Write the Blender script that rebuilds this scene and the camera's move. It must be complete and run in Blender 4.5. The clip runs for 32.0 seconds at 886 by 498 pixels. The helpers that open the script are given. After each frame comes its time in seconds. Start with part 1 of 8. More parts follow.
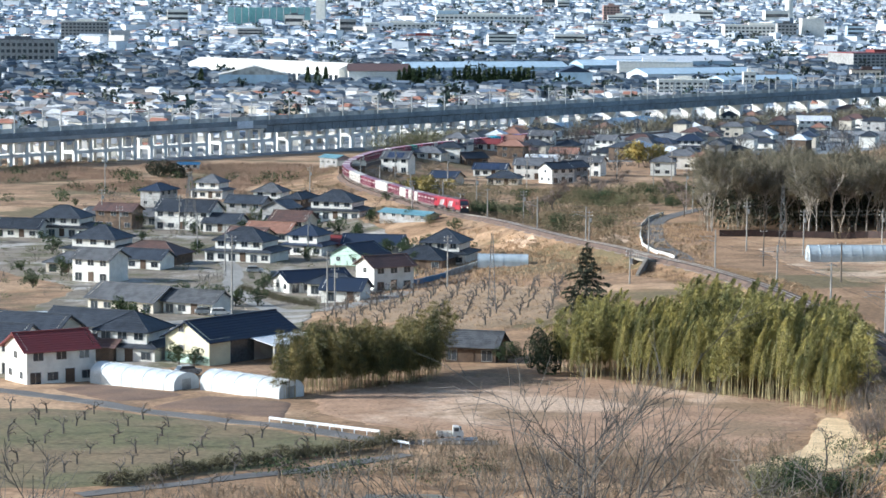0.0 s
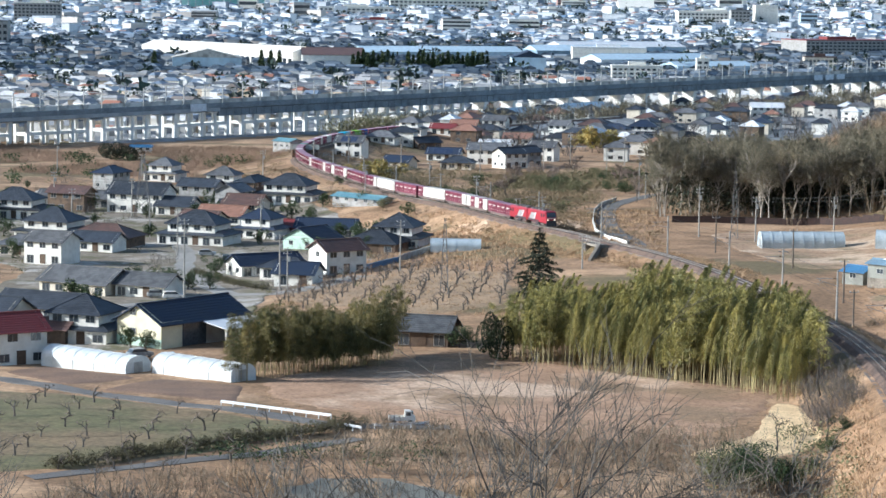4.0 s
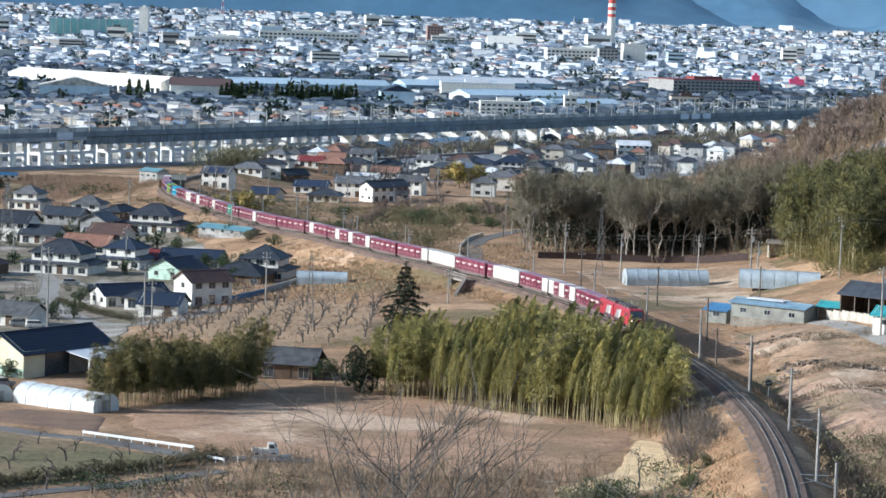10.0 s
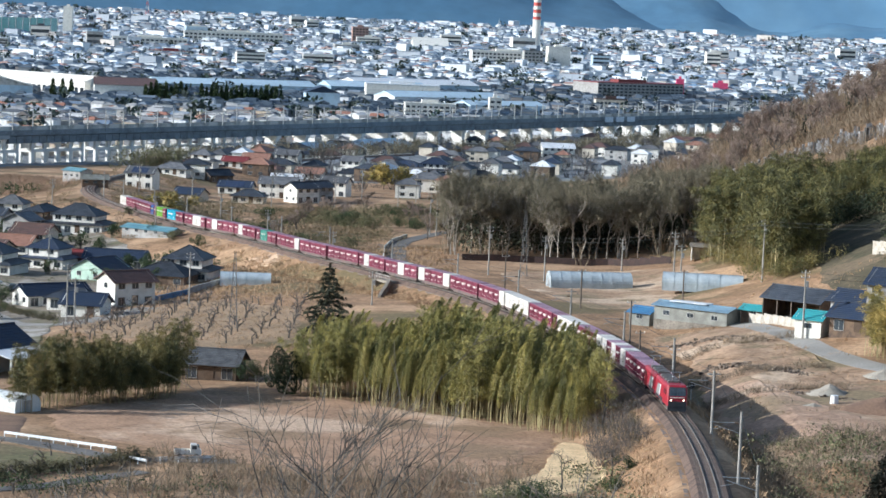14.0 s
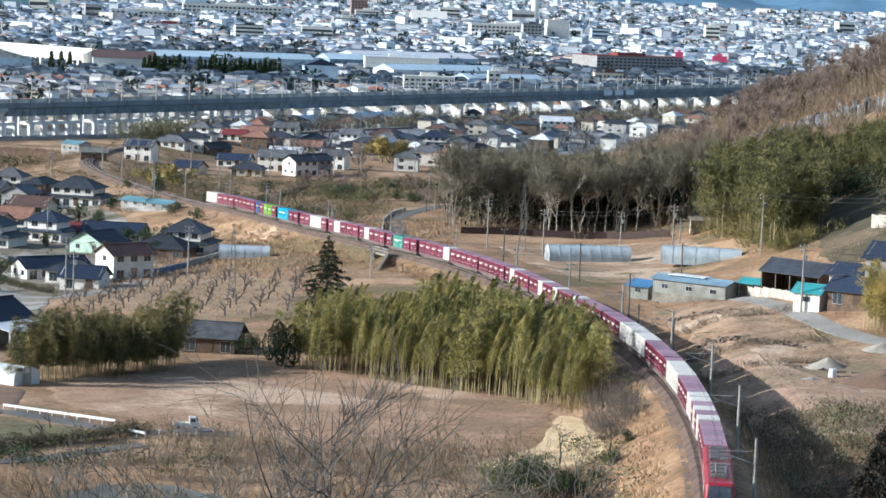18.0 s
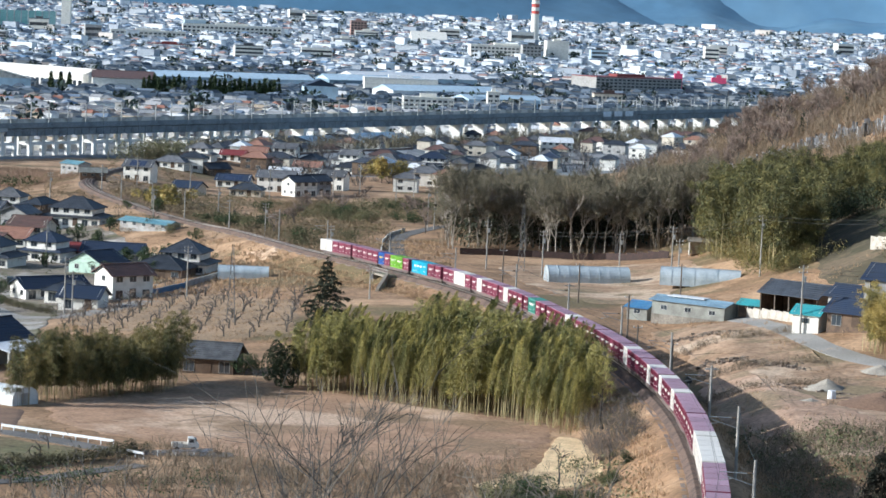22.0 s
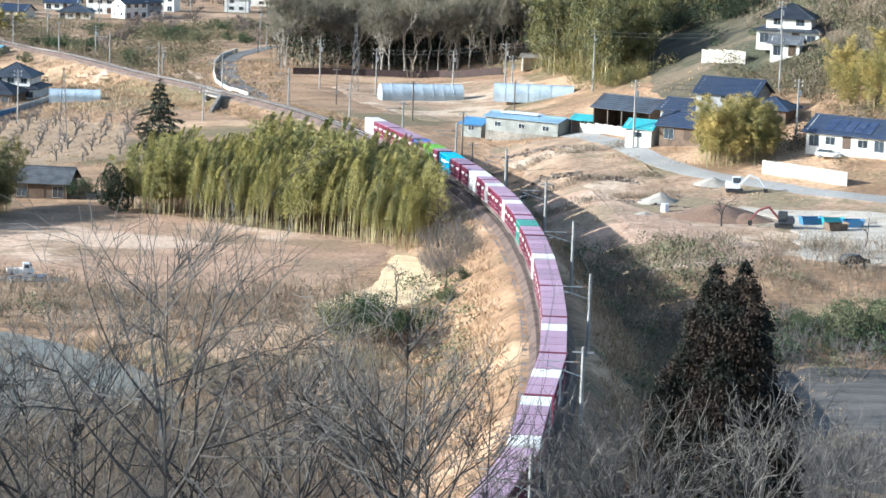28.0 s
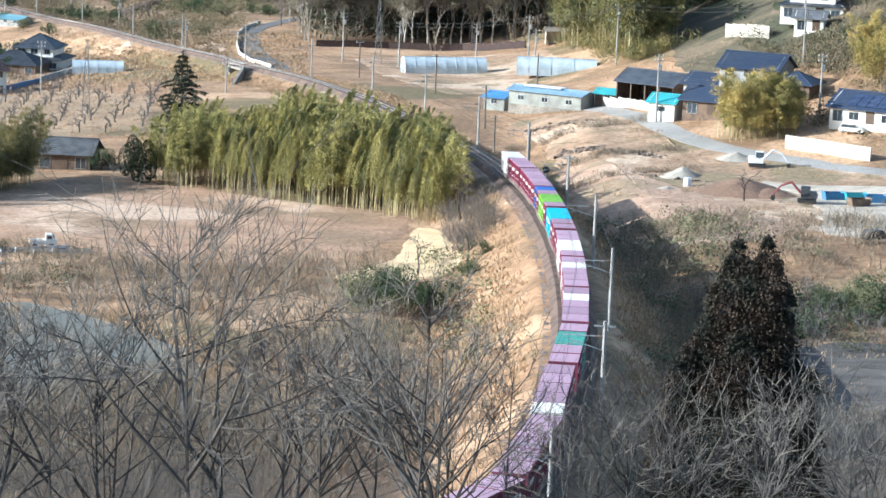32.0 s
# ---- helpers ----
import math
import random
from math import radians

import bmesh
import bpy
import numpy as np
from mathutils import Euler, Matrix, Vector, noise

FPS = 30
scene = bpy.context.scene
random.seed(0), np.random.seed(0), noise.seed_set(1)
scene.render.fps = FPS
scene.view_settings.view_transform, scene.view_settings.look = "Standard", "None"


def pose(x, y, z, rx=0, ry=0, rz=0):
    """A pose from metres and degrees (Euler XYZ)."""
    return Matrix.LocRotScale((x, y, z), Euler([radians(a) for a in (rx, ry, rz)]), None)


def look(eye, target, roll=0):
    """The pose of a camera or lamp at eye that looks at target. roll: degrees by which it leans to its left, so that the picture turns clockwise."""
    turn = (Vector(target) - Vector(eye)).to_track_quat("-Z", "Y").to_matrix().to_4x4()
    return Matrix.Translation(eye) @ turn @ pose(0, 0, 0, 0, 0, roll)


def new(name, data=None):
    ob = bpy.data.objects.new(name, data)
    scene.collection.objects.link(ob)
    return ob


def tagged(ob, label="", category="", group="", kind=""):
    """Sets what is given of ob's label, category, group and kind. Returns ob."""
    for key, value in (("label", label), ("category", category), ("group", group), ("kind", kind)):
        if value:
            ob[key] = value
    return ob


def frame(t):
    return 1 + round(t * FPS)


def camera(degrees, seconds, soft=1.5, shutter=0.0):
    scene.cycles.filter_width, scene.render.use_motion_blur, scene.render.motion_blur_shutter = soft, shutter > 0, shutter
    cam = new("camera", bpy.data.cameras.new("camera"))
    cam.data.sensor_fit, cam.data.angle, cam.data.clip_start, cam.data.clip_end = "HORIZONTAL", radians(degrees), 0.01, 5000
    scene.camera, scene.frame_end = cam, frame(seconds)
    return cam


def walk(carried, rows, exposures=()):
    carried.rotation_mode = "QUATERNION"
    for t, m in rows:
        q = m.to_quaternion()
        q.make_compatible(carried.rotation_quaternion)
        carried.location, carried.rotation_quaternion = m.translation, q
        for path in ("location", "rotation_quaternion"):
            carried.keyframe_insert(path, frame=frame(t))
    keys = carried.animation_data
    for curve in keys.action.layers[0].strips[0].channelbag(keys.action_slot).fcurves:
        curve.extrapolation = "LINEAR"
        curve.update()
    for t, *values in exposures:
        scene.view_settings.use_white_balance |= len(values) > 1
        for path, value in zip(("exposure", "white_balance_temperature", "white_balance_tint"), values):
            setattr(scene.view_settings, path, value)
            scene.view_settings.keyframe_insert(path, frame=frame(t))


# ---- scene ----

# ---- camera: it stands on the hill and turns after the train ----
EYE = (0.0, 0.0, 75.0)
TURNS = [  # seconds, degrees to the left, up, lean
    (0, 5.02, -5.74, 0.42),
    (0.5, 4.57, -5.59, 0.45),
    (1, 4.70, -5.69, 0.43),
    (1.5, 4.79, -5.97, 0.32),
    (2, 4.62, -6.11, 0.31),
    (2.5, 4.30, -6.10, 0.47),
    (3, 4.15, -6.15, 0.60),
    (3.5, 4.07, -6.11, 0.75),
    (5.5, 3.52, -5.90, 1.28),
    (6, 3.24, -5.75, 1.49),
    (6.5, 3.07, -5.63, 1.55),
    (7, 2.96, -5.57, 1.57),
    (7.5, 2.84, -5.62, 1.63),
    (8, 2.70, -5.49, 1.72),
    (8.5, 2.33, -5.36, 1.82),
    (9, 1.94, -5.15, 1.83),
    (9.5, 1.49, -5.13, 1.85),
    (10, 1.03, -5.26, 1.97),
    (10.5, 0.89, -5.27, 2.03),
    (11, 0.84, -5.20, 2.07),
    (11.5, 0.69, -5.11, 2.09),
    (12, 0.54, -5.04, 2.07),
    (12.5, 0.34, -5.02, 2.09),
    (13, -0.08, -5.08, 2.24),
    (13.5, -0.53, -5.17, 2.33),
    (15.5, -0.73, -5.12, 2.48),
    (16, -0.69, -5.31, 2.50),
    (16.5, -0.63, -5.39, 2.47),
    (17, -0.63, -5.50, 2.45),
    (17.5, -0.64, -5.60, 2.52),
    (18, -0.70, -5.75, 2.47),
    (18.5, -0.94, -5.81, 2.28),
    (19, -0.99, -5.71, 2.36),
    (19.5, -0.81, -5.61, 2.52),
    (20, -0.75, -5.54, 2.63),
    (20.5, -0.65, -5.42, 2.69),
    (21, -0.65, -5.29, 2.73),
    (21.5, -0.68, -5.26, 2.67),
    (22, -0.70, -5.29, 2.58),
    (22.5, -1.03, -5.29, 2.58),
    (23, -1.32, -5.35, 2.54),
    (23.5, -1.52, -5.29, 2.48),
    (24, -2.01, -5.39, 2.38),
    (24.5, -2.47, -6.21, 2.38),
    (25, -2.78, -7.80, 2.28),
    (25.5, -2.97, -8.69, 2.05),
    (26, -3.38, -8.97, 1.79),
    (26.5, -3.89, -9.00, 1.69),
    (28.5, -4.61, -9.15, 2.11),
    (29, -4.58, -9.00, 2.21),
    (29.5, -4.55, -8.91, 2.19),
    (30, -4.67, -8.94, 2.10),
    (30.5, -4.81, -9.00, 1.89),
    (31, -4.59, -9.39, 1.75),
    (31.5, -4.49, -9.49, 2.25),
    (32, -4.05, -9.74, 2.26),
]


def aim(left, up, lean):
    a, b = radians(left), radians(up)
    ahead = Vector((-math.sin(a) * math.cos(b), math.cos(a) * math.cos(b), math.sin(b)))
    return look(EYE, Vector(EYE) + 100 * ahead, lean)


cam = camera(19.344, 32.0, soft=1.6)
walk(cam, [(t, aim(left, up, lean)) for t, left, up, lean in TURNS],
     exposures=[(0, 0.6, 5950, 6), (9, 0.4, 5950, 7), (13.5, 0.32, 6000, 7), (16, 0.4, 6050, 7), (20, 0.43, 6050, 7), (23.5, 0.33, 6050, 7), (24.5, 0.6, 6100, 4), (25.5, 1.08, 5850, 4), (32, 1.08, 5780, 4)])

# ---- light: a low winter sun far to the left, a little behind the camera ----
SUN = Vector((-0.90, -0.13, 0.36)).normalized()
world = bpy.data.worlds.new("world")
world.use_nodes = True
scene.world = world
sky = world.node_tree.nodes.new("ShaderNodeTexSky")
sky.sky_type, sky.sun_disc = "NISHITA", False
sky.sun_elevation = math.asin(SUN.z)
sky.sun_rotation = math.atan2(SUN.x, SUN.y)
world.node_tree.nodes["Background"].inputs["Strength"].default_value = 0.13
world.node_tree.links.new(sky.outputs[0], world.node_tree.nodes["Background"].inputs["Color"])
sun = new("sun", bpy.data.lights.new("sun", "SUN"))
sun.data.energy, sun.data.angle, sun.data.color = 5.0, radians(0.5), (1.0, 0.975, 0.945)
sun.matrix_world = look((0, 0, 0), -SUN)

# ---- plan: the railway line, its fall, and the lie of the land ----
RAIL_PLAN = [(-104, -480), (-100, -380), (-95, -260), (-90, -160), (-86, -80), (-79, -10), (-67, 40), (-46, 84), (-15, 124), (13.8, 160), (24.6, 206), (29.8, 240), (33.6, 280), (35.6, 318),
             (35.8, 352), (33.4, 395), (27.5, 440), (19, 490), (8, 533), (-4, 566), (-12, 590), (-25, 622), (-45, 680), (-57, 706), (-69, 738),
             (-82, 777), (-93, 808), (-104, 846), (-111, 882), (-113, 920), (-112, 960), (-106, 1000), (-95, 1040), (-70, 1110), (-40, 1180), (0, 1260), (40, 1340)]


def rail_z(r):
    return np.where(r < 760, 26 - 0.026 * (r - 236), 12.4 - 0.010 * (r - 760))


def glide(pts, step):
    """A smooth curve through plan points."""
    out = []
    for i in range(1, len(pts) - 2):
        p0, p1, p2, p3 = [np.array(p, float) for p in pts[i - 1:i + 3]]
        n = max(2, int(np.linalg.norm(p2 - p1) / step))
        for k in range(n):
            t = k / n
            out.append(0.5 * (2 * p1 + (p2 - p0) * t + (2 * p0 - 5 * p1 + 4 * p2 - p3) * t * t + (3 * p1 - p0 - 3 * p2 + p3) * t ** 3))
    return np.array(out)


LINE = glide(RAIL_PLAN, 2.0)
LINE_S = np.concatenate([[0], np.cumsum(np.linalg.norm(np.diff(LINE, axis=0), axis=1))])
LINE_Z = rail_z(np.hypot(LINE[:, 0], LINE[:, 1]))
S_NEAR = float(LINE_S[np.argmin(np.hypot(LINE[:, 0] - 29.8, LINE[:, 1] - 240))])


def rail_at(s):
    return Vector((float(np.interp(s, LINE_S, LINE[:, 0])), float(np.interp(s, LINE_S, LINE[:, 1])), float(np.interp(s, LINE_S, LINE_Z))))


def step01(v):
    v = np.clip(v, 0, 1)
    return v * v * (3 - 2 * v)


FALL_R = [0, 6, 20, 50, 90, 130, 165, 200, 240, 340, 450, 570, 700, 900, 1000, 1200, 2000, 3700, 4400, 4960]
FALL_Z = [73.3, 72.6, 66, 52, 38, 29, 24, 20.5, 18.3, 17.3, 12.5, 8.5, 7, 6, 4.5, 2, 0, 28.3, 55, 62]


def land(x, y):
    """The height of the ground, without the railway's bank."""
    x, y = np.asarray(x, float), np.asarray(y, float)
    r = np.hypot(x, y)
    z = np.interp(r, FALL_R, FALL_Z)
    z = z + 7 * step01((x + 90) / 110) * step01((y - 380) / 140) * (1 - step01((y - 720) / 180))
    z = z + 60 * step01((x - 40) / 170) * step01((y - 330) / 220) * (1 - step01((y - 930) / 350))
    z = z + 4 * step01((x - 42) / 15) * step01((y - 285) / 40) * (1 - step01((y - 440) / 60))
    # Unseen ridge at the left and rise behind, added to shade the near slope.
    z = z + 128 * np.exp(-((x + 178) / 58) ** 2) * (1 - step01((y - 85) / 110)) * step01((y + 300) / 80) + 40 * step01((-y - 10) / 70)
    z = z - 1.6 * np.exp(-(((x + 22) / 17) ** 2 + ((y - 264) / 25) ** 2) ** 2)
    z = z + 0.10 * np.sin(x * 0.31 + 2 * np.sin(y * 0.13)) * np.sin(y * 0.27 + 1.5 * np.sin(x * 0.17)) * np.clip((r - 60) / 60, 0, 1) * (r < 900)
    return z


def bank(x, y, z):
    """The land z at (x, y), filled or cut for the line."""
    x, y, z = np.atleast_1d(x).astype(float), np.atleast_1d(y).astype(float), np.atleast_1d(z).astype(float)
    out = z.copy()
    for i in range(0, len(x), 4000):
        c = slice(i, i + 4000)
        d2 = (x[c, None] - LINE[None, ::2, 0]) ** 2 + (y[c, None] - LINE[None, ::2, 1]) ** 2
        k = np.argmin(d2, 1)
        d = np.sqrt(d2[np.arange(len(k)), k])
        top = LINE_Z[::2][k] - 0.85
        out[c] = np.clip(z[c], top - np.maximum(0, d - 3.6) / (1.4 + 5.3 * step01((y[c] - 640) / 80)), top + np.maximum(0, d - 4.2) / 1.1)
    return out


def ground(x, y):
    return float(bank(x, y, land(x, y))[0])


def off_line(x, y):
    """Distance from the line in plan."""
    return float(np.min(np.hypot(LINE[::3, 0] - x, LINE[::3, 1] - y)))

# ---- materials ----
def tint(c, k):
    return tuple(min(1.0, v * k) for v in c[:3]) + (1.0,)


def paint(name, colour, rough=0.7, second=None, scale=2.0, fine=14.0, bump=0.0, spread=0.0, metal=0.0, dirt=0.25, mix=(0.42, 0.62), spec=0.4, stretch=None, island=False):
    """Two scales of variation between colour and second, grain, relief, and a spread of brightness from object to object (or island to island)."""
    m = bpy.data.materials.new(name)
    m.use_nodes = True
    n, l = m.node_tree.nodes, m.node_tree.links
    b = n["Principled BSDF"]
    b.inputs["Roughness"].default_value, b.inputs["Metallic"].default_value = rough, metal
    b.inputs["Specular IOR Level"].default_value = spec
    second = second or tint(colour, 0.72)
    where = n.new("ShaderNodeTexCoord").outputs["Object"] if not island else n.new("ShaderNodeNewGeometry").outputs["Position"]
    if stretch:
        mp = n.new("ShaderNodeMapping")
        mp.inputs["Scale"].default_value = stretch
        l.new(where, mp.inputs[0])
        where = mp.outputs[0]
    big, small = n.new("ShaderNodeTexNoise"), n.new("ShaderNodeTexNoise")
    for node, sc, det in ((big, scale, 5), (small, fine, 3)):
        node.inputs["Scale"].default_value, node.inputs["Detail"].default_value = sc, det
        l.new(where, node.inputs["Vector"])
    ramp = n.new("ShaderNodeMapRange")
    ramp.inputs["From Min"].default_value, ramp.inputs["From Max"].default_value = mix
    l.new(big.outputs["Fac"], ramp.inputs["Value"])
    mixer = n.new("ShaderNodeMix")
    mixer.data_type = "RGBA"
    mixer.inputs["A"].default_value, mixer.inputs["B"].default_value = tint(colour, 1), tint(second, 1)
    l.new(ramp.outputs[0], mixer.inputs["Factor"])
    hsv = n.new("ShaderNodeHueSaturation")
    l.new(mixer.outputs["Result"], hsv.inputs["Color"])
    grain = n.new("ShaderNodeMapRange")
    grain.inputs["From Min"].default_value, grain.inputs["From Max"].default_value = 0.3, 0.7
    grain.inputs["To Min"].default_value, grain.inputs["To Max"].default_value = 1 - dirt, 1 + dirt
    l.new(small.outputs["Fac"], grain.inputs["Value"])
    value = grain.outputs[0]
    if spread:
        rnd = n.new("ShaderNodeNewGeometry").outputs["Random Per Island"] if island else n.new("ShaderNodeObjectInfo").outputs["Random"]
        sp = n.new("ShaderNodeMapRange")
        sp.inputs["To Min"].default_value, sp.inputs["To Max"].default_value = 1 - spread, 1 + spread
        l.new(rnd, sp.inputs["Value"])
        mul = n.new("ShaderNodeMath")
        mul.operation = "MULTIPLY"
        l.new(value, mul.inputs[0])
        l.new(sp.outputs[0], mul.inputs[1])
        value = mul.outputs[0]
    l.new(value, hsv.inputs["Value"])
    l.new(hsv.outputs[0], b.inputs["Base Color"])
    if bump:
        bp = n.new("ShaderNodeBump")
        bp.inputs["Strength"].default_value, bp.inputs["Distance"].default_value = bump, 0.05
        l.new(small.outputs["Fac"], bp.inputs["Height"])
        l.new(bp.outputs[0], b.inputs["Normal"])
    return m


def palette(name, colours, rough=0.7, dirt=0.15):
    """One of several colours for each island of a joined mesh."""
    m = paint(name, colours[0], rough, dirt=dirt, fine=0.6, scale=0.05, island=True)
    n, l = m.node_tree.nodes, m.node_tree.links
    ramp = n.new("ShaderNodeValToRGB")
    ramp.color_ramp.interpolation = "CONSTANT"
    while len(ramp.color_ramp.elements) < len(colours):
        ramp.color_ramp.elements.new(0.5)
    for i, c in enumerate(colours):
        ramp.color_ramp.elements[i].position = i / len(colours)
        ramp.color_ramp.elements[i].color = tint(c, 1)
    l.new(n.new("ShaderNodeNewGeometry").outputs["Random Per Island"], ramp.inputs[0])
    hsv = next(k for k in n if k.type == "HUE_SAT")
    l.new(ramp.outputs[0], hsv.inputs["Color"])
    return m


def soil(name, colours, wide=0.02, mid=0.11, fine=1.3, bump=0.6, dirt=0.3):
    """Open ground: patches of several colours at two sizes, with grain and clods."""
    m = paint(name, colours[0], 0.95, colours[1], mid, fine, bump=bump, dirt=dirt, mix=(0.38, 0.60), island=True)
    n, l = m.node_tree.nodes, m.node_tree.links
    where = n.new("ShaderNodeNewGeometry").outputs["Position"]
    hsv = next(k for k in n if k.type == "HUE_SAT")
    src = hsv.inputs["Color"].links[0].from_socket
    for k, c in enumerate(colours[2:]):
        tex = n.new("ShaderNodeTexNoise")
        tex.inputs["Scale"].default_value, tex.inputs["Detail"].default_value, tex.inputs["Roughness"].default_value = wide * (1 + 0.7 * k), 7, 0.62
        shift = n.new("ShaderNodeVectorMath")
        shift.inputs[1].default_value = (137.0 * (k + 1), 71.0, 0)
        l.new(where, shift.inputs[0])
        l.new(shift.outputs[0], tex.inputs["Vector"])
        rng = n.new("ShaderNodeMapRange")
        rng.inputs["From Min"].default_value, rng.inputs["From Max"].default_value = 0.52, 0.60
        l.new(tex.outputs["Fac"], rng.inputs["Value"])
        mx = n.new("ShaderNodeMix")
        mx.data_type = "RGBA"
        mx.inputs["B"].default_value = tint(c, 1)
        l.new(src, mx.inputs["A"])
        l.new(rng.outputs[0], mx.inputs["Factor"])
        src = mx.outputs["Result"]
    l.new(src, hsv.inputs["Color"])
    return m


WHITE = paint("white_plaster", (0.78, 0.76, 0.70), 0.75, (0.66, 0.64, 0.58), 0.6, 8, spread=0.06, dirt=0.08)
CREAM = paint("cream_plaster", (0.62, 0.56, 0.46), 0.8, (0.52, 0.46, 0.37), 0.6, 8, spread=0.08, dirt=0.1)
GREY_WALL = paint("grey_siding", (0.36, 0.36, 0.35), 0.7, (0.26, 0.25, 0.24), 0.6, 6, spread=0.15, dirt=0.12)
BROWN_WALL = paint("weathered_boards", (0.16, 0.11, 0.075), 0.85, (0.09, 0.065, 0.05), 0.8, 9, spread=0.2, bump=0.4)
YELLOW_WALL = paint("pale_yellow_boards", (0.74, 0.68, 0.48), 0.75, (0.64, 0.58, 0.4), 0.6, 8, dirt=0.1)
GREEN_WALL = paint("pale_green_boards", (0.45, 0.60, 0.50), 0.75, (0.36, 0.5, 0.42), 0.6, 8, dirt=0.1)
TILE_DARK = paint("dark_roof_tiles", (0.046, 0.055, 0.07), 0.5, (0.03, 0.036, 0.047), 0.7, 10, spread=0.3, bump=0.5, spec=0.25)
TILE_BLUE = paint("blue_black_metal_roof", (0.028, 0.042, 0.075), 0.42, (0.034, 0.046, 0.072), 0.4, 8, spread=0.15, spec=0.25)
TILE_GREY = paint("grey_slate_roof", (0.135, 0.14, 0.15), 0.6, (0.085, 0.09, 0.098), 0.6, 8, spread=0.25, bump=0.3, spec=0.25)
TILE_BROWN = paint("brown_roof_tiles", (0.12, 0.07, 0.06), 0.55, (0.085, 0.055, 0.05), 0.6, 8, spread=0.2, bump=0.4)
ROOF_RED = paint("dark_red_metal_roof", (0.19, 0.045, 0.045), 0.45, (0.2, 0.04, 0.04), 0.5, 8)
ROOF_ORANGE = paint("faded_orange_roof_tiles", (0.30, 0.16, 0.115), 0.6, (0.24, 0.125, 0.09), 0.6, 8)
ROOF_TEAL = paint("turquoise_metal_roof", (0.045, 0.30, 0.33), 0.45, (0.05, 0.25, 0.27), 0.4, 8)
ROOF_PALE_TEAL = paint("faded_teal_metal_roof", (0.09, 0.215, 0.27), 0.45, (0.07, 0.18, 0.225), 0.4, 8)
ROOF_BLUE = paint("bright_blue_metal_roof", (0.05, 0.17, 0.32), 0.4, (0.05, 0.14, 0.27), 0.4, 8)
ROOF_WHITE = paint("white_metal_roof", (0.72, 0.74, 0.76), 0.4, (0.62, 0.64, 0.66), 0.4, 8)
GLASS = paint("window_glass", (0.05, 0.06, 0.07), 0.08, (0.03, 0.04, 0.05), 0.5, 3, spread=0.4, spec=0.8)
FRAME = paint("aluminium_frame", (0.55, 0.55, 0.53), 0.4, metal=0.6, dirt=0.1)
DOOR = paint("dark_wooden_door", (0.11, 0.07, 0.045), 0.6, spread=0.2)
CONCRETE = paint("weathered_concrete", (0.58, 0.56, 0.52), 0.85, (0.32, 0.31, 0.285), 0.25, 3, bump=0.3, dirt=0.15)
# Viaduct concrete: sunlit piers pale, shaded deck dark, put into the colours.
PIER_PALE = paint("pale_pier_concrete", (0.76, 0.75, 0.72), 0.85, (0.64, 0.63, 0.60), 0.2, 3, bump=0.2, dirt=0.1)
CONCRETE_DARK = paint("shaded_concrete_girder", (0.21, 0.25, 0.29), 0.85, (0.15, 0.18, 0.21), 0.15, 2, bump=0.3)
STEEL = paint("galvanised_steel", (0.42, 0.43, 0.43), 0.45, (0.32, 0.33, 0.33), 1.0, 12, metal=0.5, dirt=0.12)
POLE = paint("concrete_pole", (0.34, 0.325, 0.30), 0.85, (0.25, 0.24, 0.22), 0.4, 6, dirt=0.15)
WOOD_POLE = paint("old_timber_pole", (0.16, 0.13, 0.105), 0.9, (0.11, 0.09, 0.075), 0.5, 8)
WIRE = paint("cable_black", (0.03, 0.03, 0.03), 0.6)
RAIL_STEEL = paint("rail_steel", (0.5, 0.43, 0.37), 0.32, (0.36, 0.27, 0.21), 0.3, 5, metal=0.8)
SLEEPER = paint("concrete_sleeper", (0.20, 0.16, 0.135), 0.9, (0.13, 0.10, 0.085), 2, 12, spread=0.2)
BALLAST = paint("rusty_ballast", (0.15, 0.102, 0.08), 0.95, (0.09, 0.064, 0.053), 0.5, 26, bump=1.0, dirt=0.5, island=True)
ASPHALT = paint("grey_asphalt", (0.115, 0.11, 0.105), 0.9, (0.16, 0.15, 0.14), 0.12, 5, bump=0.2, island=True)
ROAD_PALE = paint("pale_worn_asphalt", (0.31, 0.295, 0.27), 0.9, (0.25, 0.235, 0.21), 0.1, 4, bump=0.2, island=True)
FILM = paint("greenhouse_film", (0.64, 0.67, 0.67), 0.3, (0.54, 0.58, 0.59), 0.7, 5, dirt=0.08, spec=0.5)
BARK = paint("grey_bark", (0.12, 0.105, 0.092), 0.9, (0.07, 0.06, 0.053), 1.2, 9, spread=0.25, bump=0.5)
BARK_PALE = paint("pale_bark", (0.36, 0.32, 0.275), 0.9, (0.22, 0.195, 0.165), 0.8, 7, spread=0.25, bump=0.5)
TWIG = paint("winter_twigs", (0.13, 0.118, 0.11), 0.95, (0.08, 0.072, 0.068), 0.4, 6, spread=0.35, island=True)
TWIG_PALE = paint("pale_brushwood", (0.255, 0.2, 0.14), 0.95, (0.16, 0.125, 0.088), 0.4, 6, spread=0.35, island=True)
LEAF = paint("evergreen_leaf", (0.055, 0.078, 0.028), 0.85, (0.03, 0.055, 0.022), 0.3, 4, spread=0.45, island=True)
LEAF_YELLOW = paint("yellow_green_leaf", (0.40, 0.30, 0.09), 0.6, (0.17, 0.155, 0.045), 0.3, 4, spread=0.4, island=True)
LEAF_BAMBOO = paint("bamboo_leaf", (0.24, 0.19, 0.06), 0.5, (0.075, 0.08, 0.026), 0.6, 2, spread=0.4, island=True, mix=(0.38, 0.62), stretch=(0.8, 0.8, 0.15))
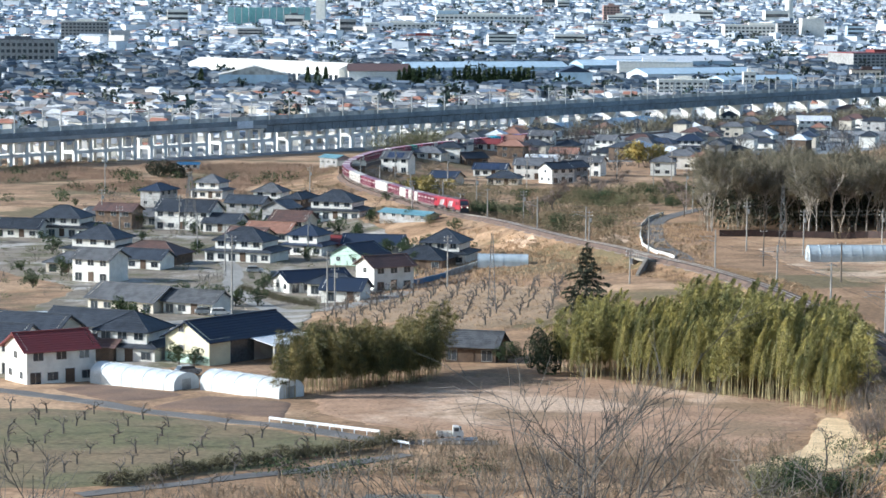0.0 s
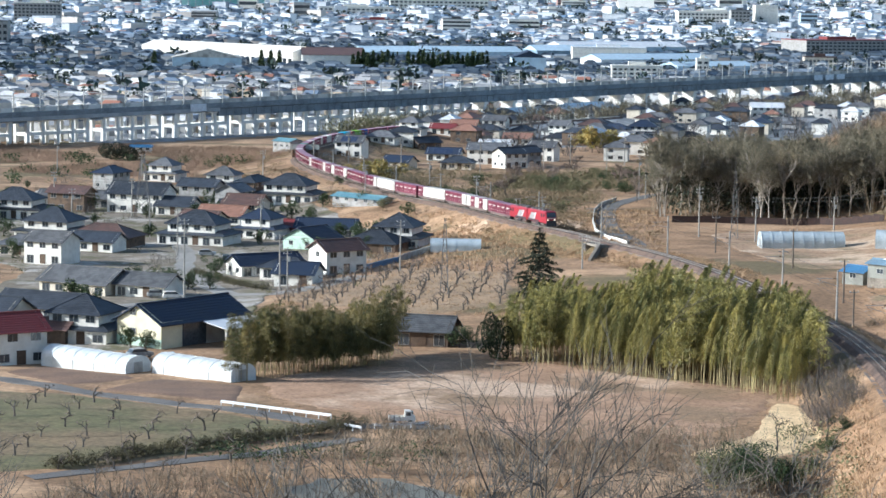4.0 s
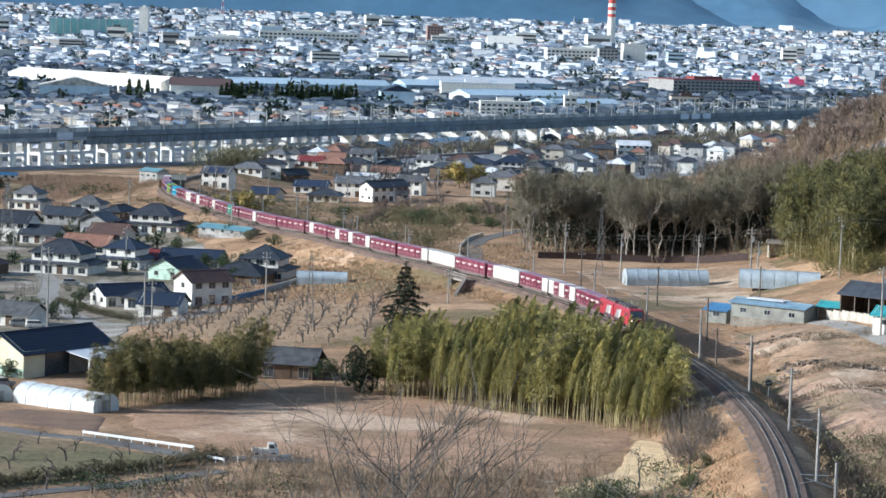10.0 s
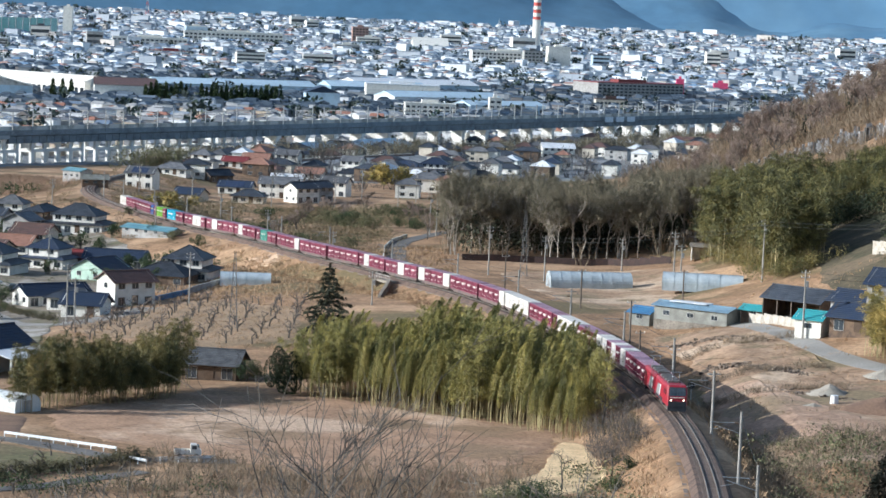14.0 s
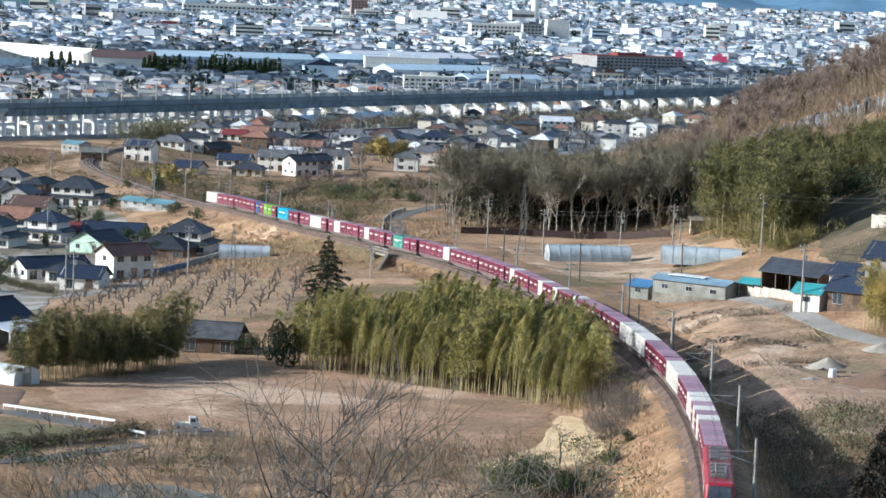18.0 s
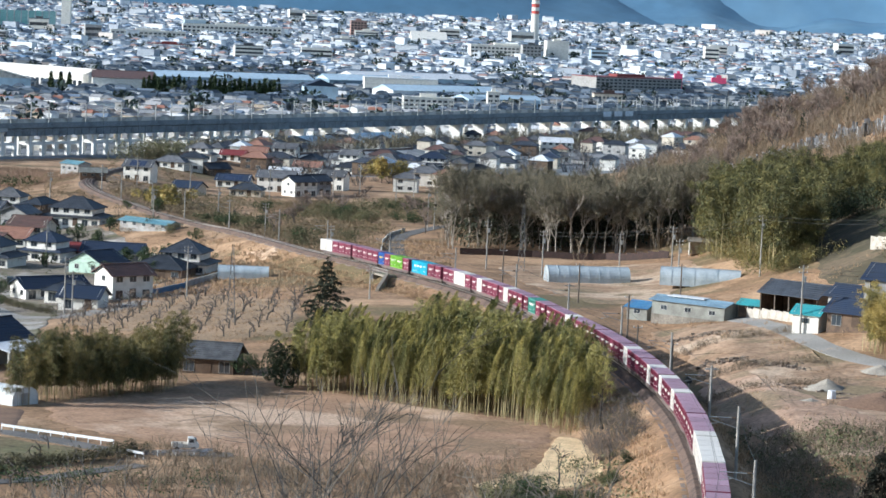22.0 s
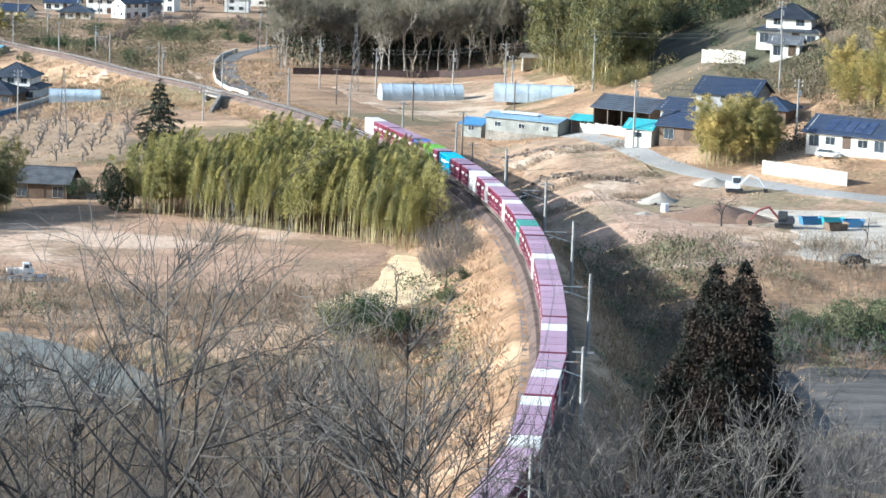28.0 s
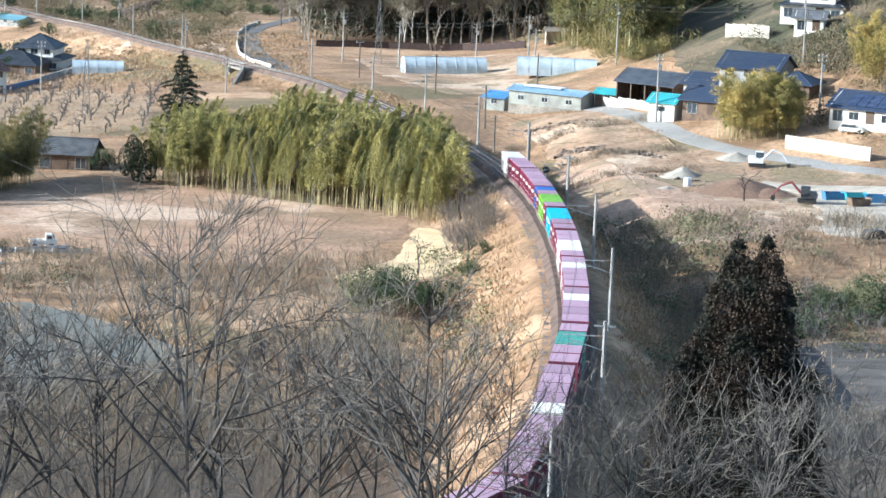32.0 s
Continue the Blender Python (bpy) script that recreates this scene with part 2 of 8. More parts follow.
# Greener, darker bamboo leaf: part of the hill grove's shade is coloured in.
LEAF_HILL = paint("shaded_bamboo_leaf", (0.175, 0.155, 0.05), 0.6, (0.042, 0.054, 0.02), 0.5, 2, spread=0.4, island=True)
LEAF_CEDAR = paint("dark_cedar_needles", (0.045, 0.048, 0.026), 0.8, (0.028, 0.035, 0.02), 0.3, 4, spread=0.4, island=True)
LEAF_RUSTY = paint("rusty_winter_cedar", (0.042, 0.027, 0.017), 0.85, (0.016, 0.02, 0.012), 0.5, 4, spread=0.45, island=True)
CULM = paint("bamboo_culm", (0.31, 0.25, 0.125), 0.6, (0.2, 0.18, 0.08), 0.5, 5, spread=0.3, island=True)
STRAW = paint("dry_grass_blades", (0.42, 0.29, 0.175), 0.95, (0.30, 0.20, 0.12), 0.3, 5, spread=0.35, island=True)
BRUSH_GREEN = paint("dull_green_brush", (0.17, 0.165, 0.085), 0.9, (0.10, 0.105, 0.055), 0.3, 5, spread=0.4, island=True)
EARTH = paint("turned_earth", (0.21, 0.13, 0.085), 0.95, (0.16, 0.10, 0.07), 0.2, 3, bump=0.5, island=True)
SAND = paint("pale_raked_straw_ground", (0.76, 0.56, 0.32), 0.95, (0.62, 0.44, 0.25), 0.4, 3, bump=0.4, island=True)
GRAVEL = paint("heaped_gravel", (0.38, 0.34, 0.28), 0.95, (0.27, 0.235, 0.19), 0.5, 14, bump=0.8, dirt=0.3)
FILM_CLEAR = paint("clear_greenhouse_film", (0.46, 0.52, 0.55), 0.25, (0.36, 0.42, 0.45), 0.5, 4, dirt=0.12, spec=0.6)
OLD_CONCRETE = paint("old_brown_concrete", (0.27, 0.24, 0.20), 0.9, (0.17, 0.15, 0.125), 0.3, 3, bump=0.3)
WATER = paint("pond_water", (0.19, 0.18, 0.145), 0.5, (0.13, 0.125, 0.10), 0.05, 2, dirt=0.08, spec=0.3)
TWIG_GREY = paint("grey_winter_twigs", (0.155, 0.138, 0.118), 0.95, (0.098, 0.088, 0.077), 0.25, 6, spread=0.35, island=True)
BARK_GREY = paint("smooth_grey_bark", (0.07, 0.062, 0.055), 0.9, (0.04, 0.036, 0.032), 1.5, 9, spread=0.3, bump=0.4)
TWIG_OLIVE = paint("olive_grey_twigs", (0.205, 0.18, 0.125), 0.95, (0.125, 0.112, 0.076), 0.2, 5, spread=0.4, island=True)
TWIG_RUST = paint("reddish_brown_twigs", (0.28, 0.22, 0.185), 0.95, (0.18, 0.142, 0.12), 0.3, 5, spread=0.4, island=True)
LEAF_PLUME = paint("bamboo_plume", (0.375, 0.325, 0.10), 0.5, (0.105, 0.112, 0.033), 0.8, 1.4, spread=0.35, island=True, mix=(0.40, 0.60), stretch=(1.0, 1.0, 0.12), dirt=0.25)
WORK_WALL = paint("dull_green_grey_wall", (0.27, 0.28, 0.25), 0.8, (0.2, 0.2, 0.18), 0.5, 6, dirt=0.15)
FENCE_RUST = paint("rusty_sheet_fence", (0.05, 0.028, 0.024), 0.8, (0.03, 0.02, 0.018), 0.4, 5, dirt=0.3)
ROOF_PALE_BLUE = paint("faded_blue_metal_roof", (0.17, 0.27, 0.35), 0.45, (0.13, 0.21, 0.28), 0.3, 6)
GRAVEL_TRACK = paint("pale_gravel_track", (0.48, 0.42, 0.34), 0.95, (0.36, 0.305, 0.24), 0.3, 5, bump=0.4, island=True)
TAN_SCRUB = paint("tan_winter_scrub", (0.26, 0.195, 0.12), 0.95, (0.17, 0.13, 0.08), 0.06, 4, spread=0.35, island=True)
SHADE_EVERGREEN = paint("shade_and_evergreen_leaf", (0.03, 0.042, 0.017), 0.8, (0.018, 0.028, 0.012), 0.2, 4, spread=0.4, island=True)
OLIVE_SCRUB = paint("olive_winter_scrub", (0.20, 0.165, 0.095), 0.95, (0.12, 0.105, 0.058), 0.05, 4, spread=0.35, island=True)
HEDGE_LEAF = paint("dull_hedge_leaf", (0.12, 0.105, 0.055), 0.8, (0.07, 0.065, 0.032), 0.5, 4, spread=0.4, island=True)
REED = paint("pinkish_brown_reeds", (0.30, 0.205, 0.145), 0.95, (0.235, 0.165, 0.115), 0.02, 4, spread=0.15, island=True)
WALL_STAINED = paint("stained_plaster_wall", (0.50, 0.46, 0.40), 0.9, (0.30, 0.27, 0.225), 0.35, 4, bump=0.3, dirt=0.2)

# ---- mesh helpers ----
class Mesh:
    """Collects verts and faces for one mesh."""

    def __init__(self):
        self.v, self.f, self.m = [], [], []

    def face(self, pts, mi=0):
        k = len(self.v)
        self.v.extend(tuple(p) for p in pts)
        self.f.append(tuple(range(k, k + len(pts))))
        self.m.append(mi)

    def box(self, x0, y0, z0, x1, y1, z1, mi=0, m=None):
        k = len(self.v)
        c = [(x, y, z) for z in (z0, z1) for y in (y0, y1) for x in (x0, x1)]
        self.v.extend(tuple(m @ Vector(p)) if m else p for p in c)
        for f in ((0, 2, 3, 1), (4, 5, 7, 6), (0, 1, 5, 4), (1, 3, 7, 5), (3, 2, 6, 7), (2, 0, 4, 6)):
            self.f.append(tuple(k + i for i in f))
            self.m.append(mi)
        return self

    def solid(self, outline, x0, x1, mi=0, axis="x"):
        """An outline in the plane across the axis, drawn out along it."""
        k, n = len(self.v), len(outline)
        for e in (x0, x1):
            self.v.extend((e, a, b) if axis == "x" else (a, e, b) for a, b in outline)
        self.f.append(tuple(range(k + n - 1, k - 1, -1)))
        self.f.append(tuple(range(k + n, k + 2 * n)))
        self.m += [mi, mi]
        for i in range(n):
            j = (i + 1) % n
            self.f.append((k + i, k + j, k + n + j, k + n + i))
            self.m.append(mi)
        return self

    def tube(self, p, q, r0, r1=None, n=6, mi=0, cap=True):
        p, q = Vector(p), Vector(q)
        r1 = r0 if r1 is None else r1
        w = q - p
        if w.length < 1e-6:
            return self
        a = w.orthogonal().normalized()
        b = w.normalized().cross(a)
        k = len(self.v)
        for c, r in ((p, r0), (q, r1)):
            for i in range(n):
                t = 2 * math.pi * i / n
                self.v.append(tuple(c + (a * math.cos(t) + b * math.sin(t)) * r))
        for i in range(n):
            j = (i + 1) % n
            self.f.append((k + i, k + j, k + n + j, k + n + i))
            self.m.append(mi)
        if cap:
            self.f.append(tuple(range(k + n - 1, k - 1, -1)))
            self.f.append(tuple(range(k + n, k + 2 * n)))
            self.m += [mi, mi]
        return self

    def data(self, name, mats, smooth=False):
        me = bpy.data.meshes.new(name)
        me.from_pydata(self.v, [], self.f)
        for m in mats if isinstance(mats, (list, tuple)) else [mats]:
            me.materials.append(m)
        if any(self.m):
            me.polygons.foreach_set("material_index", self.m)
        if smooth:
            me.polygons.foreach_set("use_smooth", [True] * len(self.f))
        me.update()
        return me


def part(name, mesh, mats, parent, label="", smooth=False, m=None):
    """ONE mesh object under a thing or a part."""
    ob = new(name, mesh.data(name, mats, smooth) if isinstance(mesh, Mesh) else mesh)
    ob.parent = parent
    if m is not None:
        ob.matrix_basis = m
    return tagged(ob, label)


def thing(name, m, label, category, group=""):
    ob = new(name)
    ob.empty_display_size = 0.5
    ob.matrix_basis = m
    return tagged(ob, label, category, group)


def solo(name, mesh, mats, label, category, group="", kind="", m=None, smooth=False):
    ob = new(name, mesh.data(name, mats, smooth) if isinstance(mesh, Mesh) else mesh)
    if m is not None:
        ob.matrix_basis = m
    return tagged(ob, label, category, group, kind)


def at(x, y, turn=0, lift=0.0):
    """A pose on the ground."""
    return pose(x, y, ground(x, y) + lift, 0, 0, turn)


SHARED = {}


def shared(key, make, mats):
    if key not in SHARED:
        SHARED[key] = make().data(key[0], mats)
    return SHARED[key]

# ---- the ground, one sheet to the mountains ----
def ground_sheet():
    fine = np.radians(np.arange(-20, 24.01, 0.22))
    rest = np.radians(np.arange(28, 338, 5.0))
    ang = np.concatenate([fine, rest])
    rad = np.concatenate([np.arange(2, 100, 3.0), np.arange(100, 700, 1.6), np.geomspace(700, 1300, 110), np.geomspace(1320, 4960, 60)])
    a, r = np.meshgrid(ang, rad)
    x, y = (r * np.sin(a)).ravel(), (r * np.cos(a)).ravel()
    z = land(x, y)
    near = np.hypot(x, y) < 1500
    z[near] = bank(x[near], y[near], z[near])
    n, k = len(ang), len(rad)
    me = bpy.data.meshes.new("ground")
    v = np.stack([x, y, z], 1)
    i, j = np.meshgrid(np.arange(n), np.arange(k - 1))
    i, j = i.ravel(), j.ravel()
    f = np.stack([j * n + i, j * n + (i + 1) % n, (j + 1) * n + (i + 1) % n, (j + 1) * n + i], 1)[:, ::-1]
    me.from_pydata(v.tolist(), [], f.tolist() + [list(range(n))[::-1]])
    far = np.append((rad[j] > 1110 + 40 * np.sin(ang[i] * 40)).astype(int), 0)
    me.polygons.foreach_set("material_index", far)
    me.polygons.foreach_set("use_smooth", [True] * len(f) + [False])
    return me


GROUND = soil("dry_winter_grass", [(0.345, 0.21, 0.117), (0.215, 0.13, 0.07), (0.155, 0.117, 0.057), (0.44, 0.285, 0.168)], 0.022, 0.12, 1.2)
TOWN_GROUND = paint("town_ground", (0.24, 0.25, 0.26), 0.95, (0.15, 0.17, 0.185), 0.012, 0.2, dirt=0.35, island=True)
me = ground_sheet()
me.materials.append(GROUND)
me.materials.append(TOWN_GROUND)
tagged(new("ground", me), "dry brown winter grassland with bare soil", "ground", kind="structure")


def sheet(name, material, outline, label, category="field", lift=0.07, cell=1.5, kind="structure", wobble=0.8, ease=6):
    """A patch of other ground that follows the land inside an outline in plan."""
    pts = np.array(outline, float)
    m = Mesh()
    cx, cy = pts.mean(0)
    dense = []
    for (ax, ay), (bx, by) in zip(pts, np.roll(pts, -1, 0)):
        n = max(1, int(math.hypot(bx - ax, by - ay) / cell))
        dense += [(ax + (bx - ax) * t / n, ay + (by - ay) * t / n) for t in range(n)]
    dense = np.array(dense)
    for _ in range(ease):
        dense = (np.roll(dense, 1, 0) + 2 * dense + np.roll(dense, -1, 0)) / 4
    ph = np.arange(len(dense))
    dense = dense + wobble * np.stack([np.sin(ph * 0.9) * np.sin(ph * 0.37), np.sin(ph * 0.7 + 1) * np.cos(ph * 0.23)], 1)
    rings = max(2, int(np.max(np.hypot(dense[:, 0] - cx, dense[:, 1] - cy)) / cell))
    vs = [(cx, cy)]
    for k in range(1, rings + 1):
        vs += [(cx + (px - cx) * k / rings, cy + (py - cy) * k / rings) for px, py in dense]
    vs = np.array(vs)
    z = bank(vs[:, 0], vs[:, 1], land(vs[:, 0], vs[:, 1])) + lift
    n = len(dense)
    z[-n:] -= lift + 0.12
    m.v = [(float(a), float(b), float(c)) for (a, b), c in zip(vs, z)]
    for i in range(n):
        j = (i + 1) % n
        m.f.append((0, 1 + i, 1 + j))
        for k in range(rings - 1):
            m.f.append((1 + k * n + i, 1 + (k + 1) * n + i, 1 + (k + 1) * n + j, 1 + k * n + j))
    m.m = [0] * len(m.f)
    return solo(name, m, material, label, category, kind=kind, smooth=True)


def strip(name, material, pts, width, label, category="road", lift=0.09, step=2.0, profile=None):
    """A road along plan points."""
    line = glide([pts[0]] + list(pts) + [pts[-1]], step) if len(pts) > 2 else np.linspace(pts[0], pts[1], int(max(3, math.dist(*pts) / step)))
    d = np.gradient(line, axis=0)
    d /= np.linalg.norm(d, axis=1)[:, None]
    side = np.stack([d[:, 1], -d[:, 0]], 1)
    m = Mesh()
    cols = [-width / 2, -width / 6, width / 6, width / 2]
    for c in cols:
        p = line + side * c
        z = bank(p[:, 0], p[:, 1], land(p[:, 0], p[:, 1])) + lift + 0.02 * (width / 2 - abs(c))
        m.v += [(float(a), float(b), float(e)) for (a, b), e in zip(p, z)]
    n = len(line)
    for k in range(len(cols) - 1):
        for i in range(n - 1):
            m.f.append((k * n + i, (k + 1) * n + i, (k + 1) * n + i + 1, k * n + i + 1))
    # skirts so that the road has a thickness
    for k in (0, len(cols) - 1):
        b = len(m.v)
        m.v += [(x, y, z - 0.6) for x, y, z in m.v[k * n:(k + 1) * n]]
        for i in range(n - 1):
            m.f.append((k * n + i, k * n + i + 1, b + i + 1, b + i))
    m.m = [0] * len(m.f)
    return solo(name, m, material, label, category, kind="structure")


# ---- the railway ----
def sweep(profile, s0, s1, step, lift=0.0, shift=0.0):
    """A cross-section (across, up) drawn along the line."""
    m = Mesh()
    ss = np.arange(s0, s1, step)
    n = len(profile)
    for s in ss:
        p, q = rail_at(s), rail_at(s + 0.5)
        d = (q - p).normalized()
        side = Vector((d.y, -d.x, 0)).normalized()
        for u, w in profile:
            m.v.append(tuple(p + side * (u + shift) + Vector((0, 0, w + lift))))
    for i in range(len(ss) - 1):
        for k in range(n):
            a, b = i * n + k, i * n + (k + 1) % n
            m.f.append((a, b, b + n, a + n))
    m.m = [0] * len(m.f)
    return m


S0, S1 = S_NEAR - 420, float(LINE_S[-1]) - 4
track = thing("railway_track", Matrix.Identity(4), "single railway track on rusty brown ballast", "railway track")
tagged(track, kind="structure")
part("ballast_bed", sweep([(-2.55, -1.1), (-1.6, -0.16), (1.6, -0.16), (2.55, -1.1)], S0, S1, 2.0), BALLAST, track, "rusty brown ballast")
for u in (-0.56, 0.56):
    part("rail", sweep([(-0.07, -0.15), (-0.035, 0.0), (0.035, 0.0), (0.07, -0.15)], S0, S1, 2.0, 0.0, u), RAIL_STEEL, track)
for name, off in (("cable_trough", -2.75),):
    part(name, sweep([(-0.25, -1.1), (-0.25, -0.86), (0.25, -0.86), (0.25, -1.1)], S0, S1, 2.0, 0.0, off), SLEEPER, track, "concrete cable trough beside the ballast")

tie = Mesh().solid([(-1.2, -0.2), (-1.1, -0.13), (-0.35, -0.15), (0.35, -0.15), (1.1, -0.13), (1.2, -0.2)], -0.12, 0.12).data("sleeper", SLEEPER)
rest = Mesh()
for i, s in enumerate(np.arange(S_NEAR - 60, S_NEAR + 420, 0.62)):
    p, q = rail_at(s), rail_at(s + 0.5)
    turn = math.degrees(math.atan2(q.y - p.y, q.x - p.x))
    if 10 <= s - S_NEAR < 190:
        part("sleeper", tie, None, track, m=pose(p.x, p.y, p.z, 0, 0, turn))
    else:
        rest.box(-0.12, -1.2, -0.2, 0.12, 1.2, -0.13, m=pose(p.x, p.y, p.z, 0, 0, turn))
tagged(part("sleeper_row", rest, SLEEPER, track), kind="stuff")

# ---- high-speed line on its viaduct ----
VIA_A, VIA_B = Vector((-356, 851, 0)), Vector((262, 1815, 0))
VIA_DIR = (VIA_B - VIA_A).normalized()
VIA_LEN = (VIA_B - VIA_A).length
VIA_TURN = math.degrees(math.atan2(VIA_DIR.y, VIA_DIR.x))
DECK = 16.0


def via(s, across=0.0, z=0.0):
    p = VIA_A + VIA_DIR * s
    return (p.x + VIA_DIR.y * across, p.y - VIA_DIR.x * across, z)


PARAPET = paint("blue_grey_parapet", (0.34, 0.38, 0.42), 0.85, (0.26, 0.29, 0.33), 0.2, 3, bump=0.2, dirt=0.12)
viaduct = thing("railway_viaduct", pose(VIA_A.x, VIA_A.y, 0, 0, 0, VIA_TURN), "long grey concrete viaduct of a high-speed railway", "viaduct")
tagged(viaduct, kind="structure")
seg = 25.0
# The blue-grey tone holds the shade on the deck's near face.
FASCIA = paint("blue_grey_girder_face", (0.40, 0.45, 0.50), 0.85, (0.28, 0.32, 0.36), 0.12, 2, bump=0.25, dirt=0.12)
NOISE_PANEL = paint("pale_blue_noise_panel", (0.62, 0.68, 0.76), 0.6, (0.54, 0.60, 0.68), 0.3, 3)
BAY, FRAME_PITCH = 8.4, 43.5
# a rigid frame: five pairs of columns, ground and middle beams along and across, a cap beam under the deck
pier = Mesh()
for k in range(5):
    for sy in (-3.1, 3.1):
        pier.box(k * BAY - 0.85, sy - 0.7, -1.5, k * BAY + 0.85, sy + 0.7, DECK - 2.5)
    pier.box(k * BAY - 0.7, -2.3, 7.3, k * BAY + 0.7, 2.3, 8.7)
    pier.box(k * BAY - 0.95, -4.3, DECK - 3.3, k * BAY + 0.95, 4.3, DECK - 2.45)
for sy in (-3.1, 3.1):
    pier.box(-0.5, sy - 0.6, 7.4, 4 * BAY + 0.5, sy + 0.6, 8.6)
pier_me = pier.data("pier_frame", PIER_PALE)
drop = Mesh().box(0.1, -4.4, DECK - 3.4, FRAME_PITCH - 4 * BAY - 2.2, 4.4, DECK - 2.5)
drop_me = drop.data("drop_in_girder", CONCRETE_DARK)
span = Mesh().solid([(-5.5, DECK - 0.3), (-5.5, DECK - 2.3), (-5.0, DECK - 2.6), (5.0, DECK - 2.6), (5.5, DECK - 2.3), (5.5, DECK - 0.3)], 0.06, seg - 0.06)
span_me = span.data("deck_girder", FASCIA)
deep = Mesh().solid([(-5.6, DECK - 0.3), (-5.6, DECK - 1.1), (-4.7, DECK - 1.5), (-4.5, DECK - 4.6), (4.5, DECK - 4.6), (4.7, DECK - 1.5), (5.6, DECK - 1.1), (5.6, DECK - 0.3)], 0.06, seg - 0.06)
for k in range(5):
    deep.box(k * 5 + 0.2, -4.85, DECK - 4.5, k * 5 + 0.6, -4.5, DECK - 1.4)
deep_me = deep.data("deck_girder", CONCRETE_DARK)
slab = Mesh().box(-1.3, -3.6, -1.5, 1.3, 3.6, DECK - 5.4).box(-1.7, -4.4, DECK - 5.9, 1.7, 4.4, DECK - 4.55)
slab_me = slab.data("pier_frame", PIER_PALE)
wallm = Mesh().box(0.05, -5.85, DECK - 0.9, seg - 0.05, -5.62, DECK + 1.0)
for i in range(10):
    wallm.box(i * 2.5 + 1.1, -5.93, DECK - 0.9, i * 2.5 + 1.3, -5.86, DECK + 1.0)
wallm.box(0.05, -5.95, DECK + 1.0, seg - 0.05, -5.55, DECK + 1.25)
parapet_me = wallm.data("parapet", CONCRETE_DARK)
# Outer parapet dark, this inner one pale: shade and sun are coloured in.
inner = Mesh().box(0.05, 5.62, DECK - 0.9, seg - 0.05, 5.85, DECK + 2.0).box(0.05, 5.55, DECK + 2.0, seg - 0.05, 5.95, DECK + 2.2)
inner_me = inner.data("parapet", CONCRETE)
panel_me = Mesh().box(0.3, -6.08, DECK - 2.0, 10.5, -5.97, DECK + 1.15).data("noise_panel", NOISE_PANEL)
ovh = Mesh().tube((0, -5.2, DECK), (0, -5.2, DECK + 9.0), 0.3).tube((0, 5.2, DECK), (0, 5.2, DECK + 9.0), 0.3).tube((0, -5.2, DECK + 7.4), (0, 5.2, DECK + 7.4), 0.14)
for sy in (-5.2, 5.2):
    ovh.tube((0, sy, DECK + 6.4), (0, sy * 0.4, DECK + 6.9), 0.09, n=4).tube((0, sy, DECK + 5.2), (0, sy * 0.4, DECK + 6.6), 0.09, n=4)
ovh_me = ovh.data("catenary_portal", STEEL)
for i in range(12):
    part("pier_frame", pier_me, None, viaduct, m=pose(i * FRAME_PITCH - 6, 0, 0))
    part("drop_in_girder", drop_me, None, viaduct, m=pose(i * FRAME_PITCH - 6 + 4 * BAY + 1.0, 0, 0))
for i in range(int(VIA_LEN / seg)):
    far = i * seg > 300
    if i * seg > 500:
        part("pier_frame", slab_me, None, viaduct, m=pose(i * seg, 0, 0))
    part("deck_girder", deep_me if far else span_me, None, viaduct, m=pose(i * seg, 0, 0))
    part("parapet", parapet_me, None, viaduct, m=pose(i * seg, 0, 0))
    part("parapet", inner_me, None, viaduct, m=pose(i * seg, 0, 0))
    part("catenary_portal", ovh_me, None, viaduct, m=pose(i * seg + 2, 0, 0))
for at_s in (305, 858, 872, 886):
    part("noise_panel", panel_me, None, viaduct, m=pose(at_s, 0, 0))
part("overhead_wire", Mesh().tube((0, -2.2, DECK + 6.2), (VIA_LEN, -2.2, DECK + 6.2), 0.05, n=3).tube((0, 2.2, DECK + 6.2), (VIA_LEN, 2.2, DECK + 6.2), 0.05, n=3), WIRE, viaduct)

# ---- mountains beyond the plain ----
def ridge(name, material, r0, depth, a0, a1, crest, label, seed):
    m = Mesh()
    na, nr = 150, 14
    for j in range(nr + 1):
        for i in range(na + 1):
            a = radians(a0 + (a1 - a0) * i / na)
            u = j / nr
            r = r0 + depth * u
            h = crest(math.degrees(a))
            n = noise.fractal(Vector((math.sin(a) * r / 230.0, u * 1.6 + seed, 0.3)), 1.0, 2.1, 6)
            z = 52 + (h - 52) * (u ** 1.15) * (1 + 0.28 * n) + 10 * n * u
            m.v.append((r * math.sin(a), r * math.cos(a), max(z, 30 if u else 8)))
    for j in range(nr):
        for i in range(na):
            k = j * (na + 1) + i
            m.f.append((k, k + 1, k + na + 2, k + na + 1))
    m.m = [0] * len(m.f)
    return solo(name, m, material, label, "mountain", kind="structure", smooth=True)


# Haze of distance is put into the base colours, paler with each range.
RANGE_NEAR = paint("hazed_forested_slope", (0.065, 0.155, 0.25), 0.95, (0.08, 0.17, 0.26), 0.004, 0.03, dirt=0.10, island=True)
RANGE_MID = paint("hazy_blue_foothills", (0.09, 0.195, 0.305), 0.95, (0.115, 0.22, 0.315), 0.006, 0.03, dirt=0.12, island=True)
RANGE_FAR = paint("hazed_far_range", (0.115, 0.235, 0.36), 0.95, (0.145, 0.265, 0.375), 0.004, 0.02, dirt=0.08, island=True)
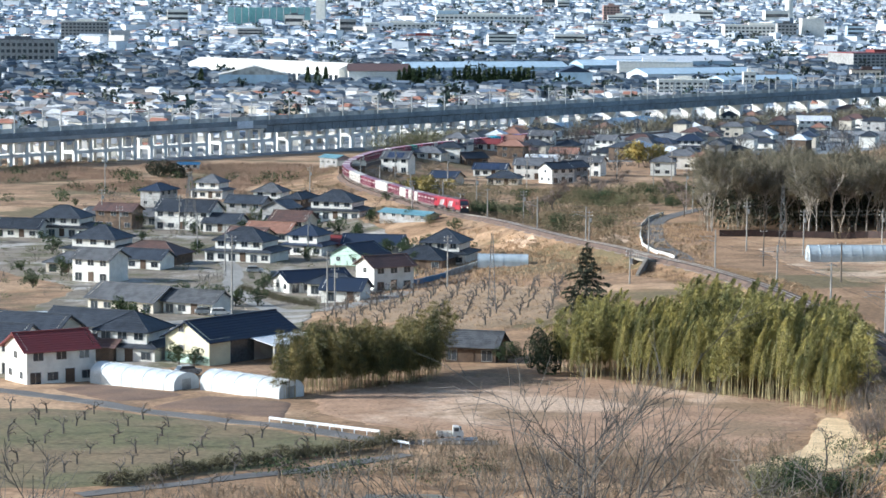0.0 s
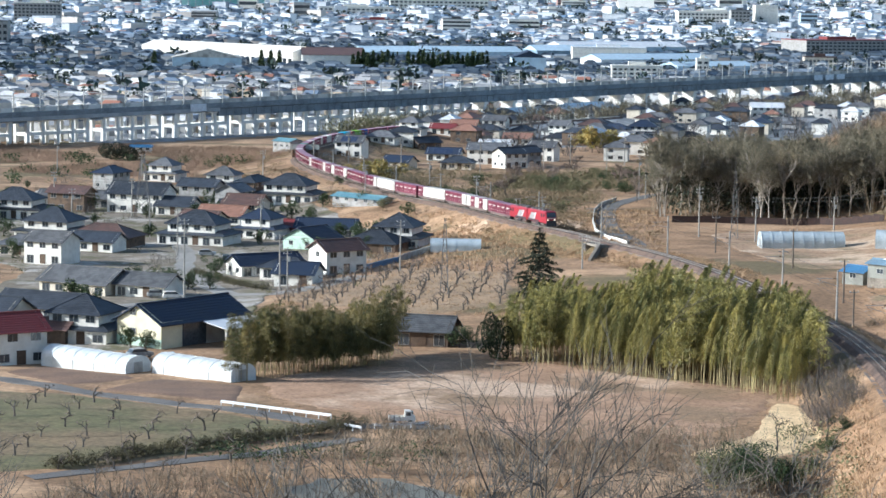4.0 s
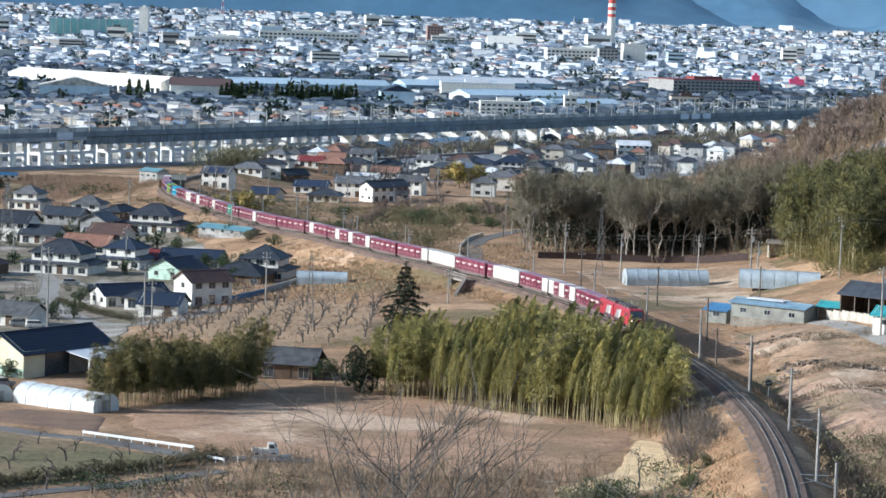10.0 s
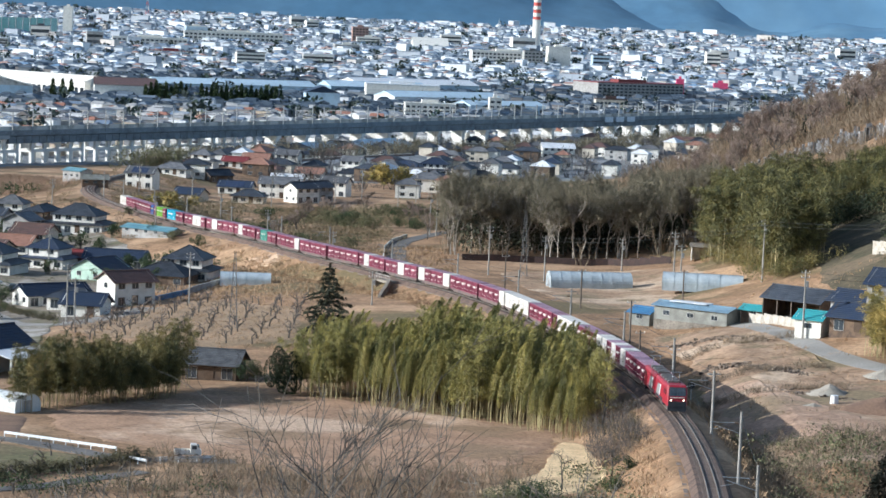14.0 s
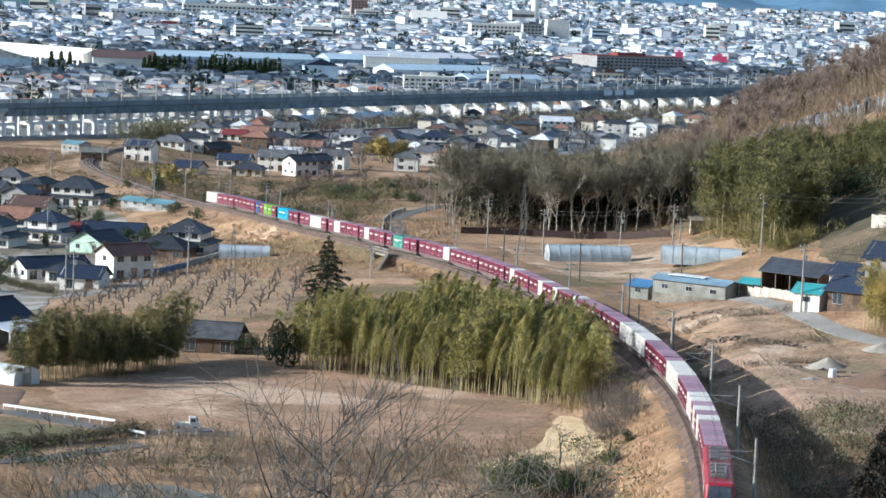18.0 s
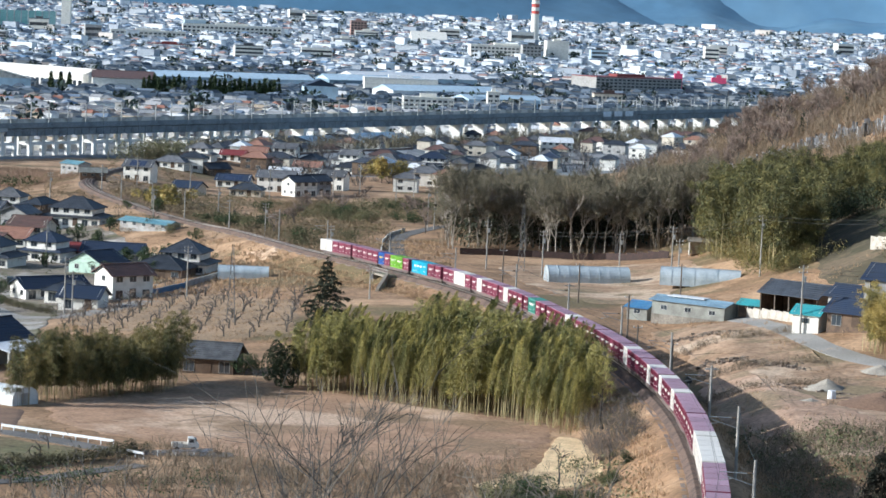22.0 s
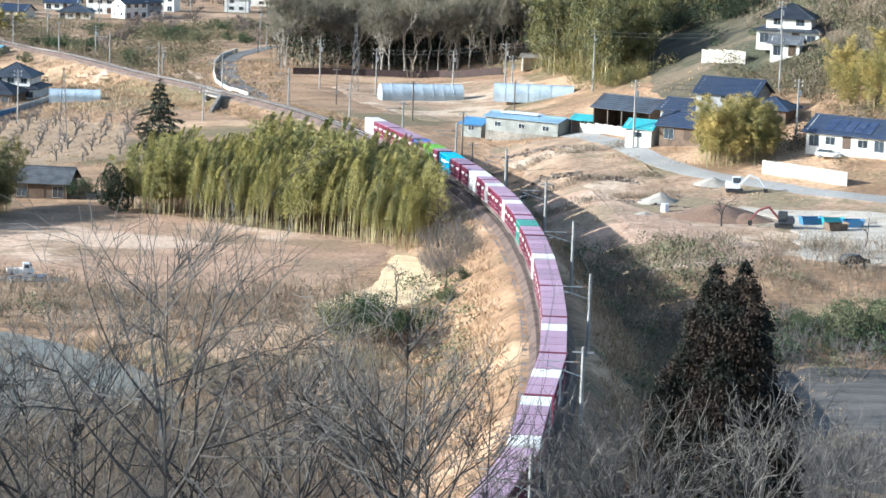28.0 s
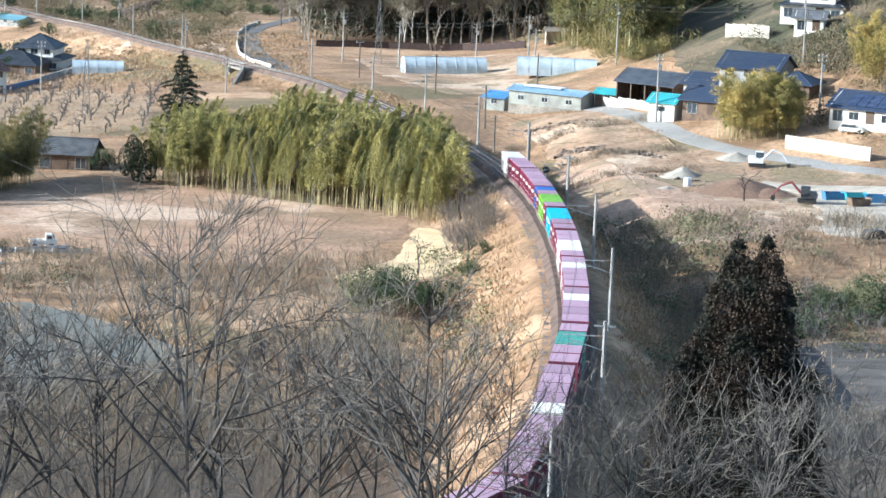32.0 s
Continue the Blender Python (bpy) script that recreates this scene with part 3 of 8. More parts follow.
ridge("mountain_range", RANGE_NEAR, 4480, 420, -60, 7.6, lambda a: 55 + 300 * float(step01((7.4 - a) / 9.0)), "forested mountain slope tinted blue for haze beyond the town", 1.3)
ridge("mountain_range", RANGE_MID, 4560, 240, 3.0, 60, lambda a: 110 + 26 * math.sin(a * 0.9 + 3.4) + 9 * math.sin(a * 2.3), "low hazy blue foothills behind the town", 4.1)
ridge("mountain_range", RANGE_FAR, 4700, 250, -60, 60, lambda a: 330 + 60 * math.sin(a * 0.33 + 1.0), "distant mountain range tinted pale blue for haze", 7.7)

# ---- fields and roads ----
FIELD = soil("mown_brown_field", [(0.41, 0.255, 0.16), (0.315, 0.193, 0.118), (0.54, 0.385, 0.27), (0.26, 0.17, 0.10)], 0.03, 0.16, 1.7)
GRASS_DULL = paint("dull_green_orchard_grass", (0.135, 0.125, 0.06), 0.95, (0.20, 0.145, 0.082), 0.06, 1.4, bump=0.5, dirt=0.3, island=True)
ORCHARD_PALE = paint("orchard_straw", (0.34, 0.235, 0.145), 0.95, (0.25, 0.175, 0.105), 0.07, 1.4, bump=0.5, dirt=0.3, island=True)
YARD = soil("pale_dug_soil", [(0.40, 0.27, 0.175), (0.28, 0.18, 0.11), (0.50, 0.375, 0.265), (0.22, 0.165, 0.095)], 0.045, 0.2, 1.2)
PALE_SOIL = paint("pale_sandy_soil", (0.58, 0.42, 0.29), 0.95, (0.44, 0.31, 0.21), 0.3, 3, bump=0.4, island=True)
PAVED = soil("village_yard_gravel", [(0.25, 0.21, 0.165), (0.17, 0.14, 0.10), (0.38, 0.35, 0.31), (0.13, 0.12, 0.065)], 0.05, 0.16, 1.2, bump=0.3)
sheet("field", FIELD, [(-52, 372), (-34, 405), (-15, 402), (7, 384), (22, 372), (21, 352), (15, 332), (6, 316), (-12, 318), (-27, 330), (-40, 338), (-49, 352)], "mown brown field in front of the bamboo")
sheet("pale_ground", SAND, [(7.5, 309), (13, 317), (17, 325), (19.3, 341), (21.4, 357), (24.6, 356), (25.4, 341), (25.8, 325), (23.5, 315), (17, 308)], "pale raked straw-coloured ground", lift=0.16, cell=1.0, wobble=0.2)
sheet("earth_plot", EARTH, [(-91.5, 375), (-87, 384), (-69, 370), (-77.5, 358.5)], "bare red-brown garden plot", lift=0.1, wobble=0.12, ease=1)
sheet("earth_plot", EARTH, [(-73, 354.5), (-67, 369.5), (-53, 363), (-51, 342.5)], "bare red-brown garden plot", lift=0.1, wobble=0.12, ease=1)
sheet("orchard_grass", GRASS_DULL, [(-98, 352), (-81, 352), (-52, 333), (-36, 322), (-50, 301), (-63, 289), (-82, 284)], "dull green orchard grass", lift=0.08)
sheet("orchard_ground", ORCHARD_PALE, [(-67, 494), (-63, 537), (-44, 558), (-22, 522), (-20, 468), (-36, 457)], "straw-coloured orchard ground")
sheet("village_yards", PAVED, [(-190, 640), (-180, 800), (-120, 830), (-75, 690), (-48, 640), (-60, 560), (-70, 500), (-62, 425), (-100, 384), (-125, 430), (-130, 560)], "trodden gravel yards between the houses", lift=0.1, cell=3.0)
sheet("building_site", YARD, [(46, 372), (48, 440), (44, 478), (60, 476), (68, 424), (92, 394), (100, 383), (100, 350), (80, 332), (60, 338)], "dug pale soil of a building site", lift=0.08)
# Grey soil made darker: the shade on this field is put into it.
FURROW = paint("grey_shaded_furrows", (0.085, 0.075, 0.065), 0.95, (0.125, 0.11, 0.095), 0.3, 2.0, bump=0.8, dirt=0.3, island=True, stretch=(0.25, 2.2, 1))
sheet("terrace_field", FURROW, [(46, 222), (52, 262), (60, 278), (86, 280), (82, 240), (62, 214)], "furrowed field below the building site", lift=0.1)
sheet("paddock", YARD, [(24, 575), (20, 612), (50, 622), (66, 610), (66, 575), (48, 520), (36, 520)], "trodden ground round the greenhouses", lift=0.08)
pond = sheet("pond", WATER, [(-50, 262), (-40, 290), (-24, 290), (-10, 272), (-3, 252), (-10, 236), (-36, 238)], "still grey-green pond", "pond", lift=0.0)
for v in pond.data.vertices:
    v.co.z = 17.6
sheet("sandy_patch", PALE_SOIL, [(-42, 648), (-35, 640), (-31, 626), (-37, 631)], "bare pale sandy soil beside the line", lift=0.12, cell=1.2, wobble=0.5)
sheet("sandy_patch", PALE_SOIL, [(-19, 646), (-15, 661), (-9, 646), (-10.5, 629)], "bare pale sandy soil below the road", lift=0.12, cell=1.2, wobble=0.5)
strip("road", ROAD_PALE, [(-105, 470), (-92, 488), (-80, 508), (-69, 508), (-62, 520), (-55, 545)], 6.0, "worn grey village road")
strip("road", ROAD_PALE, [(-78, 509), (-88, 538), (-97, 570), (-104, 610), (-118, 660)], 5.5, "worn grey village road")
strip("lane", ASPHALT, [(-105, 378), (-88, 365), (-72.5, 350.5), (-59, 340.5), (-46, 332.5), (-35, 325), (-20, 326)], 3.6, "narrow dark asphalt farm lane")
# Gravel track in asphalt's dark tone, which carries the shade on it.
strip("lane", ASPHALT, [(-66, 284), (-51.5, 296), (-39.5, 306.5), (-31, 317)], 2.6, "gravel track beside the hedge, darkened for shade")
strip("road", ROAD_PALE, [(52, 500), (60, 484), (64, 461), (70, 430), (76, 415), (83, 405), (89, 397), (99, 388), (125, 372)], 4.6, "pale asphalt road past the farm")
strip("road", ASPHALT, [(4, 560), (2, 588), (-2, 615), (-4, 640), (-4, 690), (1, 712), (10, 735)], 5.0, "dark road curving out from under the line")
# Dark sheet beside the bamboo: the shade there is put into its colour.
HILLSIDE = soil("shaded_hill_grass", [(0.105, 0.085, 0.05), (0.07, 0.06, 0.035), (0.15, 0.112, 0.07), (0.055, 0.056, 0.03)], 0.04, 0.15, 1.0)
sheet("hillside_grass", HILLSIDE, [(80, 500), (84, 545), (92, 612), (140, 620), (150, 540), (140, 470), (112, 455), (100, 470)], "dull olive grass on the hillside, darkened for shade", lift=0.08, cell=2.5)
strip("track", GRAVEL_TRACK, [(74, 384), (77, 381), (80, 379), (92, 376), (106, 366)], 5.0, "pale gravel track across the site", "track", lift=0.24)
PINK_SOIL = soil("pinkish_bare_soil", [(0.43, 0.285, 0.195), (0.33, 0.21, 0.14), (0.50, 0.36, 0.26), (0.27, 0.195, 0.12)], 0.05, 0.22, 1.4)
sheet("bare_slope", PINK_SOIL, [(46, 322), (48.5, 350), (48, 385), (46, 412), (54, 416), (60, 390), (66, 362), (74, 338), (62, 322)], "bare pinkish soil on the slope below the site", lift=0.12, cell=1.2, wobble=0.6)

# ---- the freight train ----
MARK_GREY = paint("faded_grey_lettering", (0.58, 0.58, 0.59), 0.6)
PURPLE = paint("maroon_container_paint", (0.22, 0.045, 0.082), 0.5, (0.175, 0.04, 0.07), 0.4, 5, spread=0.18, dirt=0.12)
PURPLE_TOP = paint("faded_mauve_roof", (0.39, 0.255, 0.32), 0.55, (0.33, 0.21, 0.27), 0.4, 5, spread=0.16, dirt=0.12)
BOX_WHITE = paint("white_container_paint", (0.72, 0.69, 0.64), 0.5, (0.63, 0.60, 0.56), 0.4, 5, spread=0.06, dirt=0.08)
BOX_BLUE = paint("blue_container_paint", (0.04, 0.13, 0.42), 0.5, spread=0.1)
BOX_CYAN = paint("cyan_container_paint", (0.03, 0.44, 0.62), 0.5, spread=0.1)
BOX_GREEN = paint("leaf_green_container_paint", (0.20, 0.45, 0.05), 0.5, spread=0.1)
BOX_TEAL = paint("teal_green_container_paint", (0.08, 0.31, 0.25), 0.5, spread=0.1)
YELLOW = paint("yellow_panel", (0.75, 0.52, 0.04), 0.5)
WAGON_STEEL = paint("dusty_wagon_steel", (0.12, 0.10, 0.10), 0.7, (0.17, 0.13, 0.11), 1.0, 8, dirt=0.25)
LOCO_RED = paint("locomotive_red", (0.33, 0.024, 0.04), 0.4, (0.27, 0.022, 0.036), 0.5, 6, dirt=0.08)
LOCO_GREY = paint("locomotive_grey", (0.045, 0.05, 0.06), 0.45, dirt=0.12)
LOCO_ROOF = paint("locomotive_roof", (0.15, 0.145, 0.14), 0.6, (0.08, 0.078, 0.075), 1.0, 7)
HEADLAMP = paint("headlamp_lens", (0.9, 0.88, 0.75), 0.2)
HEADLAMP.node_tree.nodes["Principled BSDF"].inputs["Emission Color"].default_value = (1, 0.9, 0.65, 1)
HEADLAMP.node_tree.nodes["Principled BSDF"].inputs["Emission Strength"].default_value = 3.0
WHEEL = paint("wheel_steel", (0.16, 0.13, 0.11), 0.5, metal=0.6)

FLOOR_Z = 1.0


def sorted2(a, b):
    return (min(a, b), max(a, b))


def container_body(length, width=2.45, height=2.5):
    m = Mesh()
    h, w = length / 2, width / 2
    m.box(-h + 0.06, -w + 0.06, 0.06, h - 0.06, w - 0.06, height - 0.06)
    for sx in (-1, 1):
        xa, xb = sorted2(sx * h, sx * (h - 0.15))
        for sy in (-1, 1):
            ya, yb = sorted2(sy * w, sy * (w - 0.15))
            m.box(xa, ya, 0, xb, yb, height)
        m.box(xa, -w + 0.15, 0, xb, w - 0.15, 0.16)
        m.box(xa, -w + 0.15, height - 0.14, xb, w - 0.15, height - 0.01)
        xe = sorted2(sx * (h - 0.06), sx * (h - 0.015))
        for y in (-0.45, -0.08, 0.08, 0.45):
            m.box(xe[0], y - 0.025, 0.2, xe[1], y + 0.025, height - 0.2)
    for sy in (-1, 1):
        ya, yb = sorted2(sy * w, sy * (w - 0.12))
        m.box(-h + 0.15, ya, 0, h - 0.15, yb, 0.16)
        m.box(-h + 0.15, ya, height - 0.14, h - 0.15, yb, height - 0.01)
        ya, yb = sorted2(sy * (w - 0.06), sy * (w - 0.012))
        n = int(length / 0.42)
        for i in range(1, n):
            x = -h + length * i / n
            m.box(x - 0.05, ya, 0.18, x + 0.05, yb, height - 0.16)
    return m


def container_roof(length, width=2.45, height=2.5):
    m = Mesh()
    h, w = length / 2 - 0.03, width / 2 - 0.03
    n = int(length / 0.6)
    out = [(-h, height - 0.05), (h, height - 0.05), (h, height + 0.012)]
    for i in range(n - 1, 0, -1):
        x = -h + 2 * h * i / n
        out += [(x + 0.06, height + 0.012), (x + 0.04, height + 0.035), (x - 0.04, height + 0.035), (x - 0.06, height + 0.012)]
    out.append((-h, height + 0.012))
    m.solid(out[::-1], -w, w, axis="y")
    return m


def lettering(length, width=2.45):
    """Bars where the side carries writing, and a pale panel."""
    m = Mesh()
    for sy in (-1, 1):
        ya, yb = sorted2(sy * (width / 2 - 0.002), sy * (width / 2 + 0.012))
        for x0, x1, z0, z1 in ((-0.32, -0.2, 1.35, 1.72), (-0.15, -0.03, 1.35, 1.72), (0.03, 0.15, 1.35, 1.72), (0.26, 0.40, 1.6, 1.75), (0.26, 0.42, 0.62, 0.72), (-0.36, -0.12, 0.5, 0.58)):
            m.box(x0 * length, ya, z0, x1 * length, yb, z1)
    return m


KINDS = {"p": (3.715, PURPLE, PURPLE_TOP, BOX_WHITE, "maroon freight container with white markings"),
         "w": (3.715, BOX_WHITE, BOX_WHITE, MARK_GREY, "white freight container"),
         "b": (3.715, BOX_BLUE, BOX_BLUE, YELLOW, "blue freight container with a yellow panel"),
         "c": (9.4, BOX_CYAN, BOX_CYAN, BOX_WHITE, "long cyan freight container with a pale panel"),
         "g": (3.715, BOX_GREEN, BOX_GREEN, BOX_WHITE, "leaf-green freight container"),
         "t": (6.06, BOX_TEAL, BOX_TEAL, BOX_WHITE, "teal green twenty-foot container")}
BOX_ME = {}
for key, (length, side_mat, top_mat, mark_mat, label) in KINDS.items():
    BOX_ME[key] = (container_body(length).data("container", side_mat), container_roof(length).data("roof_panel", top_mat), lettering(length).data("marking", mark_mat))

wheel = Mesh()
for y in (-0.53, 0.53):
    wheel.tube((0, y - 0.06, 0.43), (0, y + 0.06, 0.43), 0.43, n=12)
wheel.tube((0, -0.53, 0.43), (0, 0.53, 0.43), 0.08)
WHEELS = wheel.data("wheelset", WHEEL)
bog = Mesh()
for y in (-0.85, 0.85):
    bog.solid([(-1.35, 0.45), (-0.5, 0.35), (0.5, 0.35), (1.35, 0.45), (1.3, 0.72), (-1.3, 0.72)], y - 0.09, y + 0.09, axis="y")
bog.box(-0.25, -0.85, 0.4, 0.25, 0.85, 0.75)
BOGIE = bog.data("bogie_frame", WAGON_STEEL)
deck = Mesh()
deck.box(-9.9, -0.35, 0.55, 9.9, 0.35, 0.98)
for y in (-1.2, 1.08):
    deck.solid([(-9.8, 0.72), (-6.3, 0.66), (-5.4, 0.42), (5.4, 0.42), (6.3, 0.66), (9.8, 0.72), (9.8, 0.99), (-9.8, 0.99)], y, y + 0.12, axis="y")
for i in range(11):
    deck.box(-9.8 + i * 1.93, -1.2, 0.8, -9.5 + i * 1.93, 1.2, 0.985)
for s in (-1, 1):
    deck.box(min(s * 9.9, s * 10.18), -0.18, 0.62, max(s * 9.9, s * 10.18), 0.18, 0.9)
DECK_ME = deck.data("wagon_deck", WAGON_STEEL)


def wagon(load):
    w = thing("container_wagon", Matrix.Identity(4), "flat container wagon loaded with freight containers", "freight wagon", "wagons of the train")
    part("wagon_deck", DECK_ME, None, w, "dusty steel wagon deck")
    for x in (-7.1, 7.1):
        b = part("bogie", BOGIE, None, w, m=pose(x, 0, 0))
        for wx in (-0.95, 0.95):
            part("wheelset", WHEELS, None, b, m=pose(wx, 0, 0))
    total = sum(KINDS[k][0] for k in load.replace("_", "p"))
    gap = max(0.08, (19.4 - total) / max(1, len(load) - 1)) if len(load) > 1 else 0
    gap = min(gap, 0.5)
    x = (total + gap * (len(load) - 1)) / 2
    for k in load:
        length = KINDS[k if k != "_" else "p"][0]
        if k != "_":
            side, top, mark = BOX_ME[k]
            c = part("container", side, None, w, KINDS[k][4], m=pose(x - length / 2, 0, FLOOR_Z))
            part("roof_panel", top, None, c)
            tagged(part("marking", mark, None, c), kind="stuff")
        x -= length + gap
    return w


def locomotive():
    """A twin-unit red and grey electric locomotive, front towards +x."""
    lo = thing("locomotive", Matrix.Identity(4), "red twin-unit electric freight locomotive with grey flanks", "locomotive")
    for s in (1, -1):
        body = Mesh()
        a, b = (0.25, 12.3) if s > 0 else (-12.3, -0.25)
        out = [(-1.4, 1.0), (1.4, 1.0), (1.4, 3.35), (1.15, 3.72), (-1.15, 3.72), (-1.4, 3.35)]
        nose = s * 12.3
        body.solid(out, a, b)
        bd = part("body_unit", body, LOCO_RED, lo, "red painted body unit")
        band = Mesh()
        for y in (-1, 1):
            ya, yb = sorted2(y * 1.4, y * 1.415)
            xa, xb = sorted2(s * 0.6, s * 8.2)
            band.box(xa, ya, 1.05, xb, yb, 1.45)
        part("flank_band", band, LOCO_GREY, bd, "dark grey flank band")
        for y in (-1, 1):
            ya, yb = sorted2(y * 1.416, y * 1.43)
            slash = Mesh()
            x0 = s * 4.2
            slash.solid([(x0, 1.5), (x0 + 1.0, 1.5), (x0 + 2.4, 3.1), (x0 + 1.2, 3.1)], ya, yb, axis="y")
            part("marking", slash, MARK_GREY, bd, "slanted pale grey mark")
            slash = Mesh()
            slash.solid([(x0 - 2.8, 1.5), (x0 - 0.25, 1.5), (x0 + 1.0, 3.0), (x0 - 1.2, 3.0)], ya, yb, axis="y")
            part("marking", slash, STEEL, bd, "slanted grey flank panel")
            for dx in (9.6, 11.2):
                part("cab_window", Mesh().box(min(s * dx, s * (dx + 0.8)), ya, 2.35, max(s * dx, s * (dx + 0.8)), yb, 3.05), GLASS, bd)
        # cab front
        xa, xb = sorted2(nose, nose + s * 0.5)
        cab = Mesh()
        k = len(cab.v)
        pts = [(-1.38, 1.0), (1.38, 1.0), (1.38, 2.35), (-1.38, 2.35)]
        cab.v += [(nose, y, z) for y, z in ((-1.4, 0.95), (1.4, 0.95), (1.4, 3.4), (1.15, 3.72), (-1.15, 3.72), (-1.4, 3.4))]
        cab.v += [(nose + s * 0.62, y, z) for y, z in ((-1.22, 0.95), (1.22, 0.95))] + [(nose + s * 0.62, y, z) for y, z in ((1.22, 2.2), (-1.22, 2.2))] + [(nose + s * 0.2, 1.1, 3.5), (nose + s * 0.2, -1.1, 3.5)]
        f = [(0, 6, 9, 11, 4, 5), (1, 2, 3, 10, 8, 7), (6, 7, 8, 9), (9, 8, 10, 11), (11, 10, 3, 4), (0, 1, 7, 6)]
        cab.f += f if s > 0 else [t[::-1] for t in f]
        cab.m += [0] * len(f)
        cb = part("cab_front", cab, LOCO_RED, bd)
        glass = Mesh()
        for y0, y1 in ((-1.08, -0.05), (0.05, 1.08)):
            q = [(nose + s * 0.585, y0, 2.32), (nose + s * 0.585, y1, 2.32), (nose + s * 0.27, y1 * 0.95, 3.36), (nose + s * 0.27, y0 * 0.95, 3.36)]
            q = [(x + s * 0.012, y, z) for x, y, z in q]
            glass.face(q if s > 0 else q[::-1])
            glass.face([(x - s * 0.03, y, z) for x, y, z in (q[::-1] if s > 0 else q)])
        part("windscreen", glass, GLASS, bd)
        for y in (-0.85, 0.85):
            part("headlamp", Mesh().tube((nose + s * 0.6, y, 1.75), (nose + s * 0.68, y, 1.75), 0.11, n=10), HEADLAMP if s > 0 else GLASS, bd)
        bars = Mesh()
        xa, xb = sorted2(nose + s * 0.62, nose + s * 0.64)
        bars.box(xa, -1.0, 2.05, xb, 1.0, 2.16)
        part("front_stripe", bars, BOX_WHITE, bd)
        part("nose_panel", Mesh().box(xa, -1.2, 0.95, xb, 1.2, 1.58), LOCO_GREY, bd, "dark grey lower nose panel")
        mask = Mesh()
        q = [(nose + s * 0.6, -1.2, 2.22), (nose + s * 0.6, 1.2, 2.22), (nose + s * 0.235, 1.08, 3.46), (nose + s * 0.235, -1.08, 3.46)]
        q = [(x + s * 0.008, y, z) for x, y, z in q]
        mask.face(q if s > 0 else q[::-1])
        mask.face([(x - s * 0.02, y, z) for x, y, z in (q[::-1] if s > 0 else q)])
        part("windscreen_surround", mask, LOCO_GREY, bd, "dark windscreen surround")
        skirt = Mesh()
        xa, xb = sorted2(nose + s * 0.1, nose + s * 0.55)
        skirt.box(xa, -1.25, 0.25, xb, 1.25, 0.95)
        part("skirt", skirt, LOCO_GREY, lo)
        for i in range(4):
            x = s * (2.0 + i * 2.3)
            part("roof_equipment", Mesh().solid([(-0.85, 3.7), (0.85, 3.7), (0.85, 3.92), (0.72, 4.02), (-0.72, 4.02), (-0.85, 3.92)], x - 0.7, x + 0.7), LOCO_ROOF, lo, "grey roof equipment box")
        pan = Mesh()
        x = s * 10.4
        for y in (-0.55, 0.55):
            pan.tube((x - 0.9, y, 3.75), (x + 0.5, y * 0.8, 4.5), 0.04).tube((x + 0.5, y * 0.8, 4.5), (x - 0.3, y, 5.2), 0.035)
        pan.tube((x - 0.3, -0.9, 5.22), (x - 0.3, 0.9, 5.22), 0.05)
        part("pantograph", pan, STEEL, lo)
        for x in (3.2, 9.3):
            b = part("bogie", BOGIE, None, lo, m=pose(s * x, 0, 0))
            for wx in (-0.95, 0.95):
                part("wheelset", WHEELS, None, b, m=pose(wx, 0, 0))
        under = Mesh().box(min(s * 5.0, s * 7.4), -1.1, 0.4, max(s * 5.0, s * 7.4), 1.1, 1.0)
        part("underframe_box", under, LOCO_GREY, lo)
    part("gangway", Mesh().box(-0.26, -0.9, 1.1, 0.26, 0.9, 3.4), LOCO_GREY, lo)
    return lo


LOADS = ["ppppp", "wpwpw", "wpppp", "wwwwp", "ppppp", "wwwww", "wpppp", "ppppp", "wpppw", "ppwpp", "pppwp", "ppppp", "ppppp", "wpppp", "pptp",
         "pppwp", "pppwp", "pwwpp", "ppc", "pggpb", "ppppp", "pppww"]
TRAIN = [locomotive()] + [wagon(s) for s in LOADS]
# seconds and the distance of the train's front along the line
RUN = [(0, 478), (3, 394.5), (6, 316.5), (9, 237.5), (13, 131), (17, 26.5), (20, -47.5), (23, -120.5), (26, -195.5), (32, -345)]
RUN_T, RUN_S = [t for t, s in RUN], [S_NEAR + s for t, s in RUN]


def on_track(s, half):
    p, q = rail_at(s - half), rail_at(s + half)
    d = p - q
    c = (p + q) / 2
    turn = math.atan2(d.y, d.x)
    tilt = math.atan2(d.z, math.hypot(d.x, d.y))
    return Matrix.Translation(c) @ Matrix.Rotation(turn, 4, "Z") @ Matrix.Rotation(-tilt, 4, "Y")


def run_at(t):
    # glide through the stations of the run
    i = min(max(int(np.searchsorted(RUN_T, t)) - 1, 0), len(RUN_T) - 2)
    h = RUN_T[i + 1] - RUN_T[i]
    v = np.gradient(RUN_S, RUN_T)
    u = (t - RUN_T[i]) / h
    return ((2 * u ** 3 - 3 * u ** 2 + 1) * RUN_S[i] + (u ** 3 - 2 * u ** 2 + u) * h * v[i] + (-2 * u ** 3 + 3 * u ** 2) * RUN_S[i + 1] + (u ** 3 - u ** 2) * h * v[i + 1])


def motions():
    back = 12.75
    for i, unit in enumerate(TRAIN):
        walk(unit, [(t / 2, on_track(run_at(t / 2) + back, 7.1)) for t in range(65)])
        back += (12.75 + 10.2) if i == 0 else 20.4

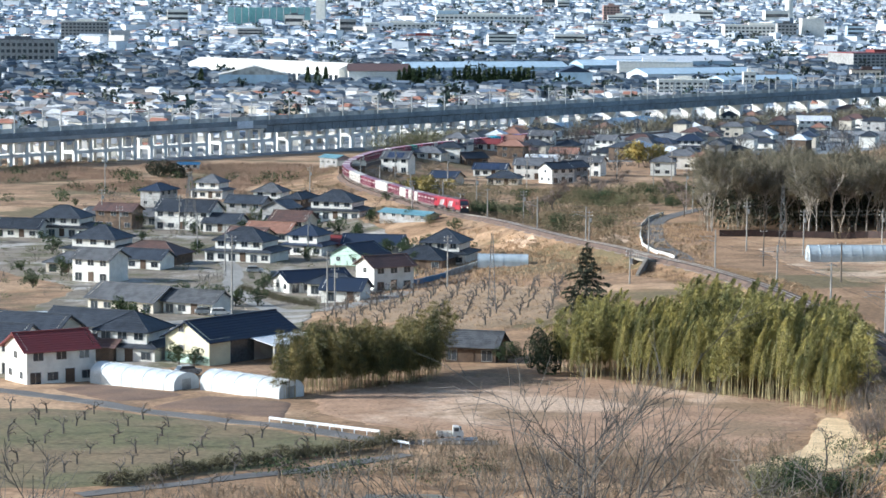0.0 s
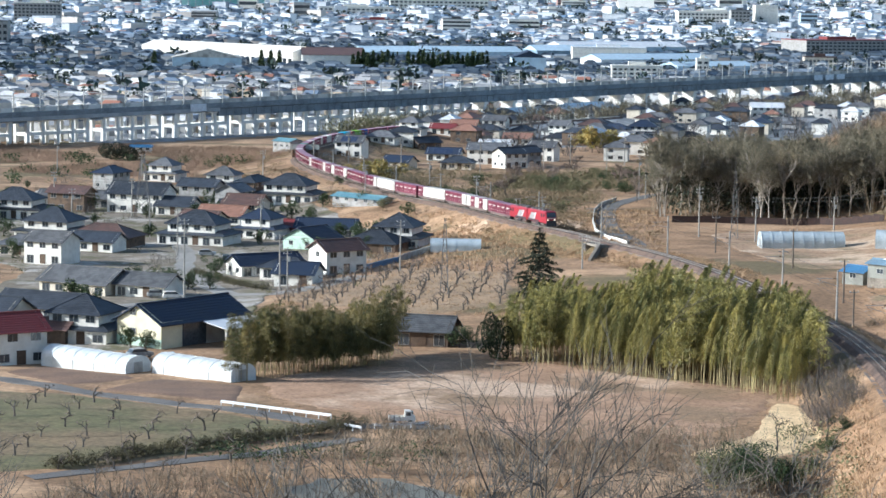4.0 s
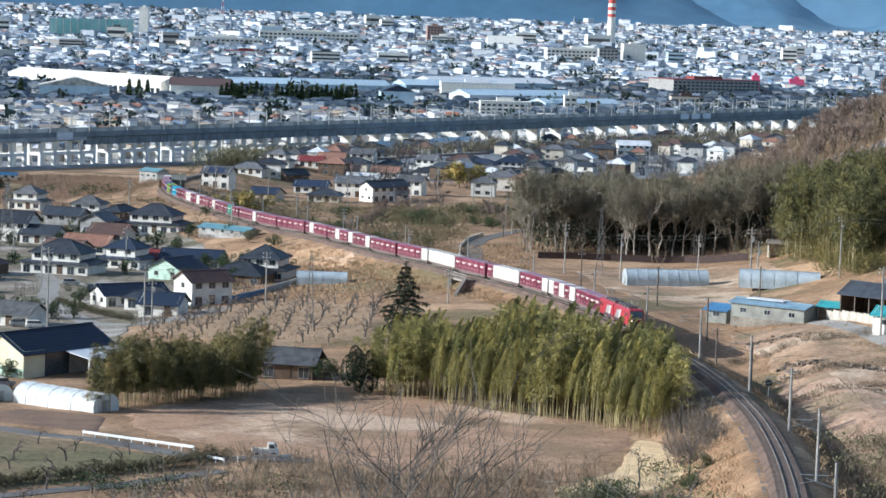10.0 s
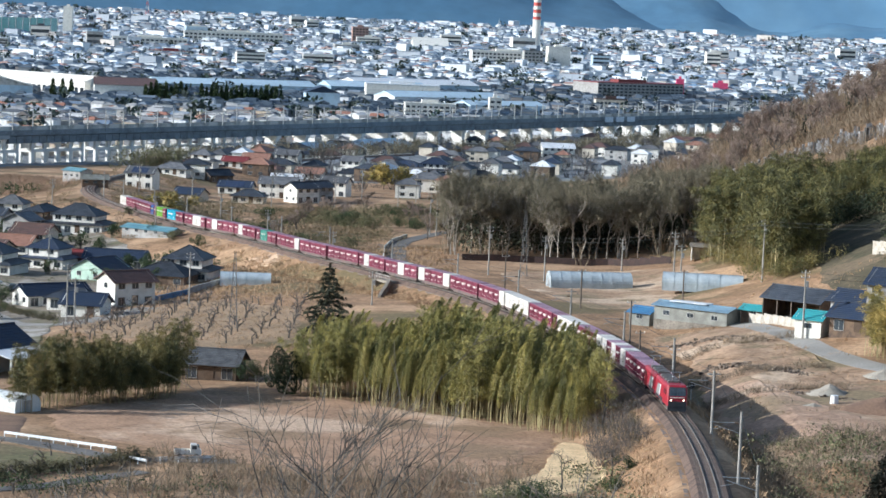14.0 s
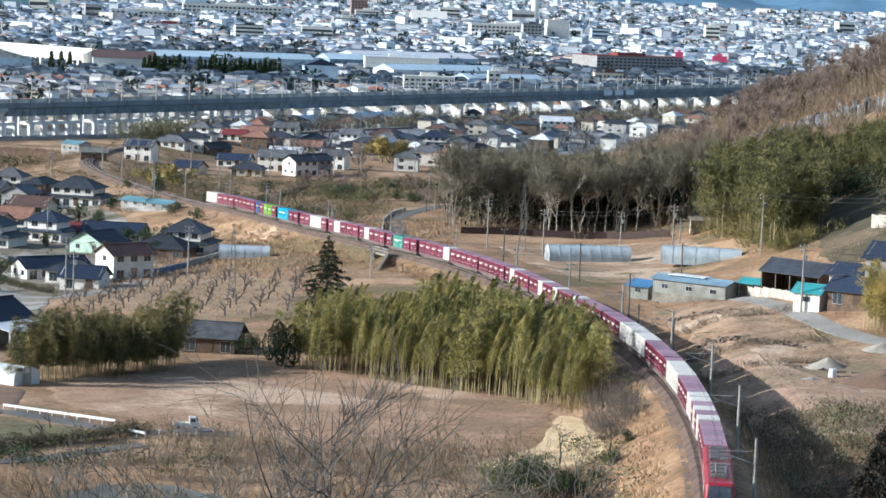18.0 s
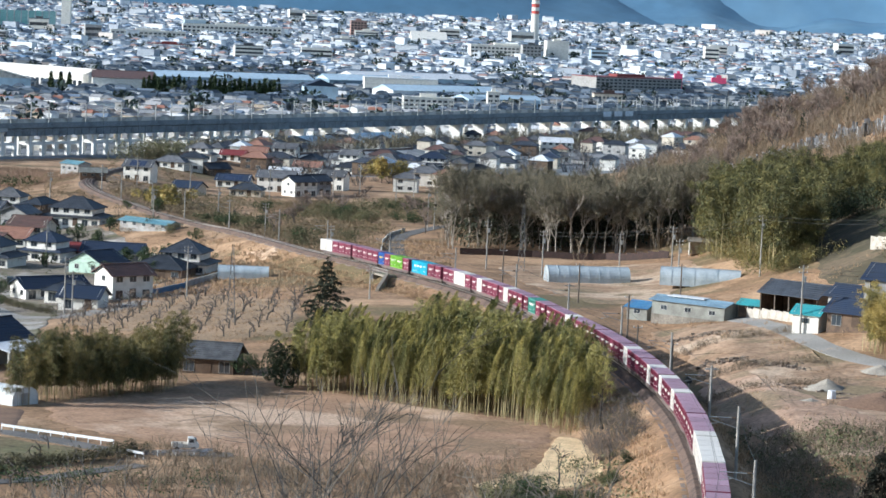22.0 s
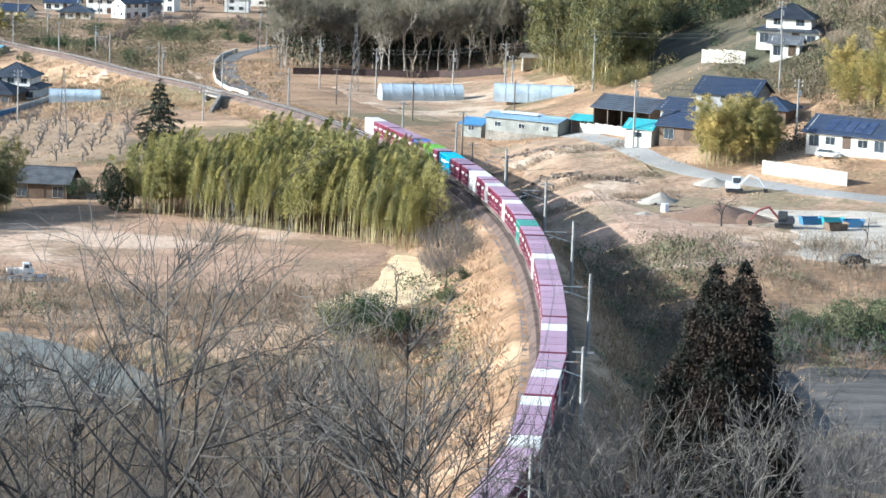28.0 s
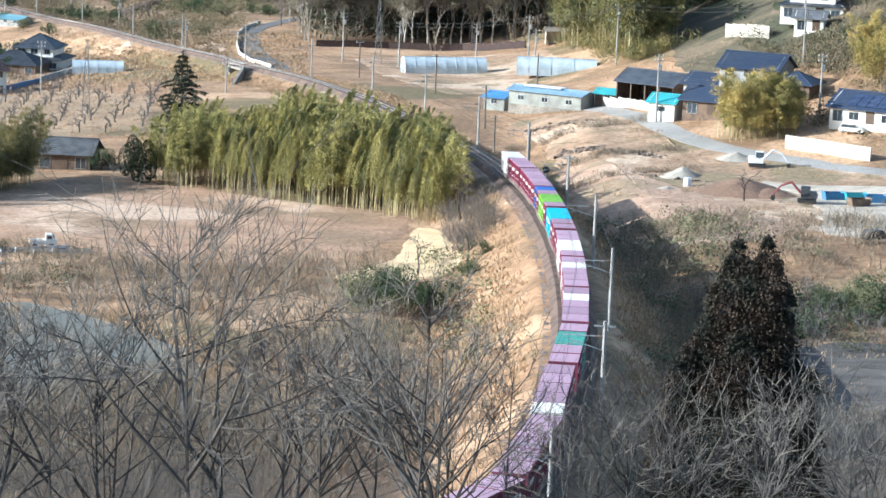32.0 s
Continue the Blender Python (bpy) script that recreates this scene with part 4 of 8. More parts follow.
# ---- houses ----
def hip(w, d, z0, rise, eave=0.6, gable=False, thick=0.16):
    """A roof over w by d: hipped, or gabled along x; with a thickness and a ridge cap."""
    m = Mesh()
    a, b = w / 2 + eave, d / 2 + eave
    r = a if gable else max(a - b, 0.01)
    low = z0 - rise * eave / (d / 2)
    top = z0 + rise
    c = [(-a, -b, low), (a, -b, low), (a, b, low), (-a, b, low), (-r, 0, top), (r, 0, top)]
    k = len(m.v)
    m.v += c + [(x, y, z - thick) for x, y, z in c]
    for f in ((0, 1, 5, 4), (2, 3, 4, 5), (1, 2, 5), (3, 0, 4)):
        if gable and len(f) == 3:
            continue
        m.f.append(tuple(k + i for i in f))
        m.f.append(tuple(k + 6 + i for i in f[::-1]))
    edges = ((0, 1), (1, 5), (5, 2), (2, 3), (3, 4), (4, 0)) if gable else ((0, 1), (1, 2), (2, 3), (3, 0))
    for i, j in edges:
        m.f.append((k + j, k + i, k + 6 + i, k + 6 + j))
    m.m = [0] * len(m.f)
    m.box(-r, -0.16, top - 0.05, r, 0.16, top + 0.16)
    if not gable:
        for sx in (-1, 1):
            for sy in (-1, 1):
                m.tube((sx * r, 0, top + 0.02), (sx * a, sy * b, low + 0.02), 0.1, n=4)
    return m


def roof_courses(w, d, z0, rise, eave, gable):
    """Raised tile courses up both long slopes."""
    m = Mesh()
    a, b = w / 2 + eave, d / 2 + eave
    r = a if gable else max(a - b, 0.01)
    low = z0 - rise * eave / (d / 2)
    n = max(5, int(b / 0.55))
    for i in range(1, n):
        u = i / n
        half = a + (r - a) * u
        z = low + (z0 + rise - low) * u
        for s in (-1, 1):
            y = s * b * (1 - u)
            m.box(-half, y - 0.05, z - 0.03, half, y + 0.05, z + 0.05)
    return m


def gable_wall(m, w, d, z0, rise):
    for sx in (-1, 1):
        xa, xb = sorted2(sx * w / 2, sx * (w / 2 - 0.2))
        m.solid([(-d / 2, z0), (d / 2, z0), (0, z0 + rise)], xa, xb)


def add_window(body, x, y, z, w, h, face):
    """A framed, recessed window on the face of that turn."""
    fr = Mesh()
    fr.box(-w / 2 - 0.06, -0.06, -0.06, w / 2 + 0.06, 0.03, 0.0).box(-w / 2 - 0.06, -0.06, h, w / 2 + 0.06, 0.03, h + 0.06)
    fr.box(-w / 2 - 0.06, -0.06, 0, -w / 2, 0.03, h).box(w / 2, -0.06, 0, w / 2 + 0.06, 0.03, h).box(-0.025, -0.05, 0, 0.025, 0.03, h)
    key = ("window_frame", round(w, 1), round(h, 1))
    o = part("window", shared(key, lambda: fr, FRAME), None, body, m=pose(x, y, z, 0, 0, face))
    part("pane", shared(("pane", round(w, 1), round(h, 1)), lambda: Mesh().box(-w / 2, -0.02, 0, w / 2, 0.015, h), GLASS), None, o)


def house(x, y, turn, w, d, storeys=2, roof="hip", wall=None, tiles=None, label="", skirt=True, upper=0.72, rise=None, eave=0.7, lift=0.0, rich=True, solar=False, h1=2.9, category="house", name="house", group="houses of the village"):
    """A Japanese house: body, upper storey set back over a skirt roof, windows, door."""
    wall, tiles = wall or WHITE, tiles or TILE_DARK
    ho = thing(name, at(x, y, turn, lift), label, category, group)
    base = -1.2
    gable = roof == "gable"
    rise = rise or d * 0.24
    body = Mesh().box(-w / 2, -d / 2, base, w / 2, d / 2, h1)
    faces = []
    if storeys == 1:
        if gable:
            gable_wall(body, w, d, h1, rise)
        top_w, top_d, top_z = w, d, h1
        bd = part("wall", body, wall, ho)
    else:
        h2 = h1 + 2.7
        uw, ud = (w * upper, d * (0.5 + upper / 2)) if skirt else (w, d)
        up = Mesh().box(-uw / 2, -ud / 2, h1, uw / 2, ud / 2, h2)
        if gable:
            gable_wall(up, uw, ud, h2, rise)
        bd = part("wall", body, wall, ho)
        ub = part("upper_wall", up, wall, ho)
        if skirt:
            sk = hip(w, d, h1 + 0.05, d * 0.16, eave)
            part("skirt_roof", sk, tiles, ho)
        top_w, top_d, top_z = uw, ud, h2
    rf = part("roof", hip(top_w, top_d, top_z, rise, eave, gable), tiles, ho)
    if rich:
        tagged(part("tile_course", roof_courses(top_w, top_d, top_z, rise, eave, gable), tiles, rf), kind="stuff")
    if solar:
        b = top_d / 2 + eave
        low = top_z - rise * eave / (top_d / 2)
        for i in range(5):
            for j in range(3):
                u0, u1 = 0.15 + j * 0.22, 0.35 + j * 0.22
                xa = -top_w * 0.3 + i * top_w * 0.12
                q = []
                for xx, u in ((xa, u0), (xa + top_w * 0.11, u0), (xa + top_w * 0.11, u1), (xa, u1)):
                    q.append((xx, -b * (1 - u), low + (top_z + rise - low) * u + 0.1))
                sp = Mesh()
                sp.face(q)
                sp.face([(a, b2, c - 0.05) for a, b2, c in q[::-1]])
                part("solar_panel", sp, SOLAR, rf)
    # windows and doors, on the two fronts that are seen
    n = max(2, int(w / 2.8))
    for i in range(n):
        u = -w / 2 + w * (i + 0.5) / n
        if i == n // 2 and storeys > 0:
            dr = part("door", shared(("door",), lambda: Mesh().box(-0.75, -0.06, 0, 0.75, 0.03, 2.05).box(-0.8, -0.1, 2.05, 0.8, 0.03, 2.15), DOOR), None, bd, m=pose(u, -d / 2, 0.25))
        else:
            add_window(bd, u, -d / 2, 0.75 if i % 2 else 0.3, 1.7, 1.2 if i % 2 else 1.75, 0)
    for i in range(2):
        add_window(bd, -w / 2, -d / 4 + i * d / 2, 1.0, 1.2, 1.0, -90)
    if storeys == 2:
        n = max(2, int(top_w / 3.0))
        for i in range(n):
            add_window(ub, -top_w / 2 + top_w * (i + 0.5) / n, -top_d / 2, h1 + 0.95, 1.6, 1.15, 0)
        add_window(ub, -top_w / 2, 0, h1 + 1.0, 1.2, 1.0, -90)
    return ho


SOLAR = paint("solar_glass", (0.03, 0.045, 0.09), 0.12, (0.05, 0.065, 0.11), 1.0, 6, spec=0.7)


def poly_house(x, y, turn, length, width=5.6, height=3.0, label="arched plastic film greenhouse", skin=None):
    """An arched greenhouse: film between hoops, end walls with a door."""
    skin = skin or FILM
    g = thing("greenhouse", at(x, y, turn), label, "greenhouse", "greenhouses")
    arc = [(-width / 2, 0)] + [(-width / 2 * math.cos(t), 1.35 + (height - 1.35) * math.sin(t)) for t in np.linspace(0, math.pi, 13)] + [(width / 2, 0)]
    film = Mesh()
    k = len(arc)
    n = max(6, int(length / 2.2))
    for i in range(n + 1):
        xx = -length / 2 + length * i / n
        sag = 0.99 if i % 2 else 1.0
        film.v += [(xx, a * sag, b * sag - (0.3 if b == 0 else 0)) for a, b in arc]
    for i in range(n):
        for j in range(k - 1):
            film.f.append((i * k + j, i * k + j + 1, (i + 1) * k + j + 1, (i + 1) * k + j))
    film.m = [0] * len(film.f)
    fl = part("film_cover", film, skin, g, "white translucent plastic film")
    for s in (-1, 1):
        e = Mesh().solid(arc, *sorted2(s * length / 2, s * (length / 2 - 0.06)))
        ew = part("end_wall", e, skin, g)
        part("door", Mesh().box(min(s * (length / 2 + 0.01), s * (length / 2 + 0.06)), -0.9, 0, max(s * (length / 2 + 0.01), s * (length / 2 + 0.06)), 0.9, 2.0), STEEL, ew)
    hoop = Mesh()
    for a, b in arc:
        for dx, dn in ((-0.05, 0.99), (0.05, 0.99), (0.05, 1.012), (-0.05, 1.012)):
            hoop.v.append((dx, a * dn, b * dn))
    for i in range(len(arc) - 1):
        for j in range(4):
            hoop.f.append((i * 4 + j, i * 4 + (j + 1) % 4, i * 4 + 4 + (j + 1) % 4, i * 4 + 4 + j))
    hoop.m = [0] * len(hoop.f)
    hm = hoop.data("hoop", skin)
    for i in range(0, n + 1):
        part("hoop", hm, None, g, m=pose(-length / 2 + length * i / n, 0, 0))
    part("ridge_pipe", Mesh().tube((-length / 2, 0, height + 0.03), (length / 2, 0, height + 0.03), 0.05), STEEL, g)
    return g

# ---- the village, the farm on the slope and the houses near the viaduct ----
house(-149.1, 835.7, -15, 11.2, 9.0, 2, "hip", WHITE, TILE_GREY, "white two-storey house with a grey hipped roof")
house(-123.5, 795.8, -11, 12.3, 9.0, 2, "hip", WHITE, TILE_GREY, "white two-storey house with a grey roof")
house(-130.7, 790.8, -11, 10.1, 6.7, 1, "gable", BROWN_WALL, TILE_DARK, "low timber outbuilding with a dark roof", skirt=False)
house(-135.2, 720.8, -11, 16.2, 11.2, 2, "gable", WHITE, TILE_DARK, "large white two-storey house with a dark gabled roof", skirt=False)
house(-123.8, 715.1, -11, 10.0, 8.8, 1, "gable", WHITE, TILE_DARK, "white single-storey annexe with a dark roof", skirt=False)
house(-165.0, 695.8, -9, 17.5, 11.2, 2, "hip", WHITE, TILE_DARK, "two-storey house with a dark hipped roof")
house(-156.5, 734.9, -6, 21.2, 7.5, 1, "gable", GREY_WALL, TILE_GREY, "long low shed with a grey roof", skirt=False)
house(-140.2, 631.3, -15, 16.2, 11.2, 2, "hip", WHITE, TILE_DARK, "two-storey house with dark eaves and white walls")
house(-125.5, 622.2, -16, 16.2, 10.0, 1, "hip", BROWN_WALL, TILE_BROWN, "single-storey house with a brown tiled roof")
house(-104.1, 631.6, -15, 17.5, 11.2, 2, "hip", WHITE, TILE_DARK, "two-storey white house with a dark hipped roof")
house(-101.6, 694.4, -15, 10.0, 8.8, 2, "gable", CREAM, TILE_BROWN, "cream two-storey house with a brown roof", skirt=False)
house(-106.8, 689.7, -14, 12.5, 8.8, 1, "gable", WHITE, ROOF_ORANGE, "low house with an orange tiled roof", skirt=False)
house(-95.6, 740.6, -14, 17.5, 11.2, 2, "hip", WHITE, TILE_DARK, "large two-storey house with a dark tiled roof")
house(-91.0, 649.5, -19, 11.2, 8.8, 2, "hip", WHITE, TILE_BLUE, "small two-storey house with a blue-grey roof")
house(-85.7, 655.4, -15, 7.5, 6.2, 1, "gable", BROWN_WALL, ROOF_RED, "low shed with a dull red roof", skirt=False)
house(-74.8, 652.9, -4, 15.0, 7.5, 1, "gable", WHITE, TILE_BLUE, "white shed with a blue-black roof", skirt=False)
house(-53.1, 613.4, -11, 12.5, 11.2, 2, "hip", WHITE, TILE_DARK, "tall two-storey house with a dark tiled roof")
house(-57.6, 604.0, -15, 12.5, 10.0, 1, "hip", BROWN_WALL, TILE_DARK, "single-storey wing with a dark hipped roof")
house(-75.1, 623.1, 58, 10.0, 10.0, 1, "gable", GREEN_WALL, TILE_BLUE, "pale green house with a steep blue-grey gable", skirt=False)
house(-77.8, 559.6, 35, 15.0, 7.5, 1, "gable", WHITE, TILE_BLUE, "white storehouse with a dark blue roof", skirt=False)
house(-61.4, 555.6, 38, 10.0, 7.5, 2, "gable", WHITE, TILE_BROWN, "plain white two-storey house with a brown roof", skirt=False)
house(-128.7, 577.1, -22, 10.0, 7.5, 2, "gable", WHITE, TILE_GREY, "white gabled two-storey house", skirt=False)
house(-106.9, 511.3, -25, 16.2, 10.0, 1, "gable", CREAM, TILE_GREY, "beige house with a wide grey roof", skirt=False)
house(-93.4, 506.7, -20, 11.2, 7.5, 1, "gable", WHITE, TILE_GREY, "small white house with a carport", skirt=False)
house(-103.4, 458.7, -20, 16.2, 8.8, 1, "gable", GREY_WALL, TILE_DARK, "long house with a dark roof", skirt=False)
house(-88.4, 421.6, -15, 12.5, 10.0, 2, "hip", WHITE, TILE_DARK, "two-storey house with white plaster and dark tiles")
house(-94.3, 387.6, 36, 11.2, 8.8, 2, "gable", WHITE, ROOF_RED, "white two-storey house with a dark red roof", skirt=False)
house(-104.7, 419.7, -15, 12.5, 8.8, 2, "gable", CREAM, TILE_DARK, "cream house with a black roof", skirt=False)
house(-104.9, 399.4, -15, 10.0, 8.8, 2, "gable", WHITE, TILE_DARK, "white house with a dark roof", skirt=False)
house(-31.6, 420.0, -9, 8.8, 7.5, 1, "gable", BROWN_WALL, TILE_GREY, "dark weathered shed among trees", skirt=False)
house(-93.0, 419.1, -15, 6.2, 5.0, 1, "gable", BROWN_WALL, TILE_BROWN, "small brown shed among its neighbours", skirt=False)
house(-175.3, 689.9, -8, 12.5, 8.8, 1, "gable", WHITE, TILE_DARK, "low white outbuilding among its neighbours", skirt=False)
house(-98.9, 937.7, -11, 10.1, 9.0, 2, "gable", WHITE, TILE_GREY, "white two-storey house with a grey solar roof", solar=True, rich=False, skirt=False)
house(-79.3, 913.9, -22, 10.1, 7.8, 1, "gable", CREAM, TILE_BLUE, "cream house with a dark gable", rich=False, skirt=False)
house(-78.3, 1017.3, 35, 10.1, 7.8, 1, "gable", BROWN_WALL, TILE_DARK, "tan house with a dark roof", rich=False, skirt=False)
house(-67.4, 973.2, -8, 12.3, 7.8, 1, "gable", WHITE, TILE_BLUE, "white house with blue solar panels", solar=True, rich=False, skirt=False)
house(-58.9, 918.2, -8, 11.2, 7.8, 1, "hip", CREAM, TILE_DARK, "beige house with a dark hipped roof", rich=False)
house(-50.5, 955.3, -6, 13.4, 9.0, 2, "gable", WHITE, TILE_GREY, "white two-storey house among its neighbours", rich=False, skirt=False)
house(-41.1, 932.3, 40, 10.1, 7.8, 2, "gable", WHITE, TILE_DARK, "white house with a dark gabled roof", rich=False, skirt=False)
house(-36.1, 943.8, 40, 9.0, 7.8, 2, "gable", GREY_WALL, TILE_DARK, "grey house with a dark gabled roof", rich=False, skirt=False)
house(-30.5, 981.6, -15, 10.1, 7.8, 2, "gable", WHITE, TILE_GREY, "white-walled two-storey house among its neighbours", rich=False, skirt=False)
house(-82.8, 1140.5, -9, 13.4, 9.0, 2, "hip", WHITE, TILE_DARK, "two-storey house with dark hipped roof", rich=False)
house(-75.3, 1080.2, -9, 10.1, 6.7, 1, "gable", WHITE, ROOF_RED, "low house with a pink-red roof", rich=False, skirt=False)
house(-87.8, 1064.7, -14, 11.2, 7.8, 2, "hip", WHITE, TILE_GREY, "white two-storey house among its neighbours", rich=False)
house(-94.7, 1013.7, -14, 12.3, 7.8, 1, "hip", WHITE, TILE_GREY, "white tiled house among its neighbours", rich=False)
house(-102.3, 1120.8, -14, 13.4, 7.8, 1, "hip", GREY_WALL, TILE_DARK, "dark roofed house among its neighbours", rich=False)
house(-68.2, 1105.1, -9, 11.2, 7.8, 1, "gable", CREAM, ROOF_ORANGE, "house with a pale orange roof", rich=False, skirt=False)
house(-55.5, 1117.4, -11, 10.1, 7.8, 2, "gable", WHITE, TILE_GREY, "white two-storey house among its neighbours", rich=False, skirt=False)
house(-51.6, 1039.3, -6, 12.3, 7.8, 1, "gable", WHITE, ROOF_WHITE, "low house with a pale roof", rich=False, skirt=False)
house(-44.6, 1087.9, -8, 11.2, 7.8, 1, "gable", WHITE, ROOF_ORANGE, "house with an orange roof", rich=False, skirt=False)
house(-28.1, 1138.5, -19, 9.0, 7.8, 2, "gable", WHITE, TILE_GREY, "white two-storey house among its neighbours", rich=False, skirt=False)
house(-0.9, 1076.5, -15, 10.1, 7.8, 2, "gable", WHITE, TILE_GREY, "white house beside yellow shrubs", rich=False, skirt=False)
house(8.3, 1173.6, -8, 16.8, 10.1, 2, "hip", WHITE, TILE_BLUE, "large house with a blue-grey hipped roof", rich=False)
house(8.4, 1078.2, -8, 11.2, 6.7, 1, "hip", CREAM, TILE_GREY, "low beige house among its neighbours", rich=False)
house(-7.4, 1178.8, -8, 12.3, 7.8, 1, "hip", BROWN_WALL, TILE_DARK, "dark tiled house among its neighbours", rich=False)
house(44.5, 1330.2, -6, 15.7, 9.0, 1, "hip", WHITE, TILE_DARK, "dark roofed long house", rich=False)
house(74.3, 1381.8, 6, 16.8, 9.0, 2, "gable", WHITE, ROOF_WHITE, "long white building among its neighbours", rich=False, skirt=False)
house(71.8, 1293.7, 6, 9.0, 6.7, 1, "gable", WHITE, TILE_GREY, "small white building among its neighbours", rich=False, skirt=False)
house(-17.3, 1342.8, -8, 11.2, 7.8, 2, "hip", WHITE, TILE_GREY, "white house with a grey roof", rich=False)
house(-39.6, 1310.4, -8, 11.2, 7.8, 2, "gable", WHITE, TILE_DARK, "white house with a dark roof", rich=False, skirt=False)
house(-74.0, 1313.3, -8, 12.3, 7.8, 2, "hip", GREY_WALL, TILE_DARK, "house with a dark roof near the viaduct", rich=False)
house(30.9, 1431.1, -8, 11.2, 7.8, 2, "hip", WHITE, TILE_DARK, "house near the viaduct", rich=False)
house(6.0, 1365.2, -8, 11.2, 7.8, 1, "gable", WHITE, TILE_GREY, "low white house near the viaduct", rich=False, skirt=False)
house(-54.7, 1265.7, -11, 10.1, 7.8, 1, "hip", WHITE, TILE_DARK, "low house near the viaduct", rich=False)
house(-88.4, 1273.3, -11, 10.1, 7.8, 1, "hip", CREAM, TILE_DARK, "house below the viaduct", rich=False)
house(78.4, 443.5, -32, 10.6, 7.8, 1, "gable", BROWN_WALL, TILE_BLUE, "dark farmhouse with a blue-black roof", skirt=False)
house(86.5, 453.7, -30, 10.6, 9.0, 2, "gable", GREY_WALL, TILE_BLUE, "farmhouse with grey walls and a blue-black roof", skirt=False)
house(80.0, 461.5, -40, 7.8, 6.7, 1, "gable", GREY_WALL, TILE_BLUE, "grey wing with a blue-black gabled roof", skirt=False)
house(92.4, 446.9, -30, 6.7, 6.7, 1, "hip", BROWN_WALL, TILE_BLUE, "low wing with a blue-black roof")
house(107.7, 508.0, -20, 12.3, 9.0, 2, "hip", WHITE, TILE_DARK, "white two-storey house on the hillside")
house(105.1, 499.1, -20, 5.6, 4.5, 1, "gable", WHITE, TILE_GREY, "small white shed on the hillside", skirt=False)
house(101.6, 421.5, -38, 14.6, 9.0, 1, "gable", WHITE, TILE_BLUE, "white single-storey house with solar panels", solar=True, skirt=False)

# smaller buildings and gardens between the houses
rng = np.random.default_rng(64)
TAKEN = [(o.matrix_basis.translation.x, o.matrix_basis.translation.y) for o in bpy.data.objects if o.name.startswith("house") and o.parent is None]
n = 0
while n < 12:
    x, y = float(rng.uniform(-185, -52)), float(rng.uniform(520, 830))
    if x > -175 + (y - 520) * 0.05 and x < -58 - 0.05 * (y - 560) and min(math.dist((x, y), q) for q in TAKEN) > 13 and off_line(x, y) > 16 and abs(x + 97 + (y - 570) * 0.22) > 7:
        TAKEN.append((x, y))
        house(x, y, float(rng.choice([-10, -16, -24, 70])), float(rng.uniform(8, 12)), float(rng.uniform(6, 8)), 1 + n % 2, "gable" if n % 3 else "hip", [WHITE, GREY_WALL, CREAM, BROWN_WALL][n % 4], [TILE_DARK, TILE_GREY, TILE_BROWN, TILE_DARK, TILE_BLUE][n % 5],
              ["white house with a dark roof in the village", "grey house with a dull roof in the village", "beige house with a tiled roof in the village", "dark timber storehouse in the village"][n % 4], skirt=False, rich=False)
        n += 1

# ---- farm buildings and sheds ----
def shed(x, y, turn, w, d, h, wall, roof, label, rise=1.2, name="shed", open_front=False, base_mat=None, windows=3, lift=0.0):
    s = thing(name, at(x, y, turn, lift), label, "shed")
    b = Mesh()
    if open_front:
        b.box(-w / 2, d / 2 - 0.15, -1, w / 2, d / 2, h)
        for sx in (-1, 1):
            b.box(min(sx * w / 2, sx * (w / 2 - 0.15)), -d / 2, -1, max(sx * w / 2, sx * (w / 2 - 0.15)), d / 2, h)
    else:
        b.box(-w / 2, -d / 2, -1, w / 2, d / 2, h)
    gable_wall(b, w, d, h, rise)
    bd = part("wall", b, wall, s)
    if open_front:
        n = max(2, int(w / 3))
        for i in range(n + 1):
            part("post", Mesh().box(-0.1, -0.1, -1, 0.1, 0.1, h), WOOD_POLE, s, m=pose(-w / 2 + 0.1 + (w - 0.2) * i / n, -d / 2 + 0.1, 0))
    part("roof", hip(w, d, h, rise, 0.5, True), roof, s)
    tagged(part("tile_course", roof_courses(w, d, h, rise, 0.5, True), roof, s), kind="stuff")
    if base_mat:
        part("plinth", Mesh().box(-w / 2 - 0.04, -d / 2 - 0.04, -1, w / 2 + 0.04, d / 2 + 0.04, 0.9), base_mat, s)
    if not open_front:
        for i in range(windows):
            add_window(bd, -w / 2 + w * (i + 0.5) / windows, -d / 2, h * 0.5, 1.3, 0.8, 0)
    return s


# the big barn with a yellow gable and a lean-to
barn = thing("barn", at(-72.3, 422.5, 55) @ Matrix.Diagonal((1.17, 1.12, 1.08, 1)), "large barn with a blue-black roof, yellow gable and white lean-to", "barn")
b = Mesh().box(-8.5, -4.5, -1.2, 8.5, 4.5, 4.2)
part("wall", b, GREY_WALL, barn)
g = Mesh()
g.box(-8.62, -4.55, -1.2, -8.4, 4.55, 4.2)
g.solid([(-4.55, 4.2), (4.55, 4.2), (0, 6.6)], -8.62, -8.4)
part("gable_front", g, YELLOW_WALL, barn, "pale yellow boarded gable")
part("gable_base", Mesh().box(-8.68, -4.6, -1.2, -8.63, 4.6, 1.6), GREEN_WALL, barn, "pale green lower boards")
part("front_panel", Mesh().box(-8.5, -4.62, -1.2, -4.6, -4.5, 4.2), YELLOW_WALL, barn)
# No opening is cut: a dark panel paints the shade of the doorway.
part("doorway", Mesh().box(-4.4, -4.6, 0, 0.2, -4.52, 3.6), GLASS, barn, "dark panel standing for the shade inside an open doorway")
part("roof", hip(17, 9, 4.2, 2.4, 0.7, True), TILE_BLUE, barn)
